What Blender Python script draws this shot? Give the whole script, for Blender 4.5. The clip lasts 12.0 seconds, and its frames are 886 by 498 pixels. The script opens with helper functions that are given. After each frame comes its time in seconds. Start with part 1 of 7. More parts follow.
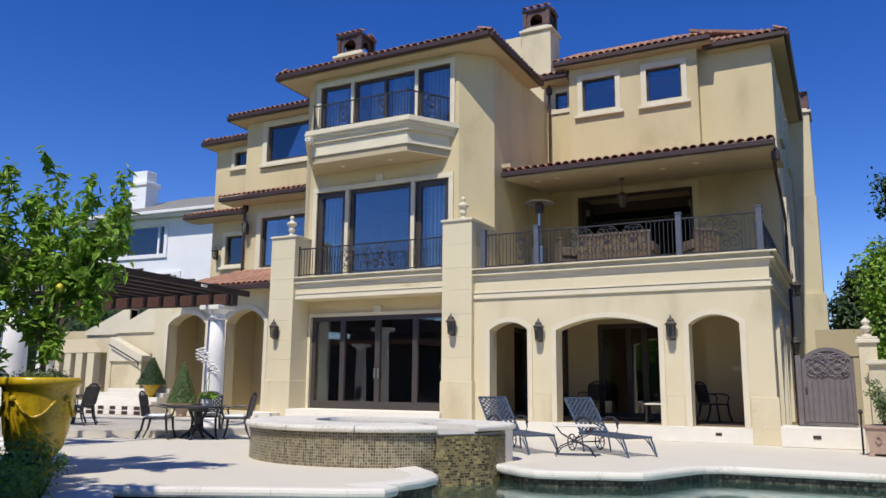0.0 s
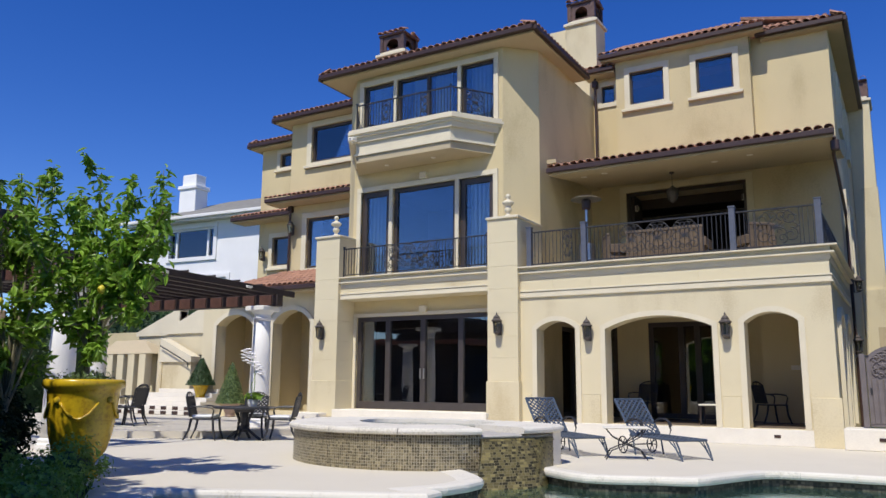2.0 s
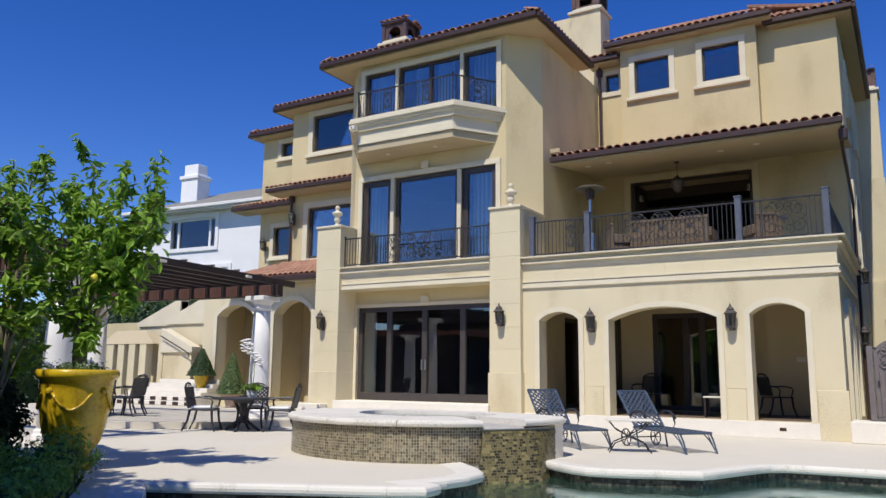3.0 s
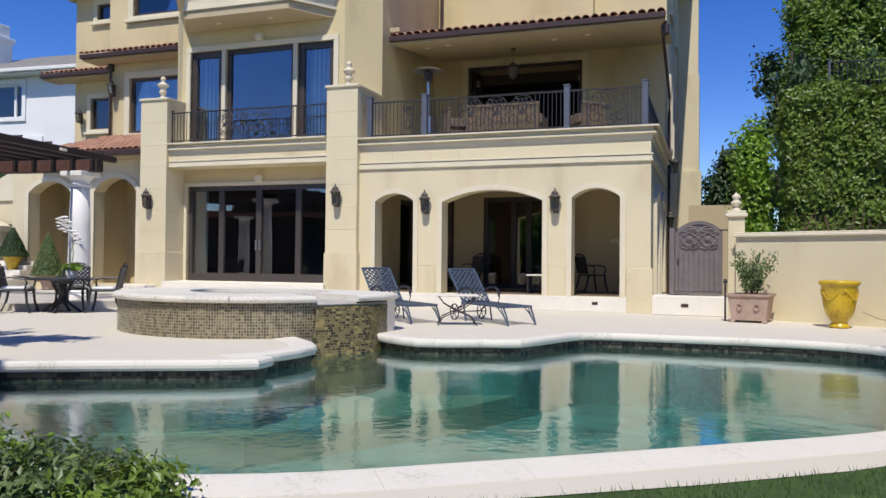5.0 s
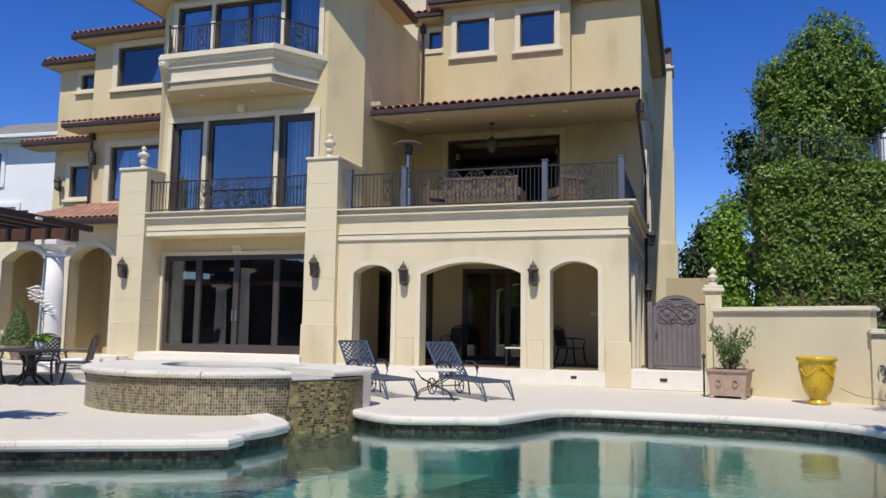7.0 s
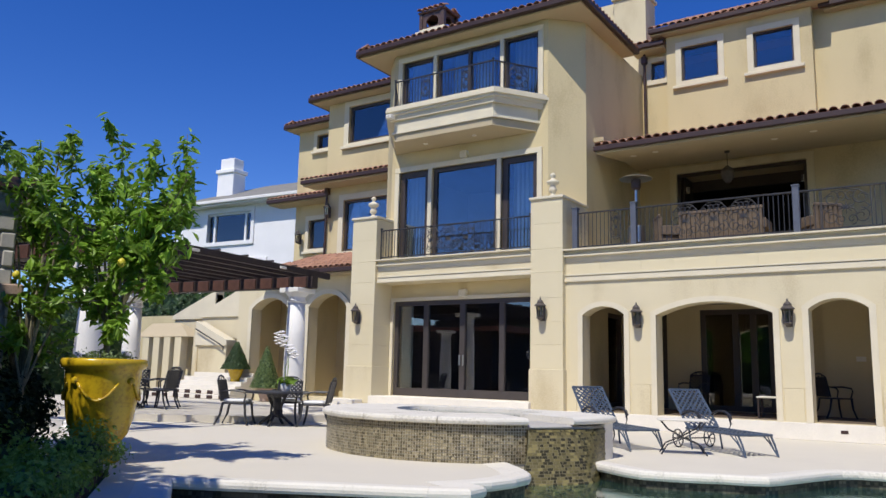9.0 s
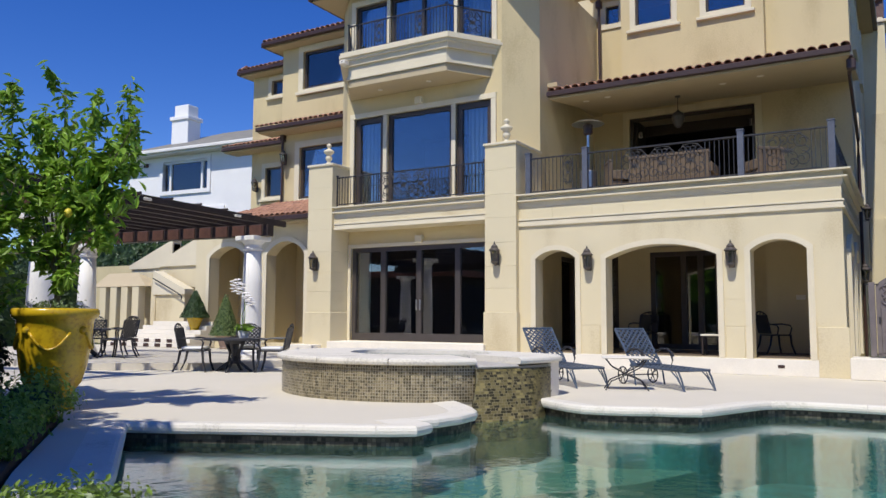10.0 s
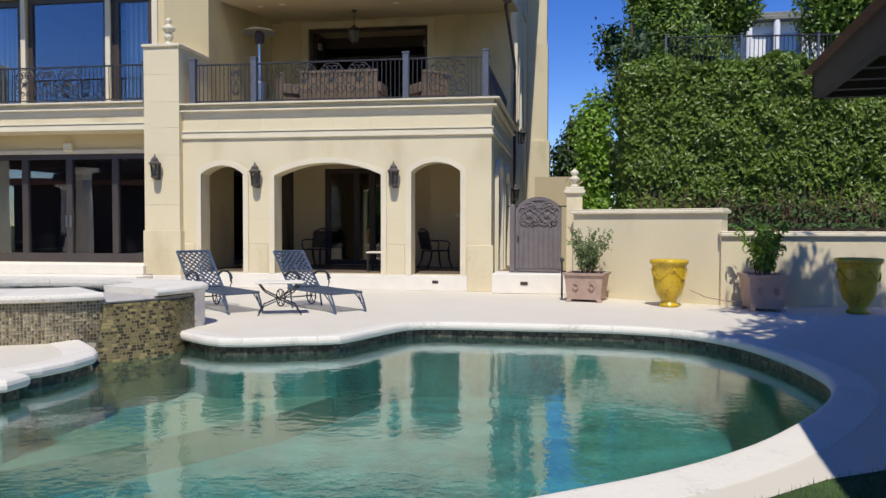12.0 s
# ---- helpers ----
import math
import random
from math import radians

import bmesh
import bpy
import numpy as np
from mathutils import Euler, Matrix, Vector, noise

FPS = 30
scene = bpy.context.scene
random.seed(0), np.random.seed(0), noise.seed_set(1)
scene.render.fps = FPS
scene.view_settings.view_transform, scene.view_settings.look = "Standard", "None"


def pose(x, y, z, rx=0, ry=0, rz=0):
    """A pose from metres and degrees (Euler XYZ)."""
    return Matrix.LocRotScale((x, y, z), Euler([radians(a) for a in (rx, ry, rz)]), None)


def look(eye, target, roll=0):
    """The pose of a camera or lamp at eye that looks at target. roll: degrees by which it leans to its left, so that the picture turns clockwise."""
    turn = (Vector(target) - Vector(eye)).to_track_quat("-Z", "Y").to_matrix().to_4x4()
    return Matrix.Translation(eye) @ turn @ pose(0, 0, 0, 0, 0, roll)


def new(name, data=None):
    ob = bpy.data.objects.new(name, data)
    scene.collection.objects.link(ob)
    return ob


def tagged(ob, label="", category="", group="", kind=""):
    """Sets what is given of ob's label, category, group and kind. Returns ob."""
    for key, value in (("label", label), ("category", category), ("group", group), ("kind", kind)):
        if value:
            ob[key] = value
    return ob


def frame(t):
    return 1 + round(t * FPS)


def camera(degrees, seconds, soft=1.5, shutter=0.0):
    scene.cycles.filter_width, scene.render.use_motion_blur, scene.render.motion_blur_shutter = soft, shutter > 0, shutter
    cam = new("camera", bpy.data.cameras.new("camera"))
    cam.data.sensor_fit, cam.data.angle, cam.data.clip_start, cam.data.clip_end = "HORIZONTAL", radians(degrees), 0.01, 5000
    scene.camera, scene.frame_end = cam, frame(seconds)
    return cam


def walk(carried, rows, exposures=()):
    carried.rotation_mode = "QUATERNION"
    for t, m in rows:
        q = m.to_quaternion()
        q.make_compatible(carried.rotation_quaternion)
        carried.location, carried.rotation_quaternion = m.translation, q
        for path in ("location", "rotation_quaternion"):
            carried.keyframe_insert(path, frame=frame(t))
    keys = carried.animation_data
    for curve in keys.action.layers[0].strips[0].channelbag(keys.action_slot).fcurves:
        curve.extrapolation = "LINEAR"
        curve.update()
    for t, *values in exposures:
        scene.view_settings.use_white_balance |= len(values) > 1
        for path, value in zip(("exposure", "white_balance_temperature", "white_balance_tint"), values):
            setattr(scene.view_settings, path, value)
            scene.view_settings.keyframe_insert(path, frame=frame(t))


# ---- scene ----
EXPOSURES = ((0.0, 0.0), (12.0, 0.0))
cam = camera(59.39, 12.0)
walk(cam, [
    (0, pose(1.427, -19.326, 1.247, 100.00, -0.52, 27.13)),
    (0.5, pose(1.407, -19.309, 1.240, 100.03, -0.78, 28.60)),
    (1, pose(1.394, -19.284, 1.239, 100.06, -0.93, 29.77)),
    (1.5, pose(1.367, -19.142, 1.263, 99.99, -0.67, 30.26)),
    (2, pose(1.338, -19.021, 1.273, 99.93, -0.45, 30.67)),
    (2.5, pose(1.294, -18.904, 1.276, 99.95, -0.48, 30.94)),
    (3, pose(1.254, -18.792, 1.277, 99.29, -0.61, 30.90)),
    (3.5, pose(1.316, -18.859, 1.245, 97.60, -0.52, 27.71)),
    (3.7, pose(1.308, -18.864, 1.234, 96.64, -0.47, 26.07)),
    (5.3, pose(1.342, -18.819, 1.174, 90.59, -0.55, 18.23)),
    (5.5, pose(1.346, -18.796, 1.225, 91.22, -0.61, 17.84)),
    (6, pose(1.337, -18.804, 1.263, 93.21, -0.81, 16.97)),
    (6.5, pose(1.390, -18.875, 1.284, 94.62, -0.99, 16.63)),
    (6.7, pose(1.377, -18.838, 1.276, 95.08, -0.98, 16.71)),
    (8.3, pose(1.015, -18.572, 1.306, 99.91, -1.41, 27.26)),
    (8.5, pose(0.892, -18.441, 1.261, 100.00, -1.49, 28.80)),
    (9, pose(0.782, -18.271, 1.227, 99.07, -1.28, 33.33)),
    (9.5, pose(0.885, -18.275, 1.193, 97.29, -0.95, 36.63)),
    (10, pose(1.080, -18.349, 1.202, 95.13, -0.27, 30.73)),
    (10.5, pose(1.243, -18.199, 1.152, 93.27, 0.15, 22.64)),
    (11, pose(1.471, -18.137, 1.229, 91.17, 0.08, 16.42)),
    (11.5, pose(1.572, -17.953, 1.351, 89.49, -0.01, 12.25)),
    (12, pose(1.735, -17.721, 1.538, 88.19, -0.12, 9.14)),
], EXPOSURES)

# ---- world and sun ----
SUN_ELEVATION, SUN_HEADING = 57.0, -5.0     # degrees; the light travels towards +y, a little to -x
world = bpy.data.worlds.new("sky")
scene.world = world
world.use_nodes = True
wn = world.node_tree.nodes
sky = wn.new("ShaderNodeTexSky")
sky.sky_type = "NISHITA"
sky.sun_disc = False
sky.sun_elevation = radians(SUN_ELEVATION)
sky.sun_rotation = radians(180 + SUN_HEADING)
sky.altitude = 1500
sky.air_density, sky.dust_density, sky.ozone_density = 1.0, 0.05, 3.0
wn["Background"].inputs[1].default_value = 0.092
deep = wn.new("ShaderNodeHueSaturation")     # the clear deep blue of a dry noon
deep.inputs["Hue"].default_value, deep.inputs["Saturation"].default_value, deep.inputs["Value"].default_value = 0.521, 1.35, 1.56
world.node_tree.links.new(sky.outputs[0], deep.inputs["Color"])
world.node_tree.links.new(deep.outputs[0], wn["Background"].inputs[0])
sun = new("sun", bpy.data.lights.new("sun", "SUN"))
sun.data.energy, sun.data.angle, sun.data.color = 4.25, radians(0.55), (1.0, 0.955, 0.875)
el, hd = radians(SUN_ELEVATION), radians(SUN_HEADING)
sun.matrix_world = look((-math.sin(hd) * math.cos(el) * 40, -math.cos(hd) * math.cos(el) * 40, math.sin(el) * 40), (0, 0, 0))


# ---- materials ----
def material(name, colour, rough=0.8, metal=0.0, var=0.12, scale=3.0, fine=60.0, bump=0.15, spec=0.5, stain=None, island=0.0, dist=0.01, streak=1.0, grain=1.0):
    """A painted or mineral surface: two scales of tone, fine relief, and a tone of its own for each object or island."""
    m = bpy.data.materials.new(name)
    m.use_nodes = True
    nt = m.node_tree
    n, l = nt.nodes, nt.links
    b = n["Principled BSDF"]
    b.inputs["Roughness"].default_value = rough
    b.inputs["Metallic"].default_value = metal
    b.inputs["Specular IOR Level"].default_value = spec
    tc = n.new("ShaderNodeTexCoord")
    big = n.new("ShaderNodeTexNoise")
    big.inputs["Scale"].default_value, big.inputs["Detail"].default_value = scale, 6
    small = n.new("ShaderNodeTexNoise")
    small.inputs["Scale"].default_value, small.inputs["Detail"].default_value = fine, 4
    mapped = n.new("ShaderNodeMapping")
    mapped.inputs["Scale"].default_value = (1, 1, streak)
    l.new(tc.outputs["Object"], mapped.inputs["Vector"])
    l.new(mapped.outputs[0], big.inputs["Vector"])
    l.new(tc.outputs["Object"], small.inputs["Vector"])
    add = n.new("ShaderNodeMath")
    add.operation = "ADD"
    soft = n.new("ShaderNodeMapRange")          # how much the fine grain shows in the tone
    soft.inputs["To Min"].default_value, soft.inputs["To Max"].default_value = 0.5 - grain / 2, 0.5 + grain / 2
    l.new(small.outputs["Fac"], soft.inputs["Value"])
    l.new(big.outputs["Fac"], add.inputs[0])
    l.new(soft.outputs[0], add.inputs[1])
    last = add.outputs[0]
    if island:
        src = n.new("ShaderNodeNewGeometry").outputs["Random Per Island"]
        rnd = n.new("ShaderNodeObjectInfo").outputs["Random"]
        a2, a3 = n.new("ShaderNodeMath"), n.new("ShaderNodeMath")
        a2.operation, a3.operation = "ADD", "MULTIPLY_ADD"
        l.new(src, a2.inputs[0])
        l.new(rnd, a2.inputs[1])
        l.new(a2.outputs[0], a3.inputs[0])
        a3.inputs[1].default_value = island
        l.new(last, a3.inputs[2])
        last = a3.outputs[0]
    mp = n.new("ShaderNodeMapRange")
    mp.inputs["From Min"].default_value, mp.inputs["From Max"].default_value = 0.6, 1.4 + 2 * island
    mp.inputs["To Min"].default_value, mp.inputs["To Max"].default_value = 0.0, 1.0
    l.new(last, mp.inputs["Value"])
    ramp = n.new("ShaderNodeValToRGB")
    c = Vector(colour)
    other = Vector(stain) if stain else c * (1 - 2 * var)
    ramp.color_ramp.elements[0].color = (*other, 1)
    ramp.color_ramp.elements[1].color = (*(c * (1 + var)), 1)
    if stain:
        e = ramp.color_ramp.elements.new(0.45)
        e.color = (*c, 1)
    l.new(mp.outputs[0], ramp.inputs[0])
    l.new(ramp.outputs[0], b.inputs["Base Color"])
    if bump:
        bp = n.new("ShaderNodeBump")
        bp.inputs["Strength"].default_value, bp.inputs["Distance"].default_value = bump, dist
        l.new(small.outputs["Fac"], bp.inputs["Height"])
        l.new(bp.outputs[0], b.inputs["Normal"])
    return m


def glass(name, tint, reflect, rough=0.0):
    """Tinted window glass: part mirror, part see-through."""
    m = bpy.data.materials.new(name)
    m.use_nodes = True
    n, l = m.node_tree.nodes, m.node_tree.links
    n.remove(n["Principled BSDF"])
    g, t, mix = n.new("ShaderNodeBsdfGlossy"), n.new("ShaderNodeBsdfTransparent"), n.new("ShaderNodeMixShader")
    g.inputs["Roughness"].default_value = rough
    g.inputs["Color"].default_value = (0.97, 0.95, 0.95, 1)
    t.inputs["Color"].default_value = (*tint, 1)
    fr = n.new("ShaderNodeFresnel")
    fr.inputs["IOR"].default_value = 1.5
    ad = n.new("ShaderNodeMath")
    ad.operation, ad.inputs[1].default_value = "ADD", reflect
    l.new(fr.outputs[0], ad.inputs[0])
    l.new(ad.outputs[0], mix.inputs[0])
    l.new(t.outputs[0], mix.inputs[1])
    l.new(g.outputs[0], mix.inputs[2])
    l.new(mix.outputs[0], n["Material Output"].inputs[0])
    return m


STUCCO = material("stucco", (0.61, 0.505, 0.29), 0.9, var=0.10, scale=0.8, fine=30, bump=0.22, stain=(0.36, 0.275, 0.14), streak=0.45, grain=0.34)
STUCCO_PALE = material("stucco_pale", (0.66, 0.575, 0.38), 0.9, var=0.09, scale=1.0, fine=32, bump=0.2, stain=(0.43, 0.335, 0.18), streak=0.45, grain=0.34)
STUCCO_BLOCK = material("cast_stone_block", (0.67, 0.585, 0.385), 0.9, var=0.07, scale=1.2, fine=60, bump=0.2, stain=(0.55, 0.45, 0.27), island=0.35, grain=0.3)
TRIM = material("cast_stone_trim", (0.71, 0.635, 0.465), 0.85, var=0.06, scale=1.5, fine=80, bump=0.15)
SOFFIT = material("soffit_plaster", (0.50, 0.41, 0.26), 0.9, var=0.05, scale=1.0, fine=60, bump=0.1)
TILE = material("clay_roof_tile", (0.37, 0.195, 0.125), 0.85, var=0.55, scale=6, fine=40, bump=0.3, stain=(0.13, 0.055, 0.042), island=0.5)
TILE_DARK = material("clay_barrel_end", (0.26, 0.11, 0.075), 0.85, var=0.3, scale=6, fine=40, bump=0.3, island=0.5)
GUTTER = material("brown_metal_gutter", (0.05, 0.025, 0.019), 0.45, var=0.15, scale=4, bump=0.03)
FRAME = material("dark_bronze_frame", (0.06, 0.045, 0.037), 0.4, var=0.12, scale=5, bump=0.03)
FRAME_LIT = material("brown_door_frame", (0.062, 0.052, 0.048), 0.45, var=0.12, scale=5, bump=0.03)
IRON = material("wrought_iron", (0.03, 0.03, 0.034), 0.5, var=0.2, scale=10, bump=0.1)
IRON_GREY = material("grey_painted_iron", (0.10, 0.11, 0.14), 0.5, var=0.15, scale=10, bump=0.05)
CAST_BLUE = material("blue_grey_cast_aluminium", (0.075, 0.10, 0.14), 0.45, var=0.2, scale=14, fine=90, bump=0.1)
GATE_GREY = material("grey_gate_paint", (0.17, 0.145, 0.14), 0.55, var=0.15, scale=4, bump=0.1)
LANTERN = material("lantern_bronze", (0.08, 0.066, 0.058), 0.5, var=0.2, scale=20, bump=0.1)
PAVING = material("travertine_paving", (0.63, 0.58, 0.475), 0.8, var=0.08, scale=0.9, fine=45, bump=0.12, stain=(0.44, 0.39, 0.31), island=0.25, grain=0.5)
COPING = material("pale_stone_coping", (0.70, 0.66, 0.57), 0.75, var=0.08, scale=2.6, fine=30, bump=0.3, stain=(0.40, 0.37, 0.29), island=0.2, dist=0.02)
# unseen porch floor, coloured dark to cut bounced light and dim the porch
PORCH_FLOOR_DIM = material("porch_floor_dim", (0.17, 0.125, 0.09), 0.6, var=0.2, scale=3, fine=30, bump=0.15)
LIMESTONE = material("white_limestone", (0.78, 0.73, 0.63), 0.8, var=0.06, scale=2.0, fine=50, bump=0.12)
COLUMN = material("white_column", (0.80, 0.78, 0.73), 0.75, var=0.05, scale=2.0, fine=50, bump=0.1)
WOOD_DARK = material("dark_stained_timber", (0.04, 0.025, 0.02), 0.65, var=0.3, scale=3, fine=30, bump=0.2)
WOOD_END = material("reddish_timber_end", (0.10, 0.042, 0.028), 0.65, var=0.25, scale=3, fine=30, bump=0.2)
POT_YELLOW = material("yellow_glaze", (0.56, 0.37, 0.014), 0.25, var=0.18, scale=4, fine=22, bump=0.08, stain=(0.30, 0.15, 0.01), spec=0.6)
POT_STONE = material("weathered_terracotta", (0.42, 0.30, 0.23), 0.85, var=0.15, scale=5, fine=40, bump=0.25, stain=(0.30, 0.20, 0.15))
WHITE_WALL = material("white_render", (0.86, 0.85, 0.83), 0.9, var=0.04, scale=1.0, bump=0.1)
GREY_ROOF = material("grey_shingle", (0.24, 0.23, 0.20), 0.9, var=0.2, scale=3, fine=20, bump=0.3)
def leafy(name, colour, island=0.7):
    """A leaf that lets some light through, of a tone of its own."""
    m = material(name, colour, 0.42, var=0.4, scale=2.0, fine=12, bump=0.0, island=island)
    n, l = m.node_tree.nodes, m.node_tree.links
    b, t, mix = n["Principled BSDF"], n.new("ShaderNodeBsdfTranslucent"), n.new("ShaderNodeMixShader")
    src = b.inputs["Base Color"].links[0].from_socket
    l.new(src, t.inputs["Color"])
    mix.inputs[0].default_value = 0.35
    l.new(b.outputs[0], mix.inputs[1])
    l.new(t.outputs[0], mix.inputs[2])
    l.new(mix.outputs[0], n["Material Output"].inputs[0])
    return m


LEAF = leafy("citrus_leaf", (0.29, 0.48, 0.055), 1.1)
LEAF_HEDGE = leafy("hedge_leaf", (0.25, 0.375, 0.055))
LEAF_TREE = leafy("sunlit_tree_leaf", (0.27, 0.42, 0.06))
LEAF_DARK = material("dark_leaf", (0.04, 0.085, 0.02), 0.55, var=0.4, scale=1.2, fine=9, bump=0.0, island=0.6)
# two darkened leaf colours: overhead shade is put into the tone
LEAF_BED = material("leaf_half_shade", (0.075, 0.14, 0.03), 0.55, var=0.4, scale=1.2, fine=9, bump=0.0, island=0.7, spec=0.3)
LEAF_SHADE = material("leaf_deep_shade", (0.022, 0.042, 0.013), 0.7, var=0.4, scale=1.2, fine=9, bump=0.0, island=0.6, spec=0.2)
LEMON_BARK = material("pale_citrus_bark", (0.27, 0.24, 0.15), 0.85, var=0.25, scale=8, fine=40, bump=0.3)
LEAF_PALE = leafy("olive_leaf", (0.22, 0.31, 0.11))
BARK = material("bark", (0.13, 0.10, 0.07), 0.9, var=0.3, scale=8, fine=40, bump=0.4)
EARTH = material("brown_earth", (0.085, 0.055, 0.035), 0.95, var=0.3, scale=2, fine=25, bump=0.4)
GRASS_GROUND = material("lawn_ground", (0.05, 0.09, 0.02), 0.95, var=0.3, scale=3, fine=40, bump=0.4)
GRASS = material("grass_blade", (0.075, 0.15, 0.025), 0.6, var=0.35, scale=2, fine=20, bump=0.0, island=0.6)
CUSHION = material("white_cushion", (0.78, 0.78, 0.76), 0.9, var=0.04, scale=6, fine=80, bump=0.1)
WICKER = material("brown_wicker", (0.16, 0.115, 0.075), 0.8, var=0.3, scale=10, fine=80, bump=0.3)
CURTAIN = material("pale_curtain", (0.74, 0.88, 0.92), 0.9, var=0.06, scale=3, bump=0.05)
# near-black wall colour stands in for the unlit rooms behind the glass
ROOM_DARK = material("room_unlit", (0.05, 0.04, 0.035), 0.9, var=0.1, scale=1, bump=0.0)
STEEL = material("brushed_steel", (0.55, 0.55, 0.55), 0.3, 1.0, var=0.05, scale=9, bump=0.02)
WHITE_PETAL = material("white_petal", (0.85, 0.83, 0.82), 0.7, var=0.04, scale=9, bump=0.0)
LEMON = material("lemon_skin", (0.75, 0.62, 0.05), 0.45, var=0.08, scale=9, fine=60, bump=0.1)
STONE = material("grey_rubble_stone", (0.50, 0.47, 0.42), 0.9, var=0.2, scale=5, fine=30, bump=0.4, island=0.6)
ROOT_BROWN = material("dry_stems", (0.16, 0.10, 0.06), 0.9, var=0.3, scale=4, fine=30, bump=0.3)
# dark waterline stone, its colour also carrying the coping's shade
POOL_WALL_SHADED = material("pool_stone_shaded", (0.09, 0.08, 0.06), 0.7, var=0.2, scale=4, bump=0.2)
POOL_LEDGE = material("tan_pool_plaster", (0.115, 0.275, 0.235), 0.8, var=0.12, scale=2, fine=14, bump=0.1)
# pebble plaster, its speckle strengthened to suggest caustic light
POOL_FLOOR = material("pool_plaster", (0.07, 0.275, 0.28), 0.8, var=0.38, scale=2, fine=22, bump=0.1)
MOSAIC_GROUT = material("mosaic_grout", (0.62, 0.56, 0.43), 0.9, var=0.1, scale=6, bump=0.1)
GROUT_WET = material("wet_mosaic_grout", (0.22, 0.19, 0.10), 0.5, var=0.1, scale=6, bump=0.1)
COPPER = material("copper_flue", (0.16, 0.10, 0.08), 0.5, 0.6, var=0.25, scale=8, bump=0.1)
WIN = glass("window_glass", (0.86, 0.90, 0.93), 0.11)
WIN_DARK = glass("dark_door_glass", (0.72, 0.76, 0.78), 0.10)


def mosaic(name, light, dark):
    """Small glazed tiles, each of one tone by its own island."""
    m = bpy.data.materials.new(name)
    m.use_nodes = True
    n, l = m.node_tree.nodes, m.node_tree.links
    b = n["Principled BSDF"]
    b.inputs["Roughness"].default_value = 0.3
    g, r = n.new("ShaderNodeNewGeometry"), n.new("ShaderNodeValToRGB")
    r.color_ramp.interpolation = "CONSTANT"
    mid = [(a + b) / 2 for a, b in zip(light, dark)]
    stops = ((0.0, dark), (0.35, mid), (0.60, light), (0.75, [c * 1.15 for c in mid]), (0.90, [c * 0.8 for c in mid]))
    r.color_ramp.elements[0].color = (*stops[0][1], 1)
    r.color_ramp.elements[1].position, r.color_ramp.elements[1].color = stops[1][0], (*stops[1][1], 1)
    for p, c in stops[2:]:
        r.color_ramp.elements.new(p).color = (*c, 1)
    l.new(g.outputs["Random Per Island"], r.inputs[0])
    l.new(r.outputs[0], b.inputs["Base Color"])
    return m


MOSAIC = mosaic("glass_mosaic", (0.40, 0.335, 0.20), (0.105, 0.085, 0.042))
MOSAIC_WET = mosaic("wet_glass_mosaic", (0.25, 0.205, 0.075), (0.045, 0.038, 0.013))
# darker copy of the mosaic, toned for the shadow under the coping
WATERLINE_SHADED = mosaic("waterline_mosaic_shaded", (0.17, 0.15, 0.105), (0.03, 0.028, 0.02))


def water_material():
    m = bpy.data.materials.new("pool_water")
    m.use_nodes = True
    n, l = m.node_tree.nodes, m.node_tree.links
    n.remove(n["Principled BSDF"])
    g, t, mix, fr = n.new("ShaderNodeBsdfGlossy"), n.new("ShaderNodeBsdfTransparent"), n.new("ShaderNodeMixShader"), n.new("ShaderNodeFresnel")
    g.inputs["Roughness"].default_value = 0.012
    g.inputs["Color"].default_value = (1, 1, 1, 1)
    fr.inputs["IOR"].default_value = 2.6
    t.inputs["Color"].default_value = (0.66, 0.90, 0.86, 1)
    tc, mp = n.new("ShaderNodeTexCoord"), n.new("ShaderNodeMapping")
    mp.inputs["Scale"].default_value = (1.0, 1.0, 1.0)
    w, w2, ad = n.new("ShaderNodeTexNoise"), n.new("ShaderNodeTexNoise"), n.new("ShaderNodeMath")
    w.inputs["Scale"].default_value, w.inputs["Detail"].default_value = 12.0, 3
    w2.inputs["Scale"].default_value, w2.inputs["Detail"].default_value = 3.2, 2
    ad.operation = "MULTIPLY_ADD"
    ad.inputs[1].default_value = 2.0
    l.new(tc.outputs["Object"], mp.inputs[0])
    l.new(mp.outputs[0], w.inputs["Vector"])
    l.new(mp.outputs[0], w2.inputs["Vector"])
    l.new(w2.outputs["Fac"], ad.inputs[0])
    l.new(w.outputs["Fac"], ad.inputs[2])
    bp = n.new("ShaderNodeBump")
    bp.inputs["Strength"].default_value, bp.inputs["Distance"].default_value = 0.06, 0.03
    l.new(ad.outputs[0], bp.inputs["Height"])
    l.new(bp.outputs[0], g.inputs["Normal"])
    l.new(bp.outputs[0], fr.inputs["Normal"])
    l.new(fr.outputs[0], mix.inputs[0])
    murk, body = n.new("ShaderNodeBsdfDiffuse"), n.new("ShaderNodeMixShader")   # faint cloudiness of the water
    murk.inputs["Color"].default_value = (0.035, 0.125, 0.115, 1)
    body.inputs[0].default_value = 0.22
    l.new(t.outputs[0], body.inputs[1])
    l.new(murk.outputs[0], body.inputs[2])
    l.new(body.outputs[0], mix.inputs[1])
    l.new(g.outputs[0], mix.inputs[2])
    l.new(mix.outputs[0], n["Material Output"].inputs[0])
    return m


WATER = water_material()


# ---- mesh helpers ----
def finish(name, bm, mat, smooth=False):
    me = bpy.data.meshes.new(name)
    bm.normal_update()
    bm.to_mesh(me)
    bm.free()
    me.materials.append(mat)
    if smooth:
        me.polygons.foreach_set("use_smooth", [True] * len(me.polygons))
    return me


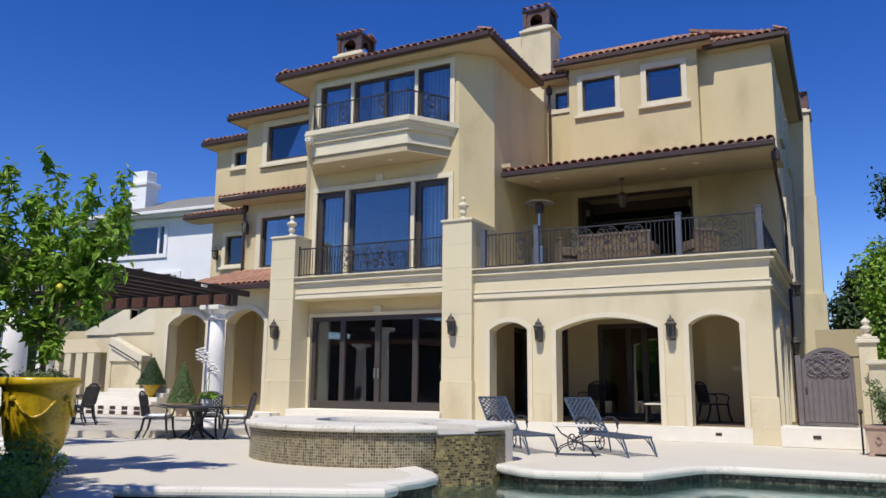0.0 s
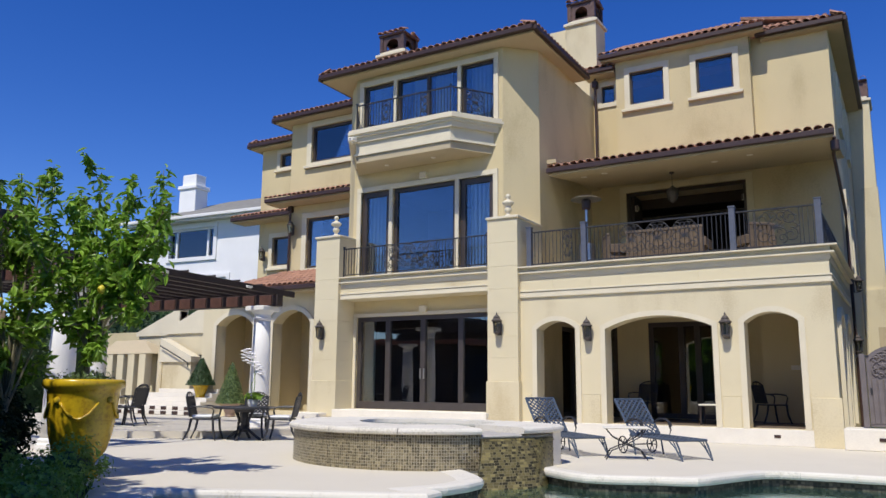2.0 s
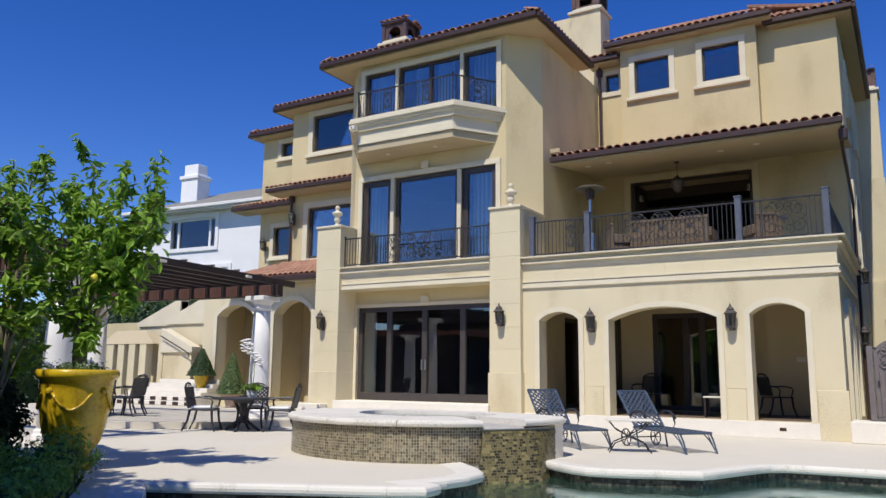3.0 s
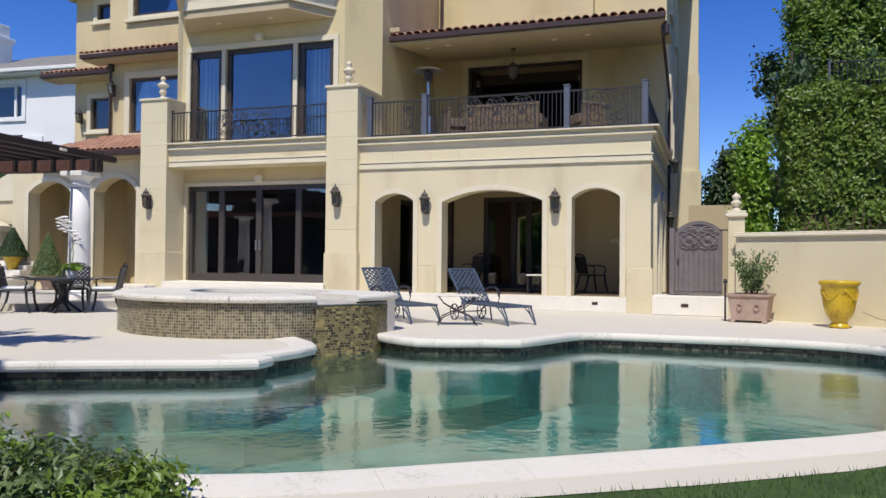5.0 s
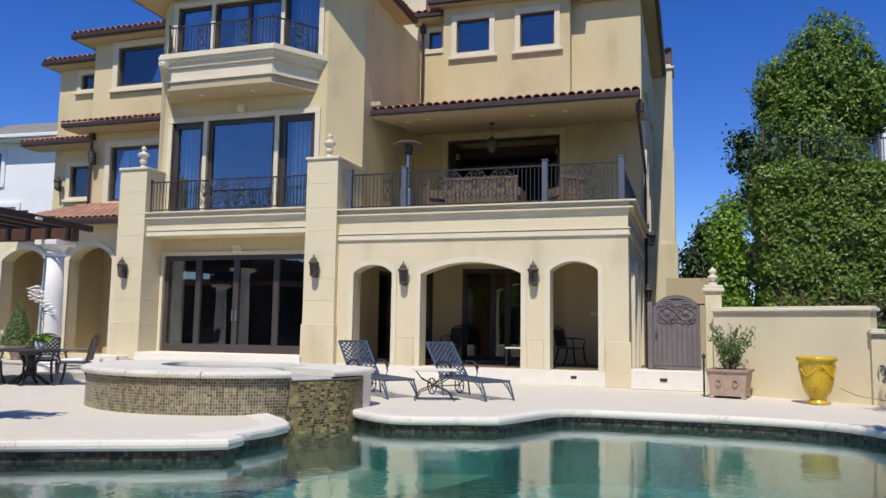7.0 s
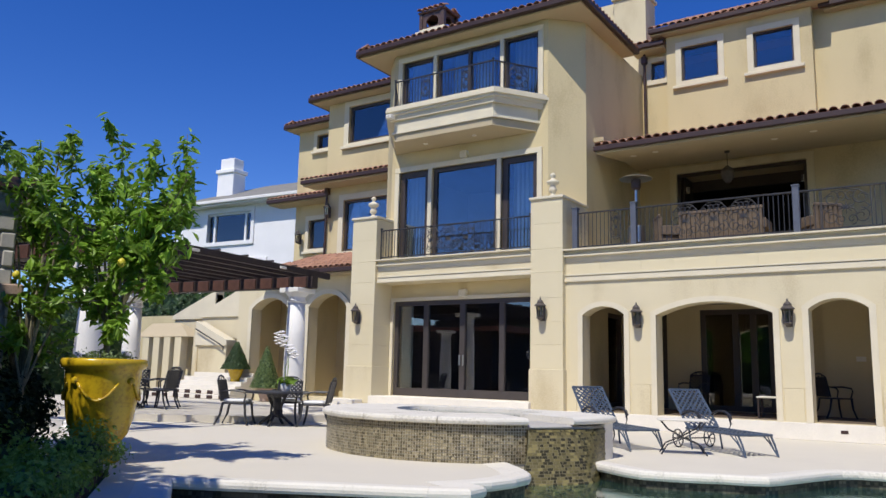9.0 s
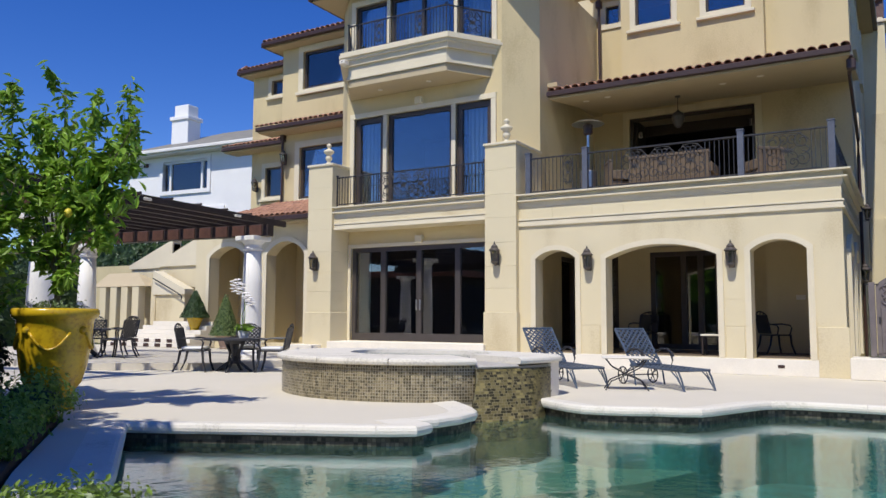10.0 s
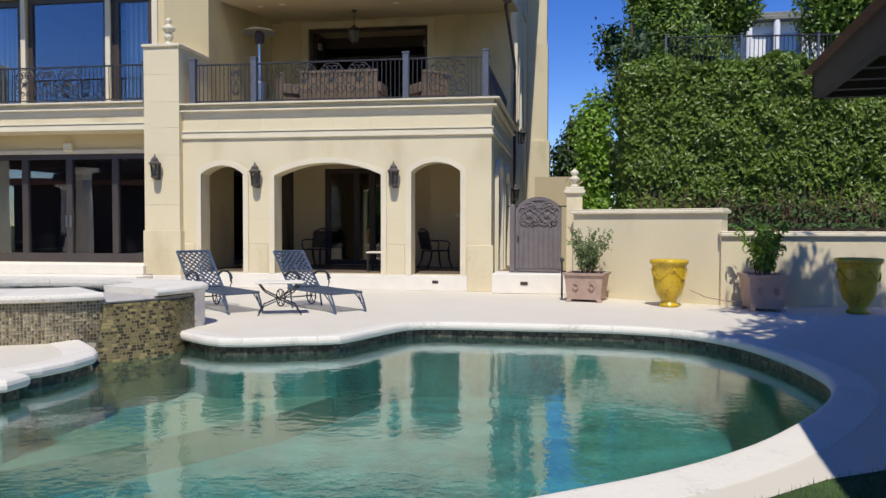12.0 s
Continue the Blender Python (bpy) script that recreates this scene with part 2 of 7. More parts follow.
def part(name, bm, mat, parent=None, label="", smooth=False):
    ob = new(name, finish(name, bm, mat, smooth))
    if parent:
        ob.parent = parent
    if label:
        ob["label"] = label
    return ob


def thing(name, at=(0, 0, 0), turn=0.0, label="", category="", group="", kind=""):
    e = new(name)
    e.matrix_basis = pose(*at, 0, 0, turn)
    return tagged(e, label, category, group, kind)


def structure(name, bm, mat, label, category, smooth=False):
    return tagged(part(name, bm, mat, None, "", smooth), label, category, "", "structure")


def box(bm, x0, x1, y0, y1, z0, z1, bevel=0.0):
    r = bmesh.ops.create_cube(bm, size=1.0, matrix=Matrix.Translation(((x0 + x1) / 2, (y0 + y1) / 2, (z0 + z1) / 2)) @ Matrix.Diagonal((abs(x1 - x0), abs(y1 - y0), abs(z1 - z0), 1)))
    if bevel:
        edges = list({e for v in r["verts"] for e in v.link_edges})
        bmesh.ops.bevel(bm, geom=edges, offset=bevel, segments=1, affect="EDGES")
    return bm


def boxes(*specs, bevel=0.0):
    bm = bmesh.new()
    for s in specs:
        box(bm, *s, bevel=bevel)
    return bm


def lathe(profile, seg=20, bm=None, at=(0, 0, 0)):
    """A turned body from (radius, height) pairs."""
    bm = bm or bmesh.new()
    rings = []
    for r, z in profile:
        rings.append([bm.verts.new((at[0] + r * math.cos(2 * math.pi * i / seg), at[1] + r * math.sin(2 * math.pi * i / seg), at[2] + z)) for i in range(seg)])
    for a, b in zip(rings, rings[1:]):
        for i in range(seg):
            bm.faces.new((a[i], a[(i + 1) % seg], b[(i + 1) % seg], b[i]))
    bm.faces.new(rings[0][::-1])
    bm.faces.new(rings[-1])
    return bm


def tube(bm, points, r, seg=6, r2=None):
    """A round bar along points, tapering to r2."""
    pts = [Vector(p) for p in points]
    rings = []
    n = len(pts)
    for i, p in enumerate(pts):
        d = (pts[min(i + 1, n - 1)] - pts[max(i - 1, 0)]).normalized()
        side = d.cross(Vector((0, 0, 1)) if abs(d.z) < 0.9 else Vector((1, 0, 0))).normalized()
        up = side.cross(d)
        k = r + ((r2 if r2 is not None else r) - r) * i / max(n - 1, 1)
        rings.append([bm.verts.new(p + k * (side * math.cos(2 * math.pi * j / seg) + up * math.sin(2 * math.pi * j / seg))) for j in range(seg)])
    for a, b in zip(rings, rings[1:]):
        for j in range(seg):
            bm.faces.new((a[j], a[(j + 1) % seg], b[(j + 1) % seg], b[j]))
    bm.faces.new(rings[0][::-1])
    bm.faces.new(rings[-1])
    return bm


def slab(bm, outline, z0, z1):
    """An upright prism over a plan outline."""
    lo = [bm.verts.new((x, y, z0)) for x, y in outline]
    hi = [bm.verts.new((x, y, z1)) for x, y in outline]
    n = len(outline)
    for i in range(n):
        bm.faces.new((lo[i], lo[(i + 1) % n], hi[(i + 1) % n], hi[i]))
    f = [bm.faces.new(lo[::-1]), bm.faces.new(hi)]
    bmesh.ops.triangulate(bm, faces=f)
    bmesh.ops.recalc_face_normals(bm, faces=bm.faces[:])
    return bm


def rect_hole(s0, s1, z0, z1):
    return [(s0, z0), (s1, z0), (s1, z1), (s0, z1)]


def arch_hole(s0, s1, z0, spring, crown, seg=14):
    """A segmental arch opening."""
    w, h = (s1 - s0) / 2, crown - spring
    rad = (w * w + h * h) / (2 * h)
    a = math.asin(min(1.0, w / rad))
    c = (s0 + s1) / 2
    top = [(c + rad * math.sin(a - 2 * a * i / seg), crown - rad + rad * math.cos(a - 2 * a * i / seg)) for i in range(seg + 1)]
    return [(s0, z0), (s1, z0)] + top


def wall(bm, o, u, outline, holes, thick):
    """A wall of that thickness: o is its foot, u runs along it, its face looks to the right of u. Outline and holes are (s, z) loops."""
    o, u = Vector(o), Vector(u).normalized()
    inward = Vector((-u.y, u.x, 0))
    front, edges = [], []
    for loop in [outline] + holes:
        vs = [bm.verts.new(o + u * s + Vector((0, 0, z))) for s, z in loop]
        front.append(vs)
        for i in range(len(vs)):
            edges.append(bm.edges.new((vs[i], vs[(i + 1) % len(vs)])))
    made = bmesh.ops.triangle_fill(bm, edges=edges, use_beauty=True)
    faces = [g for g in made["geom"] if isinstance(g, bmesh.types.BMFace)]
    back = {}
    for vs in front:
        for v in vs:
            back[v] = bm.verts.new(v.co + inward * thick)
    for f in faces:
        bm.faces.new([back[v] for v in reversed(f.verts)])
    for vs in front:
        for i in range(len(vs)):
            a, b = vs[i], vs[(i + 1) % len(vs)]
            bm.faces.new((a, b, back[b], back[a]))
    bmesh.ops.recalc_face_normals(bm, faces=bm.faces[:])
    return bm


def band(bm, o, u, loop, width, proud, closed=False, back=0.0):
    """A moulded band of that width round the outside of an opening's loop, standing proud of the wall."""
    o, u = Vector(o), Vector(u).normalized()
    out = Vector((u.y, -u.x, 0))
    pts = [Vector(p) for p in loop]
    n = len(pts)
    outer = []
    for i, p in enumerate(pts):
        a = pts[i - 1] if (closed or i) else None
        b = pts[(i + 1) % n] if (closed or i < n - 1) else None
        d1 = (p - a).normalized() if a is not None else None
        d2 = (b - p).normalized() if b is not None else None
        d1, d2 = d1 or d2, d2 or d1
        n1, n2 = Vector((d1.y, -d1.x)), Vector((d2.y, -d2.x))
        m = (n1 + n2).normalized()
        outer.append(p + m * (width / max(0.3, m.dot(n1))))
    def at(p, h):
        return bm.verts.new(o + u * p.x + Vector((0, 0, p.y)) + out * h)
    rows = [[at(p, -back) for p in pts], [at(p, proud) for p in pts], [at(p, proud) for p in outer], [at(p, -0.01) for p in outer]]
    for r, s in zip(rows, rows[1:]):
        for i in range(n if closed else n - 1):
            j = (i + 1) % n
            bm.faces.new((r[i], r[j], s[j], s[i]))
    if not closed:
        for i in (0, n - 1):
            bm.faces.new([r[i] for r in rows])
    bmesh.ops.recalc_face_normals(bm, faces=bm.faces[:])
    return bm


def moulding(bm, path, steps, closed=False):
    """A horizontal cornice along a plan path (its outside is on the right). steps: (z0, z1, proud)."""
    n = len(path)
    pts = [Vector(p) for p in path]
    def off(i, w):
        a = pts[i - 1] if (closed or i) else None
        b = pts[(i + 1) % n] if (closed or i < n - 1) else None
        d1 = (pts[i] - a).normalized() if a is not None else None
        d2 = (b - pts[i]).normalized() if b is not None else None
        d1, d2 = d1 or d2, d2 or d1
        n1, n2 = Vector((d1.y, -d1.x)), Vector((d2.y, -d2.x))
        m = (n1 + n2).normalized()
        return pts[i] + m * (w / max(0.3, m.dot(n1)))
    for z0, z1, w in steps:
        q = [[off(i, k) for i in range(n)] for k in (-0.02, w)]
        vs = [[bm.verts.new((p.x, p.y, z)) for p in row] for row, z in ((q[0], z0), (q[1], z0), (q[1], z1), (q[0], z1))]
        for a, b in zip(vs, vs[1:] + vs[:1]):
            for i in range(n if closed else n - 1):
                j = (i + 1) % n
                bm.faces.new((a[i], a[j], b[j], b[i]))
        if not closed:
            for i in (0, n - 1):
                bm.faces.new([r[i] for r in vs])
    bmesh.ops.recalc_face_normals(bm, faces=bm.faces[:])
    return bm


def hold(child, parent):
    """Make child a part of parent, both built in world places."""
    child.parent = parent
    return child


# ---- plan of the house ----
FLOOR = 0.36          # porch floor over the patio
BALCONY = 4.42        # top of the porch cornice
Y_BAY, Y_UP, Y_UPR = 0.66, 5.93, 6.33
Y_A, Y_B, Y_ARC = 3.5, 4.9, 1.5
BAY_L, BAY_R, CH = -13.75, -8.35, 0.80
X, NY = (1, 0, 0), (0, 1, 0)


def opening_trim(name, o, u, loop, width, proud, closed=False, mat=TRIM):
    return part(name, band(bmesh.new(), o, u, loop, width, proud, closed, 0.02), mat)


# porch front with three segmental arches
ARCHES = [(-7.06, -5.98, 2.74, 2.95), (-5.19, -2.58, 2.70, 2.99), (-1.86, -0.71, 2.76, 2.98)]
wall_porch = structure("wall_porch", wall(bmesh.new(), (0, 0, 0), X, [(-7.55, 0), (0, 0), (0, 4.30), (-7.55, 4.30)],
                       [arch_hole(a, b, FLOOR, s, c) for a, b, s, c in ARCHES], 0.45), STUCCO_PALE, "beige stucco porch front with three wide segmental arches", "wall")
for a, b, s, c in ARCHES:
    hold(opening_trim("arch_trim", (0, 0, 0), X, arch_hole(a, b, FLOOR, s, c)[1:] + [(a, FLOOR)], 0.13, 0.035), wall_porch)
for x0, x1 in ((-7.5, -7.24), (-5.80, -5.36), (-2.42, -2.02), (-0.55, 0.05)):
    hold(part("plinth", boxes((x0, x1, -0.02 if x1 < 0 else -0.05, 0.02, 0.0, 1.06), bevel=0.008), STUCCO_PALE), wall_porch)
hold(part("base_course", boxes((-7.5, 0.04, -0.035, 0.02, 0.0, FLOOR), bevel=0.01), LIMESTONE), wall_porch)
hold(part("vent", boxes((-1.36, -1.22, -0.045, 0.0, 0.17, 0.24), bevel=0.004), GUTTER), wall_porch)
wall_side = structure("wall_side", wall(bmesh.new(), (0, 0, 0), NY, [(0.45, 0), (6.33, 0), (6.33, 4.3), (0.45, 4.3)],
                      [arch_hole(1.1, 2.3, FLOOR, 2.7, 2.98), arch_hole(3.2, 4.6, FLOOR, 2.7, 2.98)], 0.4), STUCCO, "beige stucco side of the porch with two arches", "wall")
for a, b in ((1.1, 2.3), (3.2, 4.6)):
    hold(opening_trim("arch_trim", (0, 0, 0), NY, arch_hole(a, b, FLOOR, 2.7, 2.98)[1:] + [(a, FLOOR)], 0.2, 0.09), wall_side)
# porch cornice and string course, wrapping the corner
CORNICE = ((4.10, 4.14, 0.02), (4.14, 4.24, 0.035), (4.24, 4.275, 0.13), (4.275, 4.39, 0.05), (4.39, 4.425, 0.20))
cornice_porch = structure("cornice_porch", moulding(bmesh.new(), [(-7.53, 0), (0, 0), (0, 6.3)], CORNICE), TRIM, "cream stepped cornice round the porch balcony", "cornice")
hold(part("string_course", moulding(bmesh.new(), [(-7.53, 0), (0, 0), (0, 6.3)], ((3.60, 3.635, 0.055), (3.635, 3.73, 0.03), (3.75, 3.785, 0.05))), TRIM), cornice_porch)
k = 0
xb = -7.50
while xb < -0.01:
    w = (0.92, 1.05, 0.80, 0.98)[k % 4]
    hold(part("stone_block", boxes((xb + 0.002, min(xb + w, 0.0) - 0.002, -0.008, 0.02, 3.787, 4.10)), STUCCO_BLOCK), cornice_porch)
    xb += w
    k += 1
for i, (a, b, s, c) in enumerate(ARCHES[:2]):
    z = 1.07
    nxt = ARCHES[i + 1][0]
    for h in (0.6, 0.62, 0.4):
        hold(part("stone_block", boxes((b + 0.135, nxt - 0.135, -0.008, 0.02, z + 0.002, z + h - 0.002)), STUCCO_BLOCK), wall_porch)
        z += h
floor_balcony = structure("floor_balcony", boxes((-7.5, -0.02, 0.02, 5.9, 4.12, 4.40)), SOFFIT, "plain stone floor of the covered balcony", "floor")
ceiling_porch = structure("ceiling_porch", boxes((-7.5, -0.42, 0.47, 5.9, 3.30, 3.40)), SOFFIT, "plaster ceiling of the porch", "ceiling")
floor_porch = structure("floor_porch", boxes((-7.5, -0.42, 0.47, 5.9, 0.02, FLOOR)), PORCH_FLOOR_DIM, "porch floor, coloured dark to keep the porch dim", "floor")
# inside the porch: a pier and dark glazed doors at the back, plain shaded walls at its east end
wall_porch_back = structure("wall_porch_back", wall(bmesh.new(), (0, 4.2, 0), X, [(-9.6, FLOOR), (-0.42, FLOOR), (-0.42, 3.3), (-9.6, 3.3)],
                            [rect_hole(-5.30, -2.62, FLOOR + 0.01, 3.16), rect_hole(-7.95, -6.25, FLOOR + 0.01, 3.10)], 0.3), STUCCO, "shaded beige stucco wall at the back of the porch", "wall")
hold(part("inner_pier", boxes((-2.06, -0.42, 3.70, 4.198, FLOOR, 3.3)), STUCCO), wall_porch_back)
hold(part("switch_plate", boxes((-1.36, -1.14, 3.688, 3.70, 1.74, 1.86), bevel=0.003), LIMESTONE), wall_porch_back)


def glazed(name, o, u, s0, s1, z0, z1, bars, frame=0.07, deep=0.16, mat=FRAME, pane=WIN, label="", category="window", low=0.0, bar=None):
    """A window or glazed door set in an opening: frame, bars, one pane to each light."""
    w = thing(name, label=label, category=category, kind="structure")
    o, u = Vector(o), Vector(u).normalized()
    inward = Vector((-u.y, u.x, 0))
    turn = Matrix.Translation(o) @ Matrix(((u.x, inward.x, 0, 0), (u.y, inward.y, 0, 0), (0, 0, 1, 0), (0, 0, 0, 1)))
    w.matrix_basis = turn
    f = bmesh.new()
    e = 0.003
    box(f, s0 - e, s0 + frame, deep - 0.06, deep + 0.04, z0 - e, z1 + e)
    box(f, s1 - frame, s1 + e, deep - 0.06, deep + 0.04, z0 - e, z1 + e)
    box(f, s0 + frame, s1 - frame, deep - 0.06, deep + 0.04, z1 - frame, z1 + e)
    box(f, s0 + frame, s1 - frame, deep - 0.06, deep + 0.04, z0 - e, z0 + frame + low)
    part("window_frame", f, mat, w)
    if bars is None:      # standing open, no panes
        return w
    cuts = [s0 + frame] + list(bars) + [s1 - frame]
    bw = bar or frame
    for c in bars:
        part("mullion", boxes((c - bw * 0.6, c + bw * 0.6, deep - 0.07, deep + 0.03, z0 + frame + low, z1 - frame), bevel=0.006), mat, w)
    for a, b in zip(cuts, cuts[1:]):
        p = part("pane", boxes((a - 0.005, b + 0.005, deep - 0.006, deep + 0.006, z0 + frame + low - 0.01, z1 - frame + 0.01)), pane, w)
        p.visible_shadow = False
    return w


door_porch = glazed("door_porch", (0, 4.2, 0), X, -5.30, -2.62, FLOOR + 0.01, 3.16, (-4.35, -3.88, -3.40), 0.14, 0.1, FRAME, WIN_DARK, "dark framed glass doors at the back of the porch", "door")
glazed("door_porch_west", (0, 4.2, 0), X, -7.95, -6.25, FLOOR + 0.01, 3.10, (-7.10,), 0.12, 0.1, FRAME, WIN_DARK, "dark framed glass door beside the porch pier", "door")


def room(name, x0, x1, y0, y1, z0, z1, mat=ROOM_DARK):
    """The inside behind a window, its darkness put into the wall colour: back, sides, floor and ceiling."""
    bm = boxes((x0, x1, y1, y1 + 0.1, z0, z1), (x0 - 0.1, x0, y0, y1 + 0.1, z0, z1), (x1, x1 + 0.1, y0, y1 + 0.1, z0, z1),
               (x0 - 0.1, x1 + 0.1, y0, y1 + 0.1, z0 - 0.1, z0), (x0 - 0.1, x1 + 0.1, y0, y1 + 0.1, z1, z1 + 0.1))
    return structure(name, bm, mat, "room walls behind glass, coloured near-black for the unlit interior", "wall")


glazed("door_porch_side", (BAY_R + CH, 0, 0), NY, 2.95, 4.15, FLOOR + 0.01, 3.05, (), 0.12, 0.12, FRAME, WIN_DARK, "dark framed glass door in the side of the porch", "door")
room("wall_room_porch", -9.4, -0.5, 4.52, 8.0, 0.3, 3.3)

# piers either side of the bay
def pier(x0, x1):
    p = thing("pier", label="square beige stucco pier with stone cap and plinth", category="pier", group="piers beside the bay", kind="structure")
    z = 1.38
    for h in (0.62, 0.58, 0.62, 0.66, 0.62, 0.66, 0.66):
        part("stone_block", boxes((x0, x1, -0.18, 1.44, z + 0.002, min(z + h, 5.80) - 0.002)), STUCCO_BLOCK, p)
        z += h
    part("plinth", boxes((x0 - 0.03, x1 + 0.03, -0.215, 0.7, 0.30, 1.38), bevel=0.01), STUCCO_PALE, p)
    part("base", boxes((x0 - 0.06, x1 + 0.06, -0.26, 0.7, 0.0, 0.30), bevel=0.01), LIMESTONE, p)
    part("cap", boxes((x0 - 0.04, x1 + 0.04, -0.23, 1.46, 5.80, 5.87), bevel=0.012), TRIM, p)
    return p


pier(-14.54, -13.62)
pier(-8.44, -7.53)

# the bay: front with the garden doors and two rows of windows, splayed corners
MW = [(-13.43, -12.33), (-12.20, -9.94), (-9.81, -8.66)]
BW = [(-13.43, -12.24), (-12.12, -9.87), (-9.75, -8.63)]
GD = (-13.50, -8.45, 0.54, 3.34)
holes = [rect_hole(*GD)] + [rect_hole(a, b, 4.45, 7.36) for a, b in MW] + [rect_hole(a, b, 9.0, 10.96) for a, b in BW]
wall_bay = structure("wall_bay", wall(bmesh.new(), (0, Y_BAY, 0), X, [(BAY_L, 0), (BAY_R, 0), (BAY_R, 11.3), (BAY_L, 11.3)], holes, 0.3), STUCCO, "tall beige stucco bay with stacked windows", "wall")
for nm, o, u, ln in (("wall_splay", (BAY_R, Y_BAY, 0), (1, 1, 0), CH * math.sqrt(2)), ("wall_splay_west", (BAY_L - CH, Y_BAY + CH, 0), (1, -1, 0), CH * math.sqrt(2))):
    structure(nm, wall(bmesh.new(), o, u, [(0, 0), (ln, 0), (ln, 11.3), (0, 11.3)], [], 0.3), STUCCO, "splayed beige stucco corner of the bay", "wall")
structure("wall_bay_side", wall(bmesh.new(), (BAY_R + CH, 0, 0), NY, [(Y_BAY + CH, 0), (6.6, 0), (6.6, 11.3), (Y_BAY + CH, 11.3)], [rect_hole(2.95, 4.15, FLOOR + 0.01, 3.05)], 0.3), STUCCO, "plain beige stucco return of the bay", "wall")
structure("wall_bay_side_west", wall(bmesh.new(), (BAY_L - CH, 0, 0), (0, -1, 0), [(-6.6, 0), (-Y_BAY - CH, 0), (-Y_BAY - CH, 11.3), (-6.6, 11.3)], [], 0.3), STUCCO, "plain beige stucco return of the bay", "wall")
o = (0, Y_BAY, 0)
hold(opening_trim("door_trim", o, X, rect_hole(*GD)[1:] + [(GD[0], GD[2])], 0.10, 0.05), wall_bay)
for sets, z0, z1 in ((MW, 4.45, 7.36), (BW, 9.0, 10.96)):
    bm = bmesh.new()
    box(bm, sets[0][0] - 0.15, sets[0][0], Y_BAY - 0.06, Y_BAY + 0.05, z0, z1)
    box(bm, sets[2][1], sets[2][1] + 0.15, Y_BAY - 0.06, Y_BAY + 0.05, z0, z1)
    box(bm, sets[0][1], sets[1][0], Y_BAY - 0.06, Y_BAY + 0.05, z0, z1)
    box(bm, sets[1][1], sets[2][0], Y_BAY - 0.06, Y_BAY + 0.05, z0, z1)
    box(bm, sets[0][0] - 0.15, sets[2][1] + 0.15, Y_BAY - 0.07, Y_BAY + 0.05, z1, z1 + 0.15)
    hold(part("window_trim", bm, TRIM), wall_bay)
for xk, zk in ((-11.05, 7.62), (-11.0, 3.50)):
    hold(part("keystone", boxes((xk - 0.12, xk + 0.12, Y_BAY - 0.14, Y_BAY + 0.02, zk - 0.1, zk + 0.12), bevel=0.02), TRIM), wall_bay)
gd = glazed("door_garden", o, X, *GD, (-12.35, -11.08, -9.78), 0.13, 0.12, FRAME_LIT, WIN_DARK, "wide brown-framed sliding glass doors to the terrace", "door", 0.10, 0.14)
for i, (a, b) in enumerate(MW):
    glazed("window_middle", o, X, a, b, 4.45, 7.36, (), 0.17 if i != 1 else 0.12, 0.12, FRAME, WIN, "tall dark-framed window reflecting blue sky", "window")
for i, (a, b) in enumerate(BW):
    glazed("window_top", o, X, a, b, 9.0, 10.96, ((-10.99,) if i == 1 else ()), 0.08, 0.12, FRAME, WIN, "dark-framed bay window reflecting blue sky", "window")
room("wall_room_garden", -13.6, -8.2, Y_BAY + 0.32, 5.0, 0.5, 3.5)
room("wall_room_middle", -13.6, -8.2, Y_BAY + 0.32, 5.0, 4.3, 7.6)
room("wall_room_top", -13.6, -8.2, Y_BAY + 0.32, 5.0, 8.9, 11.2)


def curtain(x0, x1, y, z0, z1, folds):
    bm = bmesh.new()
    n = folds * 6
    rows = [[bm.verts.new((x0 + (x1 - x0) * i / n, y + 0.035 * math.sin(i / 6 * 2 * math.pi), z)) for i in range(n + 1)] for z in (z0, z1)]
    for i in range(n):
        bm.faces.new((rows[0][i], rows[0][i + 1], rows[1][i + 1], rows[1][i]))
    bmesh.ops.solidify(bm, geom=bm.faces[:], thickness=0.008)
    return tagged(part("curtain", bm, CURTAIN, None, "", True), "pale blue-grey curtain drawn to the side", "curtain", "curtains")


for x0, x1, z0, z1 in ((-13.34, -12.92, 0.68, 3.2), (-13.22, -12.5, 4.6, 7.25), (-9.52, -8.82, 4.6, 7.25), (-13.2, -12.5, 9.0, 10.9), (-11.6, -11.1, 9.0, 10.9), (-9.5, -8.8, 9.0, 10.9), (-10.8, -10.2, 9.0, 10.9)):
    curtain(x0, x1, Y_BAY + 0.22, z0, z1, 5)

# balcony over the garden doors, between the piers
balcony_middle = structure("balcony_middle", boxes((-13.62, -8.44, -0.06, Y_BAY, 3.84, 4.40)), STUCCO_PALE, "shallow beige balcony between the piers", "balcony")
hold(part("cornice", moulding(bmesh.new(), [(-13.60, -0.06), (-8.46, -0.06)], ((4.19, 4.23, 0.02), (4.23, 4.335, 0.03), (4.335, 4.37, 0.12), (4.37, 4.485, 0.045), (4.485, 4.52, 0.18))), TRIM), balcony_middle)
hold(part("architrave", moulding(bmesh.new(), [(-13.60, -0.06), (-8.46, -0.06)], ((3.84, 3.875, 0.055), (3.875, 3.97, 0.03), (3.99, 4.025, 0.05))), TRIM), balcony_middle)

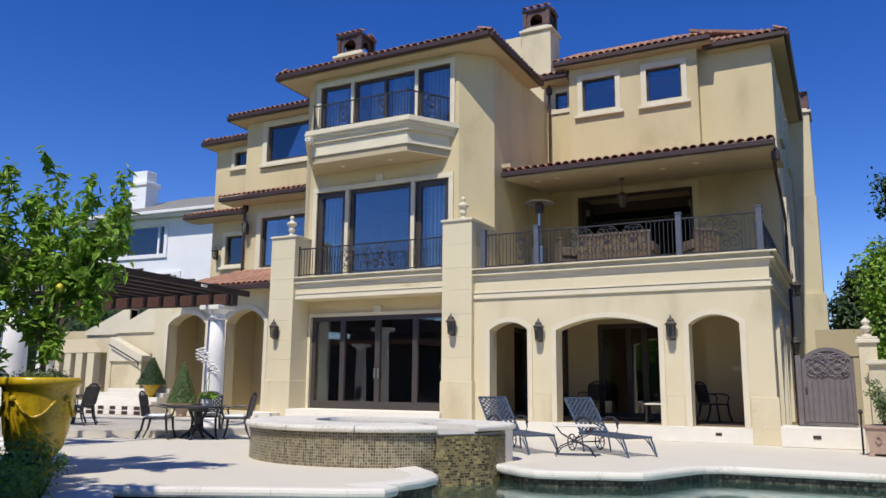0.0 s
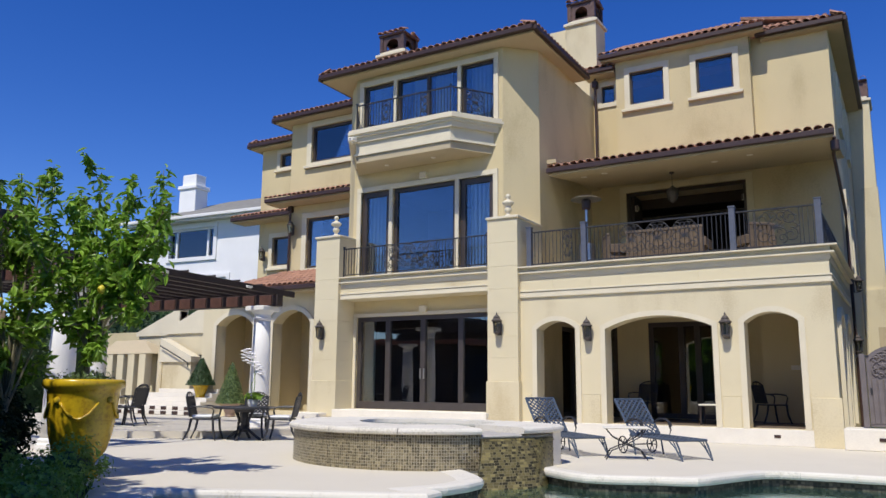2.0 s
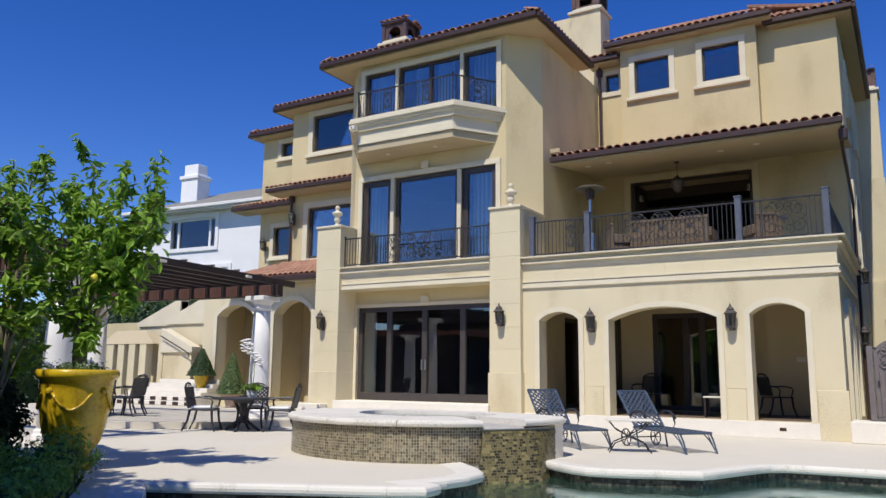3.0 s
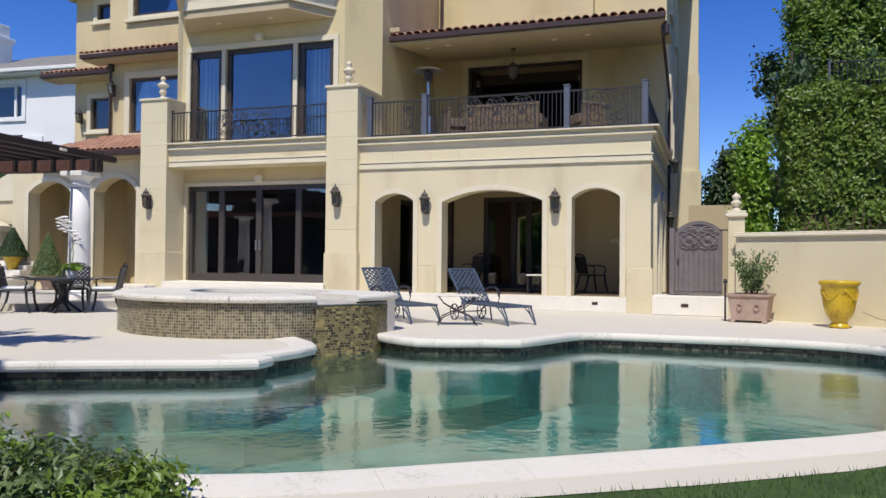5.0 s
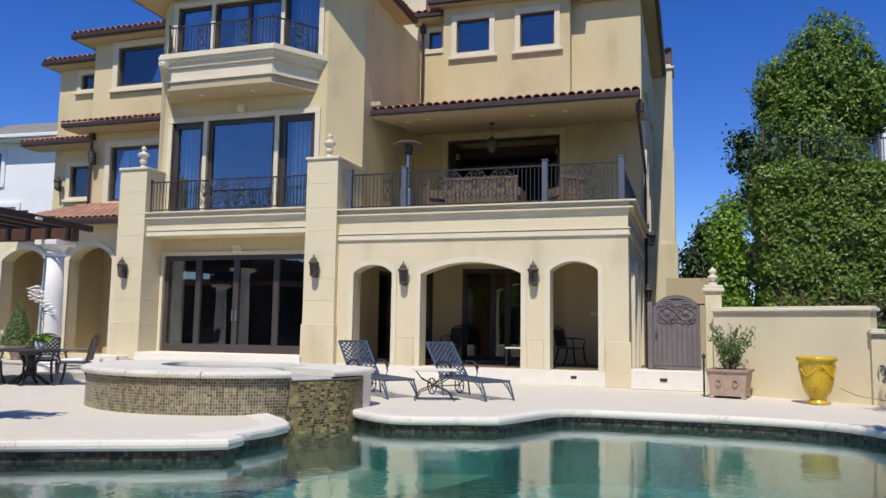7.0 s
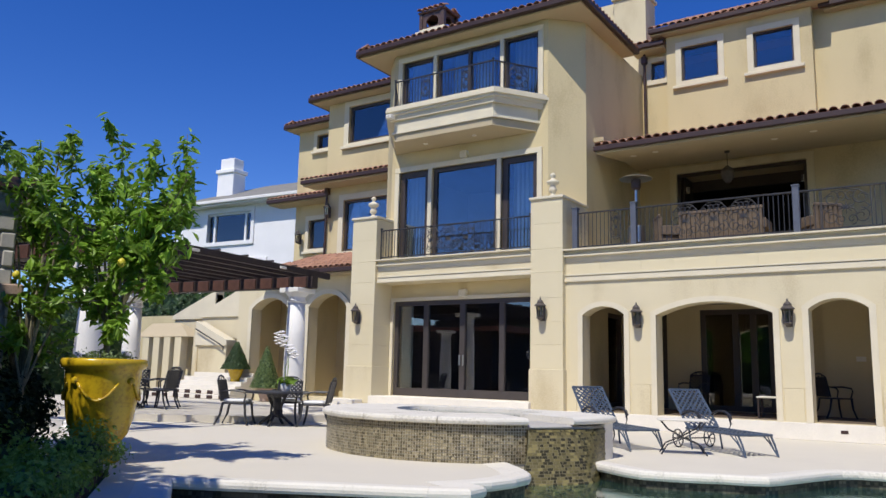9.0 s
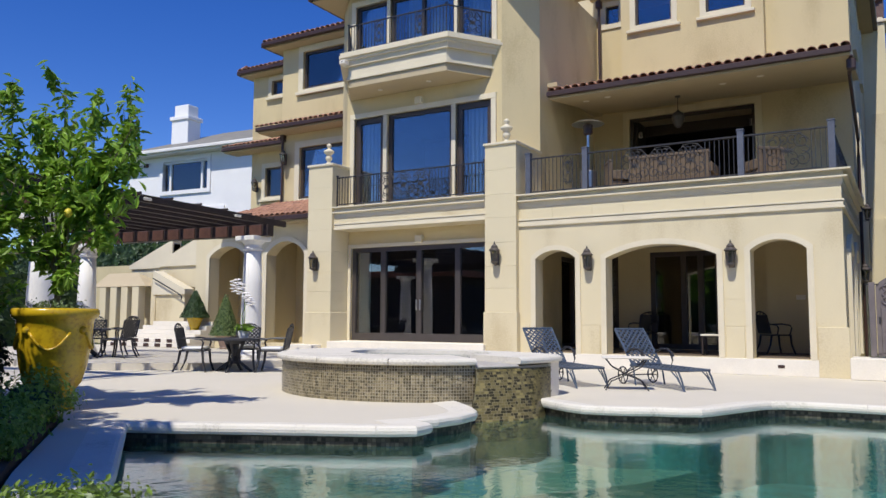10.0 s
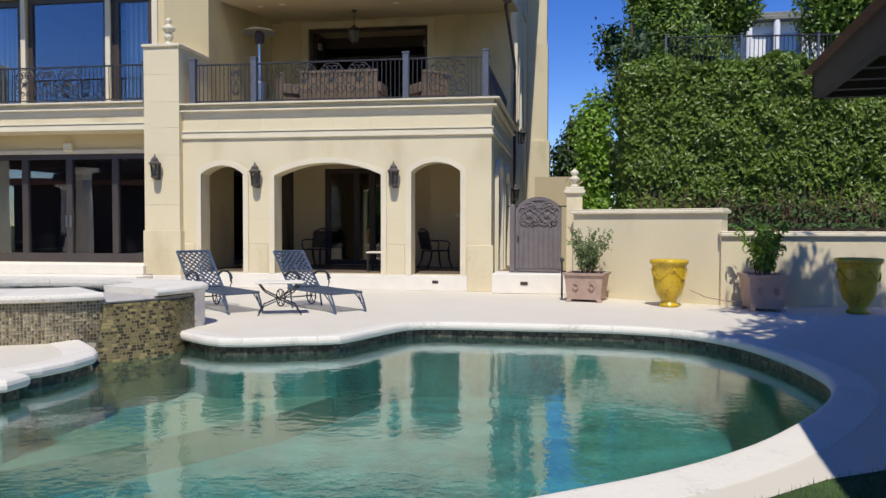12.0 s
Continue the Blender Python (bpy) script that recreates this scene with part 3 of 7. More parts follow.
# faceted balcony of the top floor
TOP = [(-14.10, 1.05), (-12.95, -0.60), (-9.36, -0.60), (-8.22, 1.05)]
def faceted(z0, z1, grow):
    c = Vector((-11.1, 1.0))
    return slab(bmesh.new(), [tuple(c + (Vector(p) - c) * grow) for p in TOP] + [(-8.2, 1.3), (-14.0, 1.3)], z0, z1)
balcony_top = structure("balcony_top", faceted(8.20, 8.62, 0.94), TRIM, "cream faceted balcony below the top windows", "balcony")
hold(part("underside", faceted(7.98, 8.20, 0.93), SOFFIT), balcony_top)
hold(part("lip", faceted(8.20, 8.27, 0.965), TRIM), balcony_top)
hold(part("cornice", moulding(bmesh.new(), TOP, ((8.60, 8.68, -0.06), (8.68, 8.76, 0.0), (8.76, 8.84, 0.06), (8.84, 8.92, 0.12), (8.92, 9.00, 0.09))), TRIM), balcony_top)
hold(part("floor_slab", faceted(8.62, 8.97, 0.99), TRIM), balcony_top)
for xd, yd in ((-12.1, 0.1), (-10.4, 0.1)):
    hold(part("downlight", lathe([(0.07, 7.965), (0.07, 7.985)], 14, None, (xd, yd, 0)), LIMESTONE), balcony_top)

# back wall of the covered balcony
wall_loggia = structure("wall_loggia", wall(bmesh.new(), (0, Y_UP - 0.05, 0), X, [(-7.55, BALCONY - 0.1), (0, BALCONY - 0.1), (0, 8.3), (-7.55, 8.3)], [rect_hole(-6.35, -2.55, BALCONY - 0.05, 7.65)], 0.35), STUCCO, "shaded beige stucco wall behind the covered balcony", "wall")
hold(opening_trim("opening_trim", (0, Y_UP - 0.05, 0), X, rect_hole(-6.35, -2.55, BALCONY, 7.65)[1:] + [(-6.35, BALCONY)], 0.2, 0.05, mat=STUCCO_PALE), wall_loggia)
glazed("door_loggia", (0, Y_UP - 0.05, 0), X, -6.35, -2.55, BALCONY, 7.65, None, 0.10, 0.12, FRAME, WIN_DARK, "wide folding doors standing open, dark within", "door")
hold(part("recess_ceiling", boxes((-6.35, -2.55, Y_UP + 0.31, Y_UP + 1.35, 7.652, 7.75)), SOFFIT), wall_loggia)
for a in (-6.33, -2.69):
    hold(part("jamb_post", boxes((a, a + 0.12, Y_UP + 0.32, Y_UP + 1.3, BALCONY, 7.65)), FRAME), wall_loggia)
hold(part("transom", boxes((-6.20, -2.70, Y_UP + 1.2, Y_UP + 1.32, 7.30, 7.65), (-6.20, -2.70, Y_UP + 1.24, Y_UP + 1.30, 6.96, 7.04), bevel=0.01), FRAME), wall_loggia)
for x, s in ((-6.16, 1), (-2.74, -1)):
    sp = thing("speaker", (x, Y_UP + 0.50, 7.22), 35 * s, "small white bracketed loudspeaker beside the open doors", "speaker", "loudspeakers on the balcony")
    part("case", boxes((-0.06, 0.06, -0.05, 0.05, -0.10, 0.10), bevel=0.02), LIMESTONE, sp)
    part("grille", boxes((-0.045, 0.045, -0.058, -0.048, -0.085, 0.085), bevel=0.004), GATE_GREY, sp)
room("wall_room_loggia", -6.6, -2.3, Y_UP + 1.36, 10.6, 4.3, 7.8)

# upper walls right of the bay
TW = [(-6.11, -4.95, 10.72, 11.88), (-3.89, -2.74, 10.72, 11.88)]
wall_upper = structure("wall_upper", wall(bmesh.new(), (0, Y_UP, 0), X, [(-6.60, 8.3), (-2.23, 8.3), (-2.23, 12.52), (-6.60, 12.52)], [rect_hole(*w) for w in TW], 0.3), STUCCO, "sunlit beige stucco upper wall with two square windows", "wall")
hold(part("return", boxes((-2.53, -2.23, Y_UP + 0.3, Y_UPR - 0.003, 8.3, 12.44)), STUCCO), wall_upper)
hold(part("return", boxes((-6.60, -6.30, Y_UP + 0.3, Y_UPR - 0.003, 8.3, 12.44)), STUCCO), wall_upper)
for w in TW:
    hold(opening_trim("window_trim", (0, Y_UP, 0), X, rect_hole(*w), 0.18, 0.05, True), wall_upper)
    hold(part("window_sill", boxes((w[0] - 0.28, w[1] + 0.28, Y_UP - 0.12, Y_UP + 0.02, w[2] - 0.24, w[2] - 0.14), bevel=0.012), TRIM), wall_upper)
    glazed("window_square", (0, Y_UP, 0), X, *w, (), 0.06, 0.12, FRAME, WIN, "square dark-framed window reflecting blue sky", "window")
wall_upper_side = structure("wall_upper_side", wall(bmesh.new(), (0, Y_UPR, 0), X, [(-2.23, 8.3), (-0.3, 8.3), (-0.3, 12.4), (-2.23, 12.4)], [], 0.3), STUCCO, "set-back sunlit beige stucco upper wall", "wall")
SW = (-7.24, -6.78, 11.10, 11.72)
wall_upper_nook = structure("wall_upper_nook", wall(bmesh.new(), (0, Y_UPR, 0), X, [(-7.55, 8.3), (-6.60, 8.3), (-6.60, 12.3), (-7.55, 12.3)], [rect_hole(*SW)], 0.3), STUCCO, "narrow set-back stucco wall with a small window", "wall")
hold(opening_trim("window_trim", (0, Y_UPR, 0), X, rect_hole(*SW), 0.16, 0.05, True), wall_upper_nook)
glazed("window_small", (0, Y_UPR, 0), X, *SW, (), 0.05, 0.12, FRAME, WIN, "small dark-framed window", "window")
room("wall_room_upper", -7.4, -0.5, Y_UPR + 0.4, 9.0, 10.3, 12.2)
# long side of the house, in shade
SIDEW = [(7.6, 8.5, 5.0, 7.2), (10.0, 11.0, 5.0, 7.2), (8.0, 9.0, 9.6, 11.2), (12.0, 13.0, 9.6, 11.2)]
wall_east = structure("wall_east", wall(bmesh.new(), (0, 0, 0), NY, [(6.33, 0), (22, 0), (22, 12.2), (6.33, 12.2)], [rect_hole(*w) for w in SIDEW], 0.3), STUCCO, "long beige stucco side wall in shade", "wall")
for w in SIDEW:
    hold(opening_trim("window_trim", (0, 0, 0), NY, rect_hole(*w), 0.16, 0.10, True), wall_east)
    glazed("window_side", (0, 0, 0), NY, *w, (), 0.06, 0.12, FRAME, WIN, "dark-framed window in the side wall", "window")
structure("wall_house_back", boxes((-22, 0, 22, 22.3, 0, 12), (-22, -21.7, 12, 22, 0, 11.4)), STUCCO, "plain back walls of the house", "wall")

# left wing, two steps back
AW = [(-18.05, -15.6, 9.75, 11.2), (-18.15, -15.9, 5.6, 7.55)]
wall_wing = structure("wall_wing", wall(bmesh.new(), (0, Y_A, 0), X, [(-19.1, 0), (BAY_L - CH, 0), (BAY_L - CH, 11.7), (-19.1, 11.7)], [rect_hole(*w) for w in AW], 0.3), STUCCO, "beige stucco wing beside the bay", "wall")
for w in AW:
    hold(opening_trim("window_trim", (0, Y_A, 0), X, rect_hole(*w), 0.22, 0.06, True), wall_wing)
    hold(part("window_sill", boxes((w[0] - 0.3, w[1] + 0.3, Y_A - 0.14, Y_A + 0.02, w[2] - 0.22, w[2] - 0.10), bevel=0.012), TRIM), wall_wing)
    glazed("window_wing", (0, Y_A, 0), X, *w, (), 0.1, 0.12, FRAME, WIN, "wide dark-framed window of the wing", "window")
hold(part("return", boxes((-19.1, -18.8, Y_A + 0.3, Y_B, 0, 11.7)), STUCCO), wall_wing)
BWN = [(-20.95, -20.1, 10.3, 10.9), (-21.2, -20.1, 6.1, 7.3)]
wall_wing_far = structure("wall_wing_far", wall(bmesh.new(), (0, Y_B, 0), X, [(-22.0, 0), (-18.8, 0), (-18.8, 11.5), (-22.0, 11.5)], [rect_hole(*w) for w in BWN], 0.3), STUCCO, "set-back beige stucco end of the wing", "wall")
hold(part("return", boxes((-22.0, -21.7, Y_B + 0.3, 12, 0, 11.5)), STUCCO), wall_wing_far)
for w in BWN:
    hold(opening_trim("window_trim", (0, Y_B, 0), X, rect_hole(*w), 0.18, 0.06, True), wall_wing_far)
    hold(part("window_sill", boxes((w[0] - 0.26, w[1] + 0.26, Y_B - 0.14, Y_B + 0.02, w[2] - 0.2, w[2] - 0.10), bevel=0.012), TRIM), wall_wing_far)
    glazed("window_wing", (0, Y_B, 0), X, *w, (), 0.06, 0.12, FRAME, WIN, "small dark-framed window of the wing", "window")
room("wall_room_wing", -18.9, -14.7, Y_A + 0.32, 7.5, 5.3, 7.8)
room("wall_room_wing_top", -18.9, -14.7, Y_A + 0.32, 7.5, 9.3, 11.5)
room("wall_room_wing_far", -21.6, -19.2, Y_B + 0.32, 8.5, 5.5, 11.3)
# ground-floor arcade of the wing
LA = [(-20.56, -18.74, 3.36, 3.74), (-17.78, -16.09, 3.36, 3.80)]
wall_arcade = structure("wall_arcade", wall(bmesh.new(), (0, Y_ARC, 0), X, [(-21.3, 0), (BAY_L - CH, 0), (BAY_L - CH, 4.42), (-21.3, 4.42)],
                        [arch_hole(a, b, FLOOR, s, c) for a, b, s, c in LA], 0.45), STUCCO_PALE, "beige stucco arcade with two deep arches", "wall")
for a, b, s, c in LA:
    hold(opening_trim("arch_trim", (0, Y_ARC, 0), X, arch_hole(a, b, FLOOR, s, c)[1:] + [(a, FLOOR)], 0.16, 0.04), wall_arcade)
structure("wall_arcade_back", boxes((-21.3, -14.6, 3.36, 3.48, 0, 4.4), (-21.3, -21.0, 1.96, 3.36, 0, 4.4), (-18.5, -18.1, 1.96, 3.36, 0, 4.4)), STUCCO, "shaded wall behind the arcade", "wall")


# ---- roofs ----
def barrel_mesh(length, radius):
    """One half-round clay tile, tapered, with thickness."""
    bm = bmesh.new()
    seg = 6
    rows = []
    for r, y, dz in ((radius, 0, 0.0), (radius * 0.88, length, 0.0), (radius * 0.76, length, 0.0), (radius * 0.86, 0, 0.0)):
        rows.append([bm.verts.new((r * math.cos(math.pi * i / seg), y, r * 0.8 * math.sin(math.pi * i / seg) + dz)) for i in range(seg + 1)])
    for a, b in zip(rows, rows[1:] + rows[:1]):
        for i in range(seg):
            bm.faces.new((a[i], a[i + 1], b[i + 1], b[i]))
    bmesh.ops.recalc_face_normals(bm, faces=bm.faces[:])
    return finish("roof_tile", bm, TILE, True)


BARREL = barrel_mesh(0.46, 0.105)


def roof(name, at, turn, width, run, slope, courses, hip_l=0.0, hip_r=0.0, soffit=0.8, label="red clay barrel-tiled roof with a brown gutter", gutter=True, rise_in=0.0):
    """A pitched roof: local x along the eave, y up the slope's run. hip: how far each end closes in over the run."""
    r = thing(name, at, turn, label, "roof", "", "structure")
    rise = run * slope
    bm = bmesh.new()
    lo = [(0, 0, 0), (width, 0, 0), (width - hip_r, run, rise), (hip_l, run, rise)]
    a = [bm.verts.new(p) for p in lo]
    b = [bm.verts.new((p[0], p[1], p[2] - 0.10)) for p in lo]
    bm.faces.new(a)
    bm.faces.new(b[::-1])
    for i in range(4):
        bm.faces.new((a[i], b[i], b[(i + 1) % 4], a[(i + 1) % 4]))
    part("deck", bm, TILE, r)
    if gutter:
        part("gutter", boxes((-0.03, width + 0.03, -0.13, -0.002, -0.17, -0.02), bevel=0.02), GUTTER, r)
    if soffit and rise_in:
        sb = bmesh.new()
        q = [sb.verts.new(p) for p in ((0, 0.004, -0.22), (width, 0.004, -0.22), (width, soffit, rise_in - 0.22), (0, soffit, rise_in - 0.22), (0, 0.004, -0.16), (width, 0.004, -0.16), (width, soffit, rise_in - 0.16), (0, soffit, rise_in - 0.16))]
        for f in ((3, 2, 1, 0), (4, 5, 6, 7), (0, 1, 5, 4), (1, 2, 6, 5), (2, 3, 7, 6), (3, 0, 4, 7)):
            sb.faces.new([q[i] for i in f])
        part("soffit", sb, SOFFIT, r)
    elif soffit:
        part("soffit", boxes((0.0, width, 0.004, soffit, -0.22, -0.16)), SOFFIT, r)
    if gutter:
        part("fascia", boxes((0.0, width, 0.0, 0.05, -0.16, -0.03)), GUTTER, r)
    step = 0.235
    n = int(width / step)
    tilt = math.atan(slope)
    for j in range(courses):
        d = j * 0.40
        y = d * math.cos(tilt)
        for i in range(n + 1):
            x = 0.5 * (width - n * step) + i * step
            if x < hip_l * y / run + 0.02 or x > width - hip_r * y / run - 0.02:
                continue
            t = new("roof_tile", BARREL)
            t.parent = r
            t.matrix_basis = Matrix.Translation((x + random.uniform(-0.008, 0.008), y - 0.07, d * math.sin(tilt) + 0.005 + random.uniform(0, 0.012))) @ Euler((tilt, 0, random.uniform(-0.03, 0.03))).to_matrix().to_4x4()
    return r


roof("roof_porch", (-7.25, 1.40, 7.53), 0, 7.46, 4.6, 0.22, 2, 0, 0.2, 4.5, rise_in=0.62)
# filler slab, added only to stop sun leaking in beside the bay
structure("roof_porch_return", boxes((-7.548, -7.252, 2.0, 5.9, 7.86, 7.98)), SOFFIT, "plaster filler added to block sun between porch roof and bay", "roof")
roof("roof_bay", (-14.88, 0.15, 11.48), 0, 7.75, 3.8, 0.30, 2, 3.8, 3.8, 0)
roof("roof_bay_side", (-7.13, 0.15, 11.48), 90, 4.3, 3.8, 0.30, 2, 3.8, 0.0, 0)
roof("roof_bay_side_west", (-14.88, 6.55, 11.48), -90, 6.4, 3.8, 0.30, 1, 0.0, 3.8, 0)
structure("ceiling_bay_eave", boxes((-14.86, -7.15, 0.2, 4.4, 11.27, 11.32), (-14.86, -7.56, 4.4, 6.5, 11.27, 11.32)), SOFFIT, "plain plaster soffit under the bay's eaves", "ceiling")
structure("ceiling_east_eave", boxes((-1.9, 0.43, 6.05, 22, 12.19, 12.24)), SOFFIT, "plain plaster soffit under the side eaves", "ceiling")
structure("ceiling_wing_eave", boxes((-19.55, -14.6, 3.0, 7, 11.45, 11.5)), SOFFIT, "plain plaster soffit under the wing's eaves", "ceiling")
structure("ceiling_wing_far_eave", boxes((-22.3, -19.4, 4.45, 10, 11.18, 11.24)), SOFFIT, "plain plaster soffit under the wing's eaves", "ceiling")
roof("roof_upper", (-7.03, 5.62, 12.57), 0, 5.29, 3.5, 0.50, 6, 0.4, 2.6, 0.5)
roof("roof_upper_side", (-2.00, 6.00, 12.41), 0, 2.46, 3.2, 0.50, 6, 0.0, 2.0, 0)
roof("roof_east", (0.46, 6.00, 12.41), 90, 16.6, 3.2, 0.50, 1, 2.0, 2.0, 0)
roof("roof_nook", (-7.75, 5.80, 12.22), 0, 1.1, 2.0, 0.40, 3, 0, 0, 0.6)
roof("roof_wing", (-19.6, 2.95, 11.66), 0, 4.9, 4.0, 0.30, 2, 3.0, 0, 0)
roof("roof_wing_side", (-19.6, 6.95, 11.66), -90, 4.0, 3.0, 0.30, 1, 0, 3.0, 0)
roof("roof_wing_far", (-22.35, 4.42, 11.40), 0, 3.0, 4.0, 0.30, 2, 2.4, 0, 0)
roof("roof_wing_far_side", (-22.35, 10.4, 11.40), -90, 6.0, 2.4, 0.30, 1, 0, 2.4, 0)
roof("roof_wing_middle", (-19.6, 2.75, 8.32), 0, 5.0, 0.95, 0.34, 2, 0.6, 0, 0.75)
roof("roof_wing_low", (-22.9, 4.2, 8.18), 0, 3.85, 0.95, 0.34, 2, 0.6, 0, 0.75)
roof("roof_arcade", (-19.9, 0.95, 4.60), 0, 5.3, 2.5, 0.36, 6, 1.2, 0, 0.6)
structure("ceiling_arcade", boxes((-21.2, -14.6, 1.5, 3.5, 4.42, 4.5)), SOFFIT, "plain ceiling of the arcade", "ceiling")
structure("roof_core", boxes((-20.5, -1.5, 7.5, 21, 11.9, 12.6)), TILE, "low tiled core of the main roof", "roof")


def chimney(at, w, d, stack, label):
    """A stucco stack with a tiled and arched bronze-brown cap house."""
    c = thing("chimney", at, 0, label, "chimney", "chimneys", "structure")
    part("stack", boxes((-w / 2, w / 2, -d / 2, d / 2, -3.0, stack)), STUCCO_PALE, c)
    part("collar", boxes((-w / 2 - 0.08, w / 2 + 0.08, -d / 2 - 0.08, d / 2 + 0.08, stack - 0.12, stack), (-w / 2 + 0.05, w / 2 - 0.05, -d / 2 + 0.05, d / 2 - 0.05, stack, stack + 0.12), bevel=0.02), TRIM, c)
    h = 0.62
    cap = bmesh.new()
    k = w * 0.40
    for sx in (-1, 1):
        for sy in (-1, 1):
            box(cap, sx * k - 0.07, sx * k + 0.07, sy * k * d / w - 0.07, sy * k * d / w + 0.07, stack + 0.12, stack + 0.12 + h)
    for sy in (-1, 1):
        wall(cap, (-k, sy * k * d / w - 0.03, stack + 0.12), X, [(0, 0), (2 * k, 0), (2 * k, h), (0, h)], [arch_hole(0.22, 2 * k - 0.22, 0.06, h * 0.45, h * 0.8)], 0.06)
    for sx in (-1, 1):
        wall(cap, (sx * k - 0.03, -k * d / w, stack + 0.12), NY, [(0, 0), (2 * k * d / w, 0), (2 * k * d / w, h), (0, h)], [arch_hole(0.2, 2 * k * d / w - 0.2, 0.06, h * 0.45, h * 0.8)], 0.06)
    part("cap_house", cap, COPPER, c)
    part("cap_cornice", boxes((-w / 2, w / 2, -d / 2, d / 2, stack + 0.12 + h, stack + 0.22 + h), bevel=0.03), COPPER, c)
    t0 = stack + 0.22 + h
    n = max(3, int(w / 0.235))
    for i in range(n):
        for sy, tr in ((-1, 0), (1, 180)):
            t = new("cap_tile", BARREL)
            t.parent = c
            t.matrix_basis = pose(-w / 2 + (i + 0.5) * w / n, sy * (d / 2 + 0.08), t0, 22, 0, tr)
    return c


chimney((-15.2, 5.2, 11.8), 1.25, 1.1, 2.35, "stucco chimney with an arched bronze-brown cap house")
chimney((-8.1, 7.2, 11.9), 1.15, 1.0, 2.7, "tall stucco chimney with an arched bronze-brown cap house")
structure("wall_chimney_shoulder", boxes((-9.5, -8.68, 6.9, 7.8, 11.0, 14.5)), STUCCO_PALE, "plain stucco shoulder beside the chimney", "wall")
chimney((0.42, 15.5, 9.9), 0.80, 1.3, 2.75, "far stucco chimney on the side wall")
structure("chimney_breast", boxes((0.02, 0.86, 14.8, 16.2, 0, 9.0), (0.02, 0.95, 14.7, 16.3, 0, 5.0)), STUCCO_PALE, "tall stucco chimney breast on the side wall", "wall")


# ---- pool, terrace and ground ----
WATER_Z = -0.20
POOL = [(-4.45, -14.25), (-6.59, -12.53), (-5.80, -12.15), (-4.80, -11.65), (-3.98, -11.26), (-3.64, -11.02), (-3.64, -10.76), (-3.95, -10.60), (-3.80, -10.30), (-3.72, -9.9), (-3.74, -9.5), (-3.98, -9.12), (-4.6, -8.5),
        (-4.0, -7.3), (-3.32, -7.75), (-2.80, -8.04), (-2.22, -7.92), (-1.85, -7.74), (-1.35, -7.55), (-1.05, -6.85), (-0.70, -6.05), (-0.2, -5.86), (0.85, -5.84), (2.1, -5.84), (2.9, -5.98),
        (3.5, -6.30), (3.95, -6.95), (4.22, -7.8), (4.36, -8.8), (4.34, -9.6), (4.10, -10.4), (3.65, -11.25), (3.03, -12.15), (2.35, -12.85), (1.60, -13.42), (0.85, -13.98), (0.05, -14.55),
        (-0.94, -15.20), (-2.1, -15.55), (-3.2, -15.25)]


CORNERS = {1, 7, 12, 13, 16}


def rounded(loop, corners, step=0.28):
    """The loop as a flowing curve through its points, broken at the corners."""
    n = len(loop)
    out = []
    for i in range(n):
        p0, p1, p2, p3 = [Vector(loop[(i + k) % n]) for k in (-1, 0, 1, 2)]
        if i in corners:
            p0 = p1 * 2 - p2
        if (i + 1) % n in corners:
            p3 = p2 * 2 - p1
        m = max(1, round((p2 - p1).length / step))
        for q in range(m):
            t = q / m
            out.append(tuple(0.5 * ((2 * p1) + (p2 - p0) * t + (2 * p0 - 5 * p1 + 4 * p2 - p3) * t * t + (3 * p1 - p0 - 3 * p2 + p3) * t ** 3)))
    return out


SPA_SIDE = (POOL[12], POOL[13])
POOL = rounded(POOL, CORNERS)


def sheet(outline, holes, z):
    """A flat sheet with holes."""
    bm = bmesh.new()
    edges = []
    for loop in [outline] + holes:
        vs = [bm.verts.new((x, y, z)) for x, y in loop]
        edges += [bm.edges.new((vs[i], vs[(i + 1) % len(vs)])) for i in range(len(vs))]
    bmesh.ops.triangle_fill(bm, edges=edges, use_beauty=True)
    for f in bm.faces:
        f.normal_update()
        if f.normal.z < 0:
            f.normal_flip()
    return bm


def grown(loop, w):
    """The loop moved outwards by w (clockwise loops)."""
    pts = [Vector(p) for p in loop]
    out = []
    for i, p in enumerate(pts):
        d1, d2 = (p - pts[i - 1]).normalized(), (pts[(i + 1) % len(pts)] - p).normalized()
        m = (Vector((-d1.y, d1.x)) + Vector((-d2.y, d2.x))).normalized()
        out.append(tuple(p + m * w / max(0.55, m.dot(Vector((-d1.y, d1.x))))))
    return out


HOLE = grown(POOL, 0.16)
ground = structure("ground", sheet([(-400, -400), (400, -400), (400, 400), (-400, 400)], [grown(POOL, 0.20)], -0.06), GRASS_GROUND, "dry ground reaching to the horizon", "ground")
patio_outline = [(-26, -13.4), (-8.6, -13.4), (-7.55, -12.6), (-4.95, -14.75), (-3.6, -15.75), (-2.1, -16.1), (-0.7, -15.75), (0.40, -15.05), (1.30, -14.45), (2.10, -13.85), (2.75, -13.25), (3.30, -12.75), (3.72, -12.5), (5.2, -12.4), (11, -12.4), (11, 0.9), (1.9, 0.9), (1.9, 7), (-26, 7)]
pavement = structure("pavement", sheet(patio_outline, [HOLE], 0.0), PAVING, "sunlit pale travertine terrace", "paving")
water = structure("water", sheet(grown(POOL, 0.05), [], WATER_Z), WATER, "clear blue-green pool water, gently rippled", "water")
water.visible_shadow = False
shell = bmesh.new()
rim = [[shell.verts.new((x, y, z)) for x, y in loop] for loop, z in ((grown(POOL, 0.04), -0.055), (grown(POOL, 0.04), -0.5), (grown(POOL, 0.04), -1.25))]
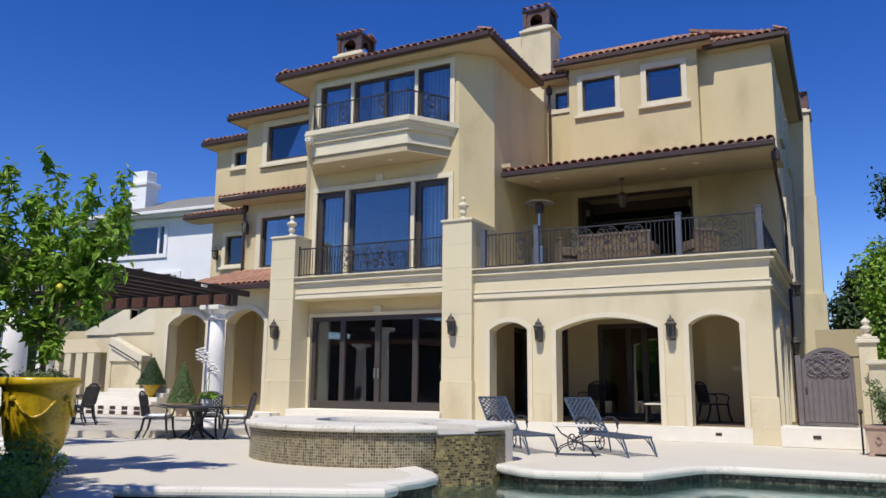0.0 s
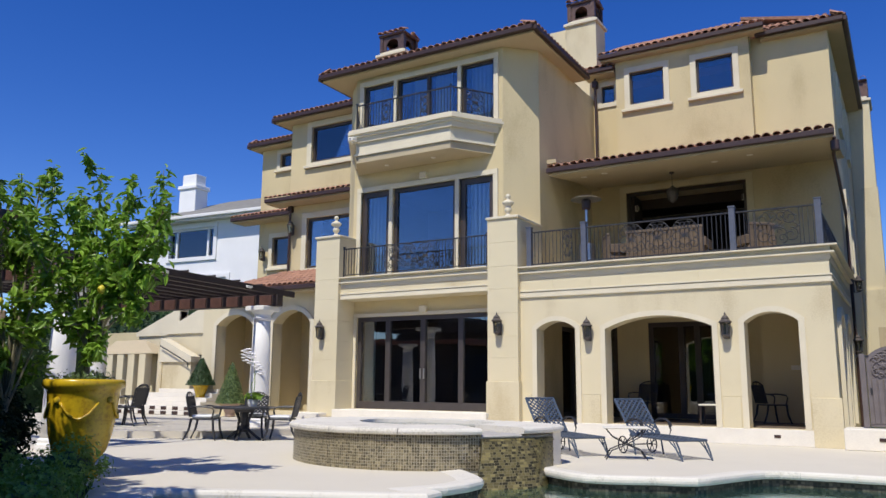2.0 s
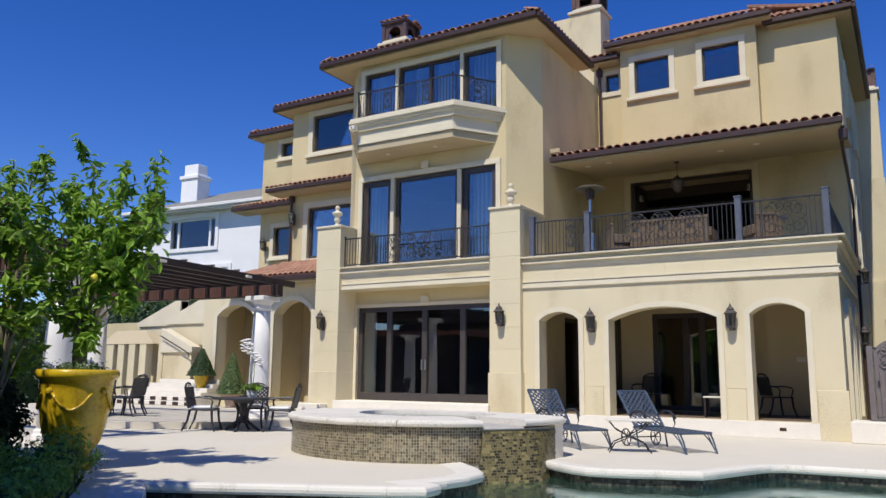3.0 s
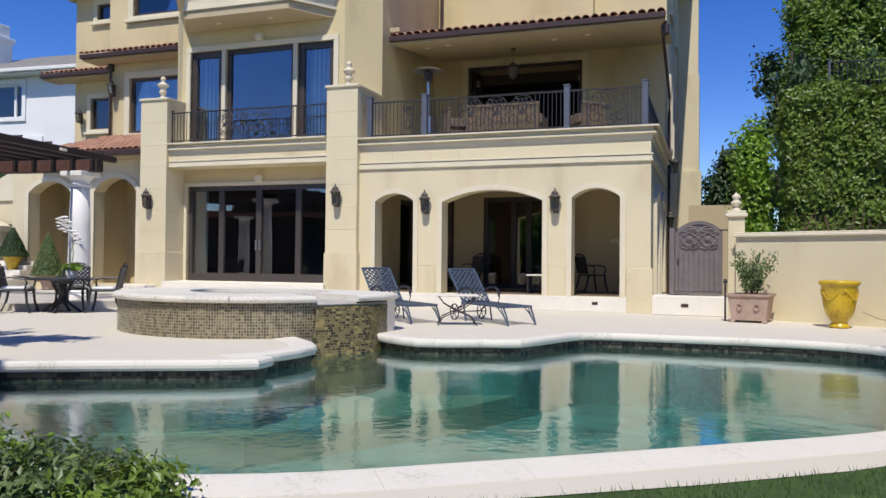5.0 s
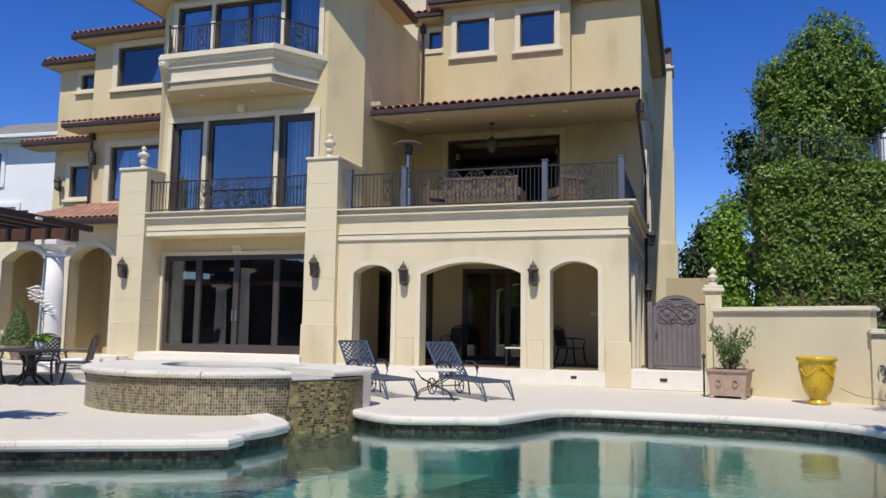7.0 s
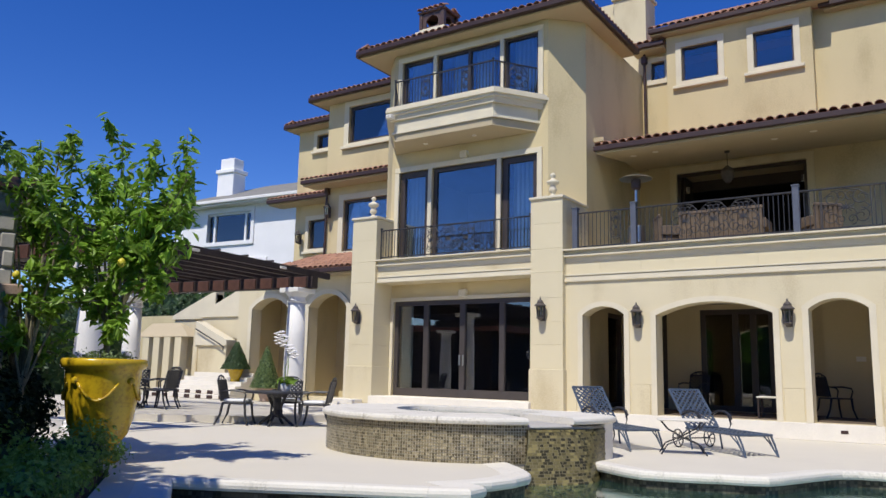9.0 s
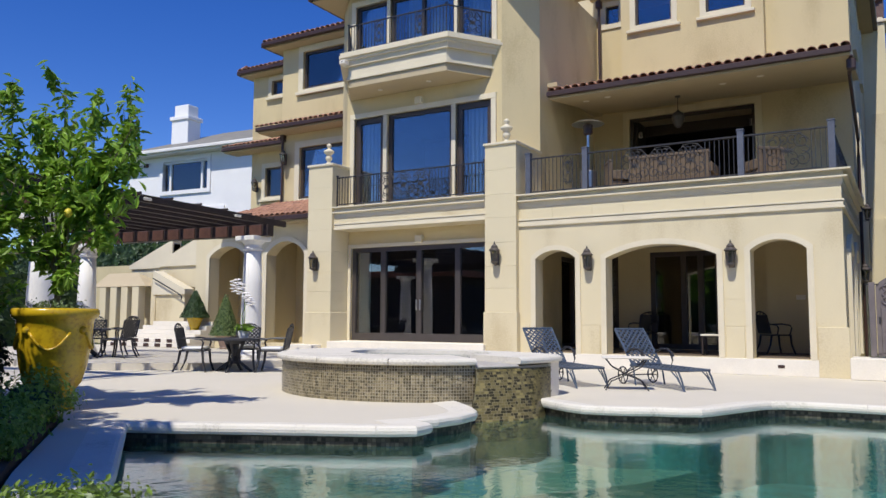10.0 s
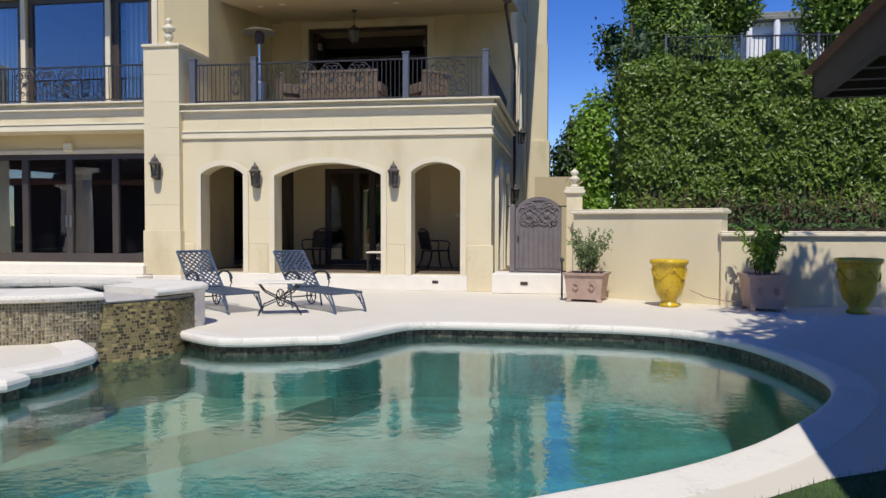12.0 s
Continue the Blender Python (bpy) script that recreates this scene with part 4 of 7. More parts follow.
for a, b in zip(rim, rim[1:]):
    for i in range(len(POOL)):
        j = (i + 1) % len(POOL)
        shell.faces.new((a[i], a[j], b[j], b[i]))
box(shell, -9, 6, -18, -4, -1.3, -1.16)
bmesh.ops.recalc_face_normals(shell, faces=shell.faces[:])
pool_shell = structure("pool_shell", shell, POOL_FLOOR, "blue-green plastered pool basin", "pool")
backing = bmesh.new()
r0 = [[backing.verts.new((x, y, z)) for x, y in grown(POOL, 0.033)] for z in (-0.05, -0.34)]
for i in range(len(POOL)):
    j = (i + 1) % len(POOL)
    backing.faces.new((r0[0][i], r0[0][j], r0[1][j], r0[1][i]))
part("waterline_bed", backing, POOL_WALL_SHADED, pool_shell)

part("shallow_ledge", slab(bmesh.new(), [(-6.3, -12.4), (-4.6, -11.7), (-3.6, -11.3), (-3.0, -10.5), (-2.4, -9.6), (-1.8, -8.7), (-1.4, -7.6), (-4.2, -7.0), (-6.5, -12.3)], -1.22, -0.80), POOL_LEDGE, pool_shell, "pale shallow ledge")

# rounded coping stones along the pool's edge
coping = thing("coping", label="pale rounded stone coping round the pool", category="coping", kind="structure")
outer, inner = grown(POOL, 0.32), grown(POOL, -0.06)
N = len(POOL)
g0 = min(range(N), key=lambda i: (Vector(POOL[i]) - Vector(SPA_SIDE[0])).length)
g1 = min(range(N), key=lambda i: (Vector(POOL[i]) - Vector(SPA_SIDE[1])).length)
PROFILE = [(0.0, 0.004), (0.55, 0.022), (0.80, 0.030), (0.90, 0.026), (0.97, 0.008), (1.0, -0.025), (0.99, -0.06), (0.94, -0.09), (0.6, -0.095), (0.0, -0.06)]
i = g1
while i < g0 + N:
    k = min(3, g0 + N - i)
    bm = bmesh.new()
    rows = []
    for q in range(k + 1):
        a, b = Vector(outer[(i + q) % N]), Vector(inner[(i + q) % N])
        if q in (0, k):
            away = (Vector(outer[(i + (1 if q == 0 else k - 1)) % N]) - a).normalized() * 0.0012
            a, b = a + away, b + away
        rows.append([bm.verts.new((*(a.lerp(b, s)), z)) for s, z in PROFILE])
    m = len(PROFILE)
    for p, q in zip(rows, rows[1:]):
        for s in range(m):
            bm.faces.new((p[s], p[(s + 1) % m], q[(s + 1) % m], q[s]))
    bm.faces.new(rows[0])
    bm.faces.new(rows[-1][::-1])
    bmesh.ops.recalc_face_normals(bm, faces=bm.faces[:])
    part("coping_stone", bm, COPING, coping)
    i += k


def tile_strip(bm, path, z0, z1, size, gap=0.12, out=0.004):
    """Rows of small square tiles on an upright face that follows a plan path (outside on the right), in a random bond."""
    pts = [Vector(p) for p in path]
    rows = max(1, round((z1 - z0) / size))
    h = (z1 - z0) / rows
    carry = 0.0
    for a, b in zip(pts, pts[1:]):
        d = b - a
        n = max(1, round(d.length / size))
        w = d.length / n
        d.normalize()
        o = Vector((d.y, -d.x))
        for i in range(n):
            for r in range(rows):
                g = gap * min(w, h)
                sh = 0.0
                p0, p1 = a + d * (i * w + g / 2 + sh), a + d * ((i + 1) * w - g / 2 + sh)
                q = [bm.verts.new((*(p + o * out), z)) for p, z in ((p0, z0 + r * h + g / 2), (p1, z0 + r * h + g / 2), (p1, z0 + (r + 1) * h - g / 2), (p0, z0 + (r + 1) * h - g / 2))]
                bm.faces.new(q)
    return bm


band_path = grown(POOL, 0.03)
band_path = [band_path[(g1 + i) % N] for i in range(g0 + N - g1 + 1)]
part("waterline_tiles", tile_strip(bmesh.new(), band_path, -0.30, -0.065, 0.05, 0.16, 0.006), WATERLINE_SHADED, pool_shell)
for w in pool_shell.children[1:]:
    w["kind"] = "stuff"

# raised round spa with mosaic sides
SPA_C, SPA_R = (-6.20, -6.72), 2.44
spa = thing("spa", (SPA_C[0], SPA_C[1], 0), 0, "raised round spa with glass-mosaic sides and pale stone rim", "spa", "", "structure")


def arc(r, a0, a1, n):
    return [(r * math.cos(radians(a0 + (a1 - a0) * i / n)), r * math.sin(radians(a0 + (a1 - a0) * i / n))) for i in range(n + 1)]


part("body", lathe([(SPA_R - 0.01, -1.2), (SPA_R - 0.01, 0.50)], 64), MOSAIC_GROUT, spa)
SPILL0, SPILL1 = -40.5, -5
part("wall_tiles", tile_strip(bmesh.new(), arc(SPA_R, -176, SPILL0, 142), 0.0, 0.53, 0.044, 0.25), MOSAIC, spa)["kind"] = "stuff"


def spill_point(u, z, out=0.0):
    """A place on the spillway's face, which swells out towards the water; u runs from 0 to 1 along it."""
    k = min(1.15, (0.47 - z) / 0.67)
    angle = SPILL0 - 6.1 * k + (SPILL1 - SPILL0 + 6.1 * k) * u
    side = min(1.0, (1 - u) / 0.6)
    r = SPA_R + 0.03 + out + 0.58 * k ** 0.85 * side * side * (3 - 2 * side)
    a = radians(angle)
    return (r * math.cos(a), r * math.sin(a), z)


face, wet = bmesh.new(), bmesh.new()
ROWS, COLS = 16, 40
grid = [[face.verts.new(spill_point(i / COLS, 0.47 - 1.65 * j / ROWS)) for i in range(COLS + 1)] for j in range(ROWS + 1)]
for j in range(ROWS):
    for i in range(COLS):
        face.faces.new((grid[j][i], grid[j + 1][i], grid[j + 1][i + 1], grid[j][i + 1]))
hub = [face.verts.new(((SPA_R - 0.1) * math.cos(radians(SPILL0)), (SPA_R - 0.1) * math.sin(radians(SPILL0)), z)) for z in (0.47, -1.18)]
face.faces.new([hub[0]] + [row[0] for row in grid][::1] + [hub[1]])
part("spillway_face", face, GROUT_WET, spa, "", True)
rng = np.random.default_rng(58)
zt = 0.47
while zt > -0.45:
    h = 0.036
    u = rng.uniform(0, 0.02)
    while u < 0.965:
        w = rng.choice((0.022, 0.033, 0.044))
        wet.faces.new([wet.verts.new(spill_point(q, z, 0.006)) for q, z in ((u + 0.003, zt - h + 0.004), (u + w - 0.0015, zt - h + 0.004), (u + w - 0.0015, zt - 0.003), (u + 0.003, zt - 0.003))])
        u += w
    zt -= h
part("spillway_tiles", wet, MOSAIC_WET, spa)["kind"] = "stuff"
part("side_plaster", slab(bmesh.new(), arc(SPA_R + 0.03, SPILL1, 30, 16) + arc(SPA_R - 0.2, 30, SPILL1, 16), -0.34, 0.53), LIMESTONE, spa)


def rim_stone(a0, a1, z0, z1, over=0.09, n=10, deep=1.15):
    bm = bmesh.new()
    prof = [(SPA_R - deep, z1), (SPA_R + over - 0.05, z1), (SPA_R + over - 0.01, z1 - 0.02), (SPA_R + over, (z0 + z1) / 2), (SPA_R + over - 0.01, z0 + 0.015), (SPA_R + over - 0.04, z0), (SPA_R - deep, z0)]
    rows = []
    for i in range(n + 1):
        a = radians(a0 + (a1 - a0) * i / n)
        rows.append([bm.verts.new((r * math.cos(a), r * math.sin(a), z)) for r, z in prof])
    m = len(prof)
    for p, q in zip(rows, rows[1:]):
        for s in range(m):
            bm.faces.new((p[s], p[(s + 1) % m], q[(s + 1) % m], q[s]))
    bm.faces.new(rows[0])
    bm.faces.new(rows[-1][::-1])
    bmesh.ops.recalc_face_normals(bm, faces=bm.faces[:])
    return bm


marks = [30, 70, 110, 150, 190, 225, 262, 290, 319.4]
for a, b in zip(marks, marks[1:]):
    part("rim_stone", rim_stone(a + 0.15, b - 0.15, 0.53, 0.63), COPING, spa)
part("rim_stone", rim_stone(SPILL0 + 17, 30 - 0.2, 0.53, 0.63), COPING, spa)
part("spillway_lip", rim_stone(SPILL0 + 0.2, SPILL0 + 16.8, 0.47, 0.535, 0.05), STONE, spa)
part("water_surface", lathe([(SPA_R - 1.12, 0.572), (SPA_R - 1.12, 0.575)], 48), WATER, spa)
part("inner_wall", rim_stone(0, 360, 0.30, 0.528, -1.0, 48), COLUMN, spa)
for piece in spa.children:                    # the back is flatter than the bowed front
    for v in piece.data.vertices:
        if v.co.y > 0:
            v.co.y *= 0.42

# low step in front of the wing and along the house
platform = structure("platform", slab(bmesh.new(), [(-11.9, -3.3), (-11.9, 0.7), (-26, 0.7), (-26, -7.2), (-15.0, -7.2), (-12.7, -5.6)], 0.002, 0.16), PAVING, "low raised stone terrace beside the pergola", "step")
step_house = structure("step_house", boxes((-13.9, -8.2, -1.0, 0.7, 0.004, 0.30), (-14.9, -13.9, -0.6, 0.7, 0.004, 0.42), (-13.6, -8.4, -0.35, 0.66, 0.30, 0.535), bevel=0.012), LIMESTONE, "broad white stone steps below the garden doors", "step")

# garden wall on the right, stepping down
def garden_wall(name, a, b, top, label):
    a, b = Vector(a), Vector(b)
    d = (b - a)
    ang = math.degrees(math.atan2(d.y, d.x))
    w = thing(name, (a.x, a.y, 0), ang, label, "wall", "", "structure")
    L = d.length
    part("wall_body", boxes((0, L, 0, 0.35, -0.1, top - 0.10)), STUCCO_PALE, w)
    part("cap", boxes((-0.03, L + 0.05, -0.07, 0.42, top - 0.10, top - 0.03), (-0.01, L + 0.02, -0.03, 0.38, top - 0.03, top), bevel=0.015), TRIM, w)
    return w


garden_wall("wall_garden", (1.85, -0.75), (4.62, -2.28), 1.86, "pale stucco garden wall with a stone cap")
garden_wall("wall_garden_low", (4.60, -2.38), (11.0, -1.75), 1.42, "lower pale stucco garden wall with a stone cap")
gate_pier = thing("gate_pier", (1.86, -0.35, 0), 0, "stucco gate pier with a turned stone finial", "pier", "", "structure")
part("shaft", boxes((-0.16, 0.18, -0.2, 0.2, 0, 2.22)), STUCCO_PALE, gate_pier)
part("cap", boxes((-0.22, 0.24, -0.26, 0.26, 2.22, 2.30), (-0.19, 0.21, -0.23, 0.23, 2.30, 2.36), bevel=0.012), TRIM, gate_pier)
part("finial", lathe([(0.10, 2.36), (0.10, 2.40), (0.05, 2.43), (0.05, 2.46), (0.11, 2.52), (0.12, 2.56), (0.06, 2.60), (0.06, 2.62), (0.09, 2.66), (0.09, 2.70), (0.03, 2.75), (0.0, 2.78)], 14, None, (0.01, 0, 0)), TRIM, gate_pier, "", True)
structure("step_gate", boxes((0.06, 1.72, -0.45, 0.6, 0.004, 0.44), bevel=0.012), LIMESTONE, "stone step below the garden gate", "step")
structure("wall_passage", boxes((0.62, 2.6, 8.6, 8.9, 0, 3.14)), SOFFIT, "plain stucco wall beyond the gate", "wall")

# planted bank behind the garden wall
bank = bmesh.new()
bk = [[bank.verts.new(p) for p in row] for row in (
    [(2.0, -0.45, 1.3), (4.7, -1.9, 1.3), (11, -1.4, 1.25), (40, 0, 1.2)],
    [(3.1, 1.2, 1.6), (4.8, 0.1, 1.5), (11, 0.7, 1.6), (40, 2, 1.7)],
    [(3.2, 4.5, 2.8), (5.0, 3.8, 3.8), (11, 4, 4.0), (40, 6, 4.0)],
    [(2.6, 30, 6.0), (6, 30, 7.0), (11, 30, 8.0), (40, 40, 9.0)])]
for a, b in zip(bk, bk[1:]):
    for i in range(3):
        bank.faces.new((a[i], a[i + 1], b[i + 1], b[i]))
bmesh.ops.solidify(bank, geom=bank.faces[:], thickness=1.2)
structure("bank", bank, EARTH, "steep brown earth bank behind the garden wall", "bank")
lawn_outline = [(-0.7, -15.75), (0.40, -15.05), (1.30, -14.45), (2.10, -13.85), (2.75, -13.25), (3.30, -12.75), (3.72, -12.5), (5.2, -12.4), (11, -12.4), (11, -24), (-8, -24), (-8, -16.3), (-2.1, -16.1)]
lawn = structure("lawn", sheet([(x, y + (0.12 if y > -16 else 0)) for x, y in lawn_outline], [], -0.006), GRASS_GROUND, "short green lawn beside the pool", "lawn")
bed = structure("planting_bed", slab(bmesh.new(), [(-7.6, -12.65), (-4.98, -14.78), (-3.6, -15.8), (-8, -16.2), (-16, -16.2), (-16, -13.4), (-8.6, -13.4)], -0.05, 0.05), EARTH, "dark earth planting bed beside the pool", "bed")


# ---- foliage ----
def leaf_mesh(name, centres, outs, size, mat, droop=0.25, seed=1, blade=False):
    """Many small folded leaves, one at each centre, facing roughly outwards."""
    rng = np.random.default_rng(seed)
    n = len(centres)
    c = np.asarray(centres, float)
    o = np.asarray(outs, float) + rng.normal(0, 0.55, (n, 3))
    o /= np.linalg.norm(o, axis=1)[:, None] + 1e-9
    ref = rng.normal(0, 1, (n, 3)) + np.array([0, 0, -droop])
    along = ref - (ref * o).sum(1)[:, None] * o
    along /= np.linalg.norm(along, axis=1)[:, None] + 1e-9
    side = np.cross(o, along)
    s = (size * rng.uniform(0.6, 1.25, n))[:, None]
    if blade:
        tilt = o * s
        v = np.stack([c - along * s * 0.5, c - along * s * 0.12 + side * s * 0.19 + tilt * 0.06, c + along * s * 0.22 + side * s * 0.15 + tilt * 0.05,
                      c + along * s * 0.55 - tilt * 0.12, c + along * s * 0.22 - side * s * 0.15 + tilt * 0.05, c - along * s * 0.12 - side * s * 0.19 + tilt * 0.06], 1).reshape(-1, 3)
        i = np.arange(n)[:, None] * 6
        f = np.concatenate([i + np.array(k) for k in ((0, 1, 2), (0, 2, 3), (0, 3, 4), (0, 4, 5))], 1).reshape(-1, 3)
    else:
        v = np.stack([c - along * s * 0.5, c + side * s * 0.26 + o * s * 0.07, c + along * s * 0.5 - o * s * 0.05, c - side * s * 0.26 + o * s * 0.07], 1).reshape(-1, 3)
        i = np.arange(n)[:, None] * 4
        f = np.concatenate([i + np.array([0, 1, 2]), i + np.array([0, 2, 3])], 1).reshape(-1, 3)
    me = bpy.data.meshes.new(name)
    me.from_pydata(v.tolist(), [], f.tolist())
    me.materials.append(mat)
    return me


def clumps(rng, centre, radii, n, per, spread, shell=0.75):
    """Leaf places gathered in clumps over the outside of a crown."""
    d = rng.normal(0, 1, (n, 3))
    d /= np.linalg.norm(d, axis=1)[:, None]
    k = rng.uniform(shell, 1.08, n)[:, None]
    mid = np.asarray(centre) + d * np.asarray(radii) * k
    pts = np.repeat(mid, per, 0) + rng.normal(0, spread, (n * per, 3))
    outs = np.repeat(d, per, 0) + np.array([0, 0, 0.35])
    return pts, outs


def crown_core(centre, radii, seed, seg=14):
    """A solid, uneven dark core that stands in for the shade inside a dense crown."""
    bm = bmesh.new()
    bmesh.ops.create_icosphere(bm, subdivisions=3, radius=1.0)
    for v in bm.verts:
        k = 0.80 + 0.25 * noise.noise(v.co * 2.2 + Vector((seed, 0, 0)))
        v.co = Vector((v.co.x * radii[0] * k + centre[0], v.co.y * radii[1] * k + centre[1], v.co.z * radii[2] * k + centre[2]))
    return bm


def dense_tree(at, height, blobs, mat, size, seed, label, per=26, n=150, trunk=0.16):
    """A broad tree: tapered trunk with limbs, and a crown of leaf clumps."""
    rng = np.random.default_rng(seed)
    t = thing("tree", at, 0, label, "tree", "trees on the bank")
    bm = bmesh.new()
    tube(bm, [(0, 0, -0.3), (0.05, 0.02, height * 0.3), (0.0, 0.08, height * 0.6), (0.05, 0, height * 0.9)], trunk, 8, 0.04)
    for (cx, cy, cz), rr in blobs:
        tube(bm, [(0.03, 0.03, height * 0.35), (cx * 0.5, cy * 0.5, cz * 0.75), (cx, cy, cz)], trunk * 0.5, 6, 0.02)
    part("trunk", bm, BARK, t)
    pts, outs = [], []
    core = bmesh.new()
    for i, (c, r) in enumerate(blobs):
        a, b = clumps(rng, c, r, n, per, 0.16)
        pts.append(a)
        outs.append(b)
        cb = crown_core(c, [k * 0.80 for k in r], seed + i)
        me = bpy.data.meshes.new("tmp")
        cb.to_mesh(me)
        cb.free()
        core.from_mesh(me)
        bpy.data.meshes.remove(me)
    crown = new("crown", leaf_mesh("crown", np.concatenate(pts), np.concatenate(outs), size, mat, seed=seed))
    crown.parent = t
    # dark core painted in for the shade between the leaves
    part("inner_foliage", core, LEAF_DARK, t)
    return t


def hedge(name, x0, x1, y0, y1, z0, z1, n, size, mat, seed, label, wave=0.16, kind=""):
    """A clipped hedge: leaves over an uneven box, twigs, and a dark core for the shade within."""
    rng = np.random.default_rng(seed)
    h = thing(name, ((x0 + x1) / 2, (y0 + y1) / 2, z0), 0, label, "hedge", "", kind)
    lx, ly, lz = (x1 - x0) / 2, (y1 - y0) / 2, z1 - z0
    areas = np.array([2 * lx * lz, 2 * lx * 2 * ly, 2 * ly * lz, 2 * ly * lz])
    face = rng.choice(4, n, p=areas / areas.sum())
    u, v = rng.uniform(-1, 1, n), rng.uniform(0, 1, n)
    pts = np.zeros((n, 3))
    outs = np.zeros((n, 3))
    for k, (fx, fy, fz, out) in enumerate(((u * lx, -ly + 0 * u, v * lz, (0, -1, 0.3)), (u * lx, (2 * v - 1) * ly, lz + 0 * u, (0, 0, 1)), (-lx + 0 * u, u * ly, v * lz, (-1, 0, 0.3)), (lx + 0 * u, u * ly, v * lz, (1, 0, 0.3)))):
        m = face == k
        pts[m] = np.stack([fx, fy, fz], 1)[m]
        outs[m] = out
    bumpy = np.array([noise.noise(Vector(p) * 1.3 + Vector((seed, 0, 0))) + 0.6 * noise.noise(Vector(p) * 3.7) for p in pts])
    pts += outs * (bumpy * wave)[:, None] + rng.normal(0, 0.05, (n, 3))
    leaves = new("foliage", leaf_mesh("foliage", pts, outs, size, mat, seed=seed))
    leaves.parent = h
    # solid dark box in place of the hedge's inner shade
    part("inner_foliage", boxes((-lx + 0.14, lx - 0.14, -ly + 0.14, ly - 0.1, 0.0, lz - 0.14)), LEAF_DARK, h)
    bm = bmesh.new()
    for i in range(max(4, int(lx * 3))):
        x = rng.uniform(-lx, lx)
        tube(bm, [(x, -ly + 0.25, -0.45), (x + rng.uniform(-0.1, 0.1), -ly + 0.15, 0.1), (x + rng.uniform(-0.2, 0.2), -ly + 0.1, 0.7)], 0.02, 5, 0.008)
    part("stems", bm, ROOT_BROWN, h)["kind"] = "stuff"
    return h


hedge("hedge", 3.05, 13.0, 0.9, 2.3, 1.85, 5.28, 42000, 0.135, LEAF_HEDGE, 3, "tall clipped green hedge on the bank", 0.22)
dense_tree((3.4, 4.6, 2.6), 5.0, [((0.2, -0.2, 1.2), (0.55, 0.6, 1.0)), ((-0.1, 0, 2.7), (0.30, 0.4, 0.7)), ((-0.55, 0, 3.9), (0.16, 0.2, 0.5)), ((0.3, 0.1, 3.9), (0.36, 0.4, 0.8)), ((-0.75, 0, 2.2), (0.2, 0.2, 0.3))], LEAF_DARK, 0.16, 5, "slender leafy green tree behind the garden wall", 14, 42, 0.07)
dense_tree((5.1, 7.2, 3.9), 6.5, [((0, 0, 3.2), (1.7, 1.4, 2.2)), ((-0.9, -0.3, 2.0), (1.1, 1.1, 1.6)), ((0.5, 0, 5.6), (1.2, 1.1, 1.7)), ((-0.6, 0.2, 4.9), (0.9, 0.9, 1.3)), ((1.4, 0.2, 4.6), (0.9, 0.9, 1.2))], LEAF_TREE, 0.17, 7, "broad dark green tree rising behind the hedge", 34, 190, 0.2)
dense_tree((10.9, 7.8, 4.0), 6.5, [((0, 0, 3.4), (1.9, 1.5, 2.2)), ((0.9, 0, 5.4), (1.5, 1.2, 1.7)), ((-1.2, 0, 4.6), (1.0, 1.0, 1.4))], LEAF_TREE, 0.17, 9, "broad dark green tree rising behind the hedge", 34, 190, 0.2)
dense_tree((1.75, 16.0, 2.6), 4.0, [((0, 0, 1.3), (0.75, 0.9, 1.4)), ((0.5, 0, 2.2), (0.6, 0.8, 1.2)), ((1.2, 0, 1.4), (0.9, 1.0, 1.8))], LEAF_DARK, 0.24, 11, "dark leafy tree beyond the side passage", 20, 110, 0.12)
dense_tree((2.45, 2.6, 1.6), 3.0, [((-0.05, 0, 1.1), (0.34, 0.4, 0.9)), ((-0.1, 0.1, 2.3), (0.36, 0.4, 0.8)), ((0.0, 0, 0.3), (0.3, 0.3, 0.5))], LEAF, 0.14, 6, "bright green bushy tree at the hedge's end", 20, 90, 0.06)
# unseen shade trees round the camera's end of the garden, crowns placed for their shadows
dense_tree((-10.2, -19.0, -0.1), 8.5, [((0.0, 0.6, 6.6), (2.4, 1.9, 1.3)), ((0.2, 1.9, 6.3), (2.1, 1.5, 0.9)), ((3.0, 0.7, 6.4), (2.2, 1.9, 1.1)), ((5.2, 0.4, 6.6), (1.6, 1.7, 1.0))], LEAF_DARK, 0.26, 13, "tall shade tree at the edge of the garden", 22, 150, 0.3)
dense_tree((10.5, -11.5, -0.1), 9.0, [((-3.4, 1.9, 7.0), (2.0, 1.9, 1.2)), ((-0.6, 1.6, 7.6), (2.4, 2.2, 1.4)), ((-4.6, 0.2, 6.8), (1.7, 1.8, 1.0)), ((-3.2, 3.8, 7.1), (2.2, 1.3, 0.9))], LEAF_DARK, 0.26, 15, "tall shade tree beside the garden pavilion", 22, 150, 0.3)
# out of view, added to hide the horizon from the windows' reflections
hedge("hedge", -26, 24, -30.5, -28.5, -0.1, 5.0, 16000, 0.34, LEAF_DARK, 17, "unseen dark hedge added behind the camera to darken reflections")
hedge("hedge", -31.0, -29.4, -13.0, 3.0, 0.0, 3.1, 6000, 0.22, LEAF_DARK, 21, "dark hedge beyond the pergola")
hedge("hedge", -44, -24.5, 6.4, 7.8, -0.05, 4.9, 7000, 0.24, LEAF_DARK, 27, "dark leafy hedge behind the garden stair")
hedge("undergrowth", 4.8, 13.0, -0.2, 0.95, 1.30, 1.72, 3000, 0.13, LEAF_BED, 29, "low dark undergrowth below the hedge on the bank", 0.45)
rng = np.random.default_rng(37)
bm = bmesh.new()
